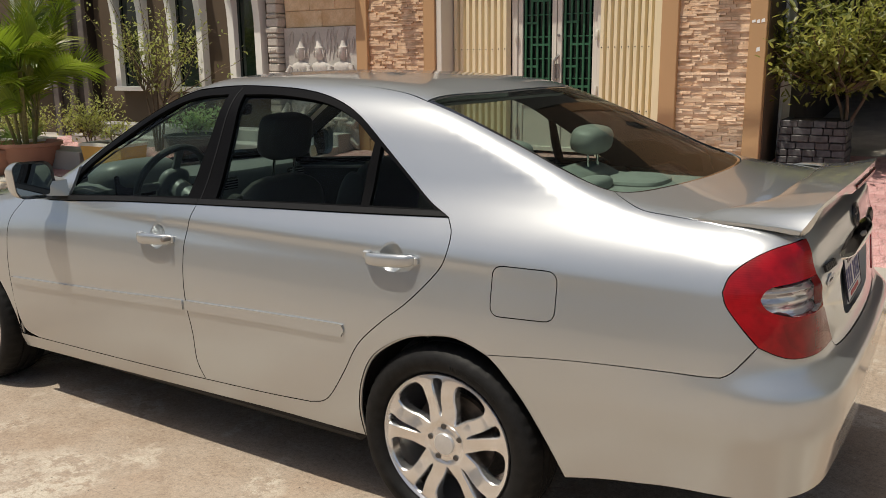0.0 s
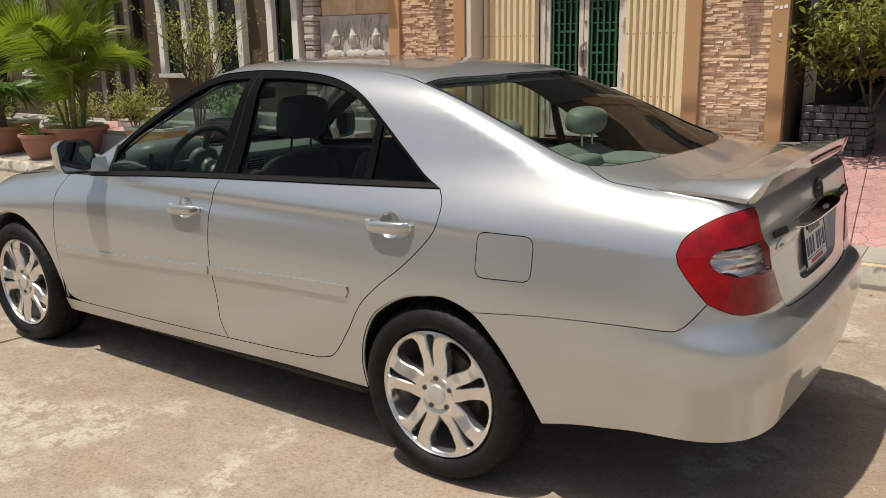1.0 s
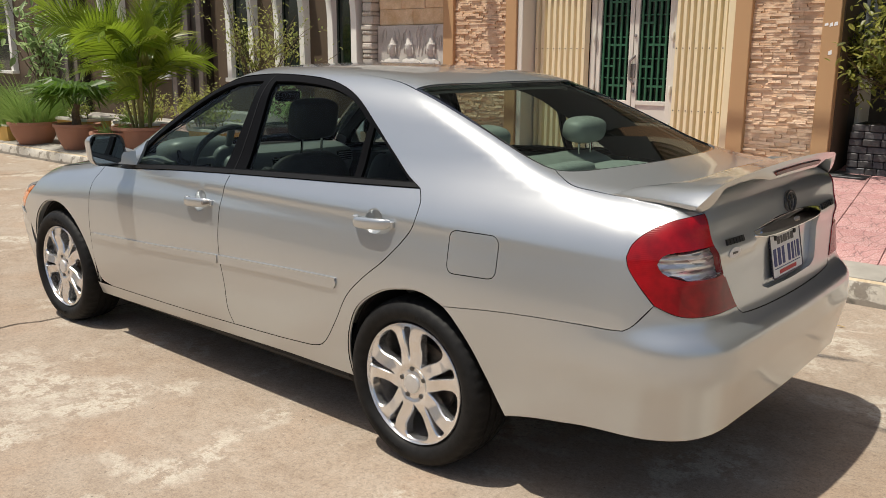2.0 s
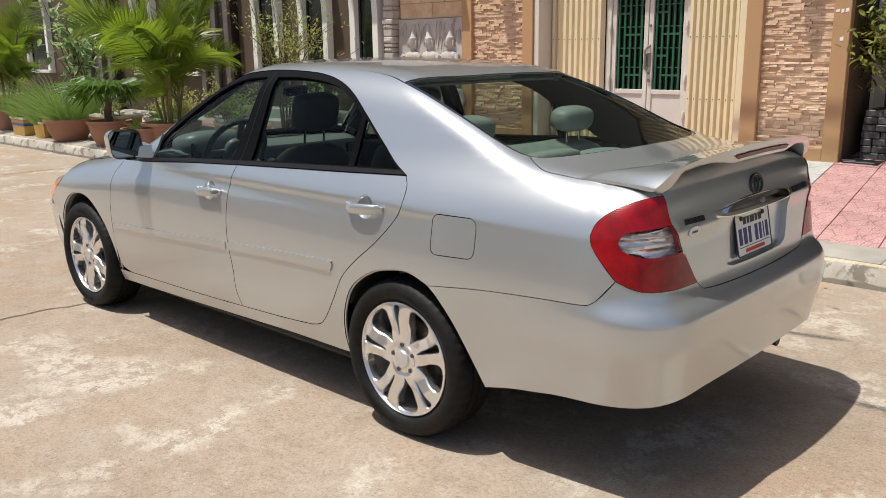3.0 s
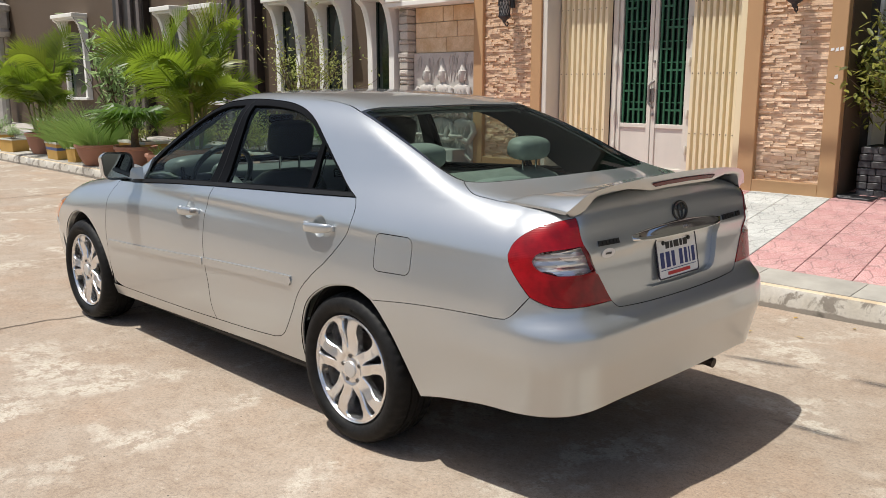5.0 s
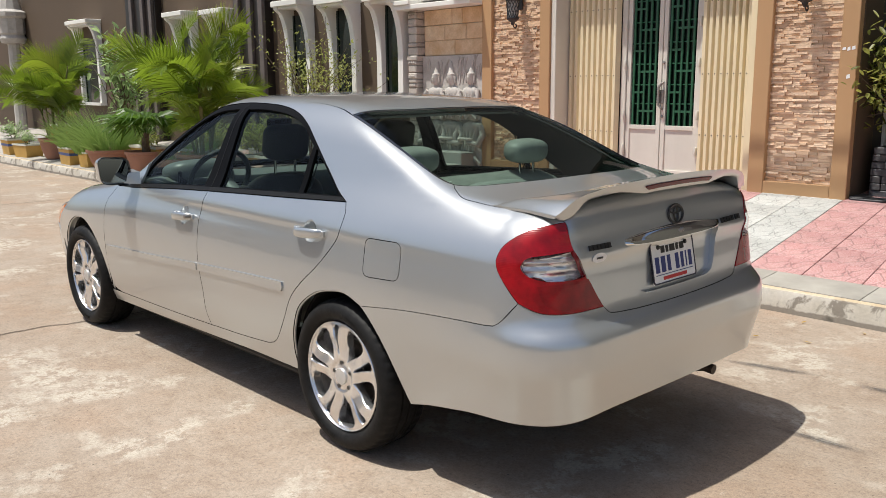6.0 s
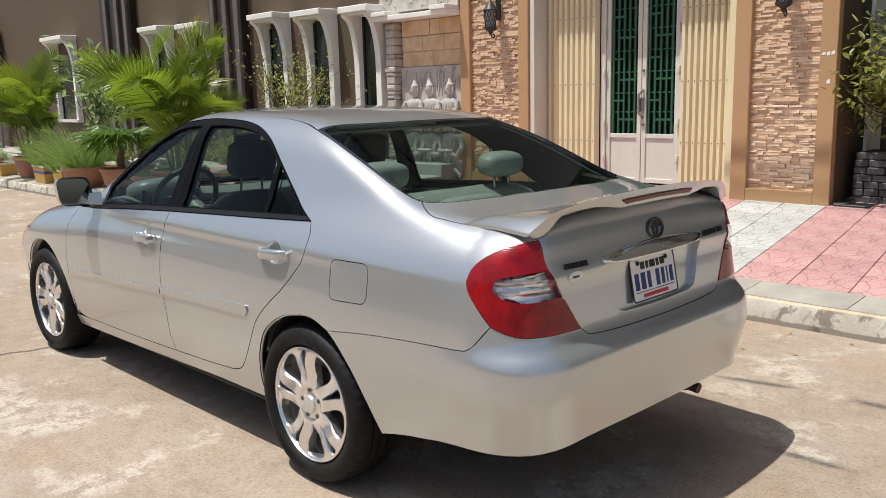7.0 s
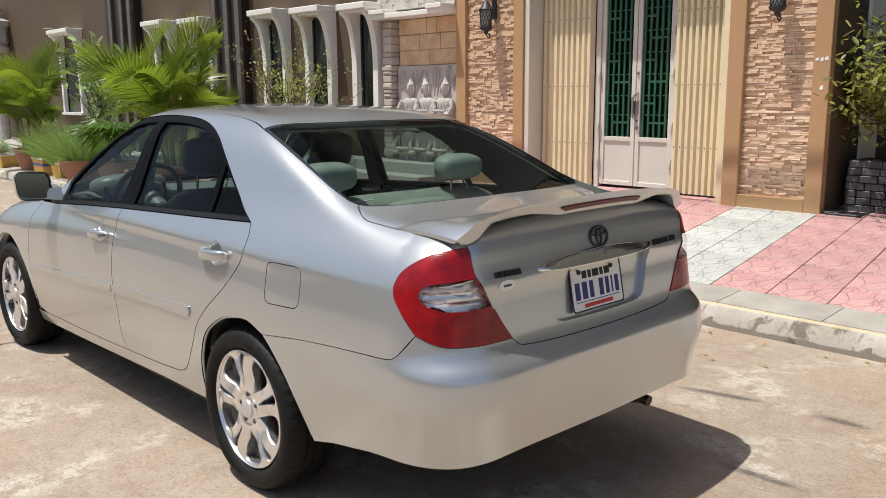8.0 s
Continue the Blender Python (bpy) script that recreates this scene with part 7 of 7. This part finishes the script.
# overhead lines along the street
WIRE = plain("wire_sheath", (0.02, 0.02, 0.02), 0.6, grain=0.2, size=0.1)
for k, (y, z, rad) in enumerate(((3.95, 6.45, 0.030), (3.85, 6.70, 0.020), (3.6, 7.2, 0.012), (3.4, 7.5, 0.012))):
    pts = [(x, y + 0.02 * math.sin(x * 0.3 + k), z + 0.0012 * (x + 5) ** 2 - 0.15) for x in np.linspace(-45, 25, 51)]
    tagged(part("overhead_cable", Form().tube(pts, rad, 7), WIRE), "black cable strung along the street", "cable", "overhead lines")
for x in (-45.0, 25.0):
    t = thing("utility_pole", "grey concrete utility pole by the road", "pole", pose(x, 3.9, 0), "poles of the overhead lines")
    part("shaft", Form().lathe([(0.16, -0.3), (0.10, 9.6)], 14, pose(x, 3.9, 0)), GREY_WALL, t)
    part("cross_arm", Form().box(x - 0.06, x + 0.06, 3.2, 4.6, 8.15 if x < 0 else 7.35, 8.30 if x < 0 else 7.5), IRON, t)

# dry leaves and twigs along the gutter
rng = random.Random(88)
litter = Form()
for k in range(34):
    x, y = -1.5 + 6.5 * rng.random(), 2.57 - 1.2 * rng.random() ** 2.2
    a = rng.random() * 6.28
    oval(litter, (x, y, 0.006), (math.cos(a), math.sin(a), 0.12), (0.2, 0.1, 1), 0.03 + 0.035 * rng.random(), 0.012 + 0.012 * rng.random())
DRY_LEAF = make_leaf("dry_leaf", (0.22, 0.13, 0.05), (0.55, 0.38, 0.10))
tagged(part("fallen_leaves", litter, DRY_LEAF, None, "", None), "dry yellow and brown leaves along the gutter", "leaves", kind="stuff")


# ---- pieces of walls and yard ----
def block_mesh(seed, rough=0.06):
    """A unit block, front face uneven, for stones that are scaled to size."""
    r = random.Random(seed)
    f = Form().box(0, 1, 0, 1, 0, 1, 0.0)
    f.v = [(x + (r.random() - 0.5) * 0.03, y + (r.random() * 0.35 if y < 0.5 else 0), z + (r.random() - 0.5) * 0.16) for x, y, z in f.v]
    me = fix(f.mesh("stone"), None)
    return me


stones = [block_mesh(k) for k in range(9)]
for me in stones:
    me.materials.append(LEDGE)
rng = random.Random(21)
for x0, x1 in ((-1.30, -0.62), (-5.15, -4.32)):
    panel = structure("wall_ledge_stone", Form().box(x0, x1, 5.648, 5.70, 0.5, 3.6), LEDGE, "ledge stone panel in cream and brown")
    z, made = 0.526, 0
    rest = Form()
    while z < 3.5:
        h = rng.choice((0.018, 0.022, 0.026, 0.032))
        x = x0
        while x < x1 - 0.01:
            w = min(0.055 + 0.12 * rng.random(), x1 - x)
            if x1 - x - w < 0.05:
                w = x1 - x
            out = 0.014 + 0.030 * rng.random()
            if z < (1.52 if x1 > -2 else 1.34):
                ob = part("stone", rng.choice(stones), None, panel, at=Matrix.LocRotScale((x + 0.001, 5.655 - out, z + 0.001), None, (w - 0.002, out, h - 0.002)))
                made += 1
            else:
                rest.box(x, x + w - 0.002, 5.655 - out, 5.655, z, z + h - 0.002)
            x += w
        z += h
    tagged(part("upper_stones", rest, LEDGE, panel), kind="stuff")

# black stone planter blocks, kerb stones and yard tiles
kerb_mesh = []
for k in range(4):
    r = random.Random(40 + k)
    prof = [(2.598 + 0.004 * r.random(), -0.02), (2.602, 0.055), (2.606 + 0.005 * r.random(), 0.135), (2.614, 0.149), (2.628, 0.155), (2.655, 0.157), (2.655, -0.02)]
    me = fix(Form().extrude(prof, "x", 0.0006, 0.9994).mesh("kerb_stone"), 40)
    me.materials.append(KERB)
    kerb_mesh.append(me)
kerb = tagged(new("kerb", None), "worn kerb with flaking pale paint", "kerb", kind="structure")
for i in range(-18, 8):
    part("kerb_stone", kerb_mesh[i % 4], None, kerb, at=pose(i * 1.0 + 0.1, (rng.random() - 0.5) * 0.006, (rng.random() - 0.5) * 0.004))
cap_me = fix(Form().box(0.002, 0.688, 2.657, 2.985, 0, 0.02, 0.003).mesh("cap_stone"), 35)
cap_me.materials.append(CAP_STONE)
for v in cap_me.vertices:
    v.co.z += yard(v.co.y) - 0.014
for i in range(-24, 9):
    part("cap_stone", cap_me, None, kerb, at=pose(0.095 + i * 0.69, 0, 0.001))

PALE_TILE = make_tile("pale_yard_tile", (0.60, 0.60, 0.57), (0.34, 0.35, 0.33))
ROSE_TILE = make_tile("rose_yard_tile", (0.63, 0.44, 0.42), (0.36, 0.125, 0.12))
tile_me = fix(Form().box(0.003, 0.407, 0.003, 0.407, -0.02, 0.0, 0.003).mesh("tile"), 35)
for v in tile_me.vertices:
    v.co.x -= 0.128 * v.co.y
tile_pale, tile_rose = tile_me, tile_me.copy()
tile_pale.materials.append(PALE_TILE)
tile_rose.materials.append(ROSE_TILE)
floor = bpy.data.objects["pavement"]
slant = math.atan(0.084)
for i in range(-26, 6):
    for j in range(9):
        y = 2.995 + 0.41 * j
        x = -0.15 + 0.41 * i - 0.128 * (y - 2.995)
        me = tile_pale if i in (-2, -1) else tile_rose
        m = Matrix.Translation((x, y, yard(y) + (rng.random() - 0.5) * 0.003)) @ Matrix.Rotation(slant, 4, "X")
        part("tile", me, None, floor, at=m)
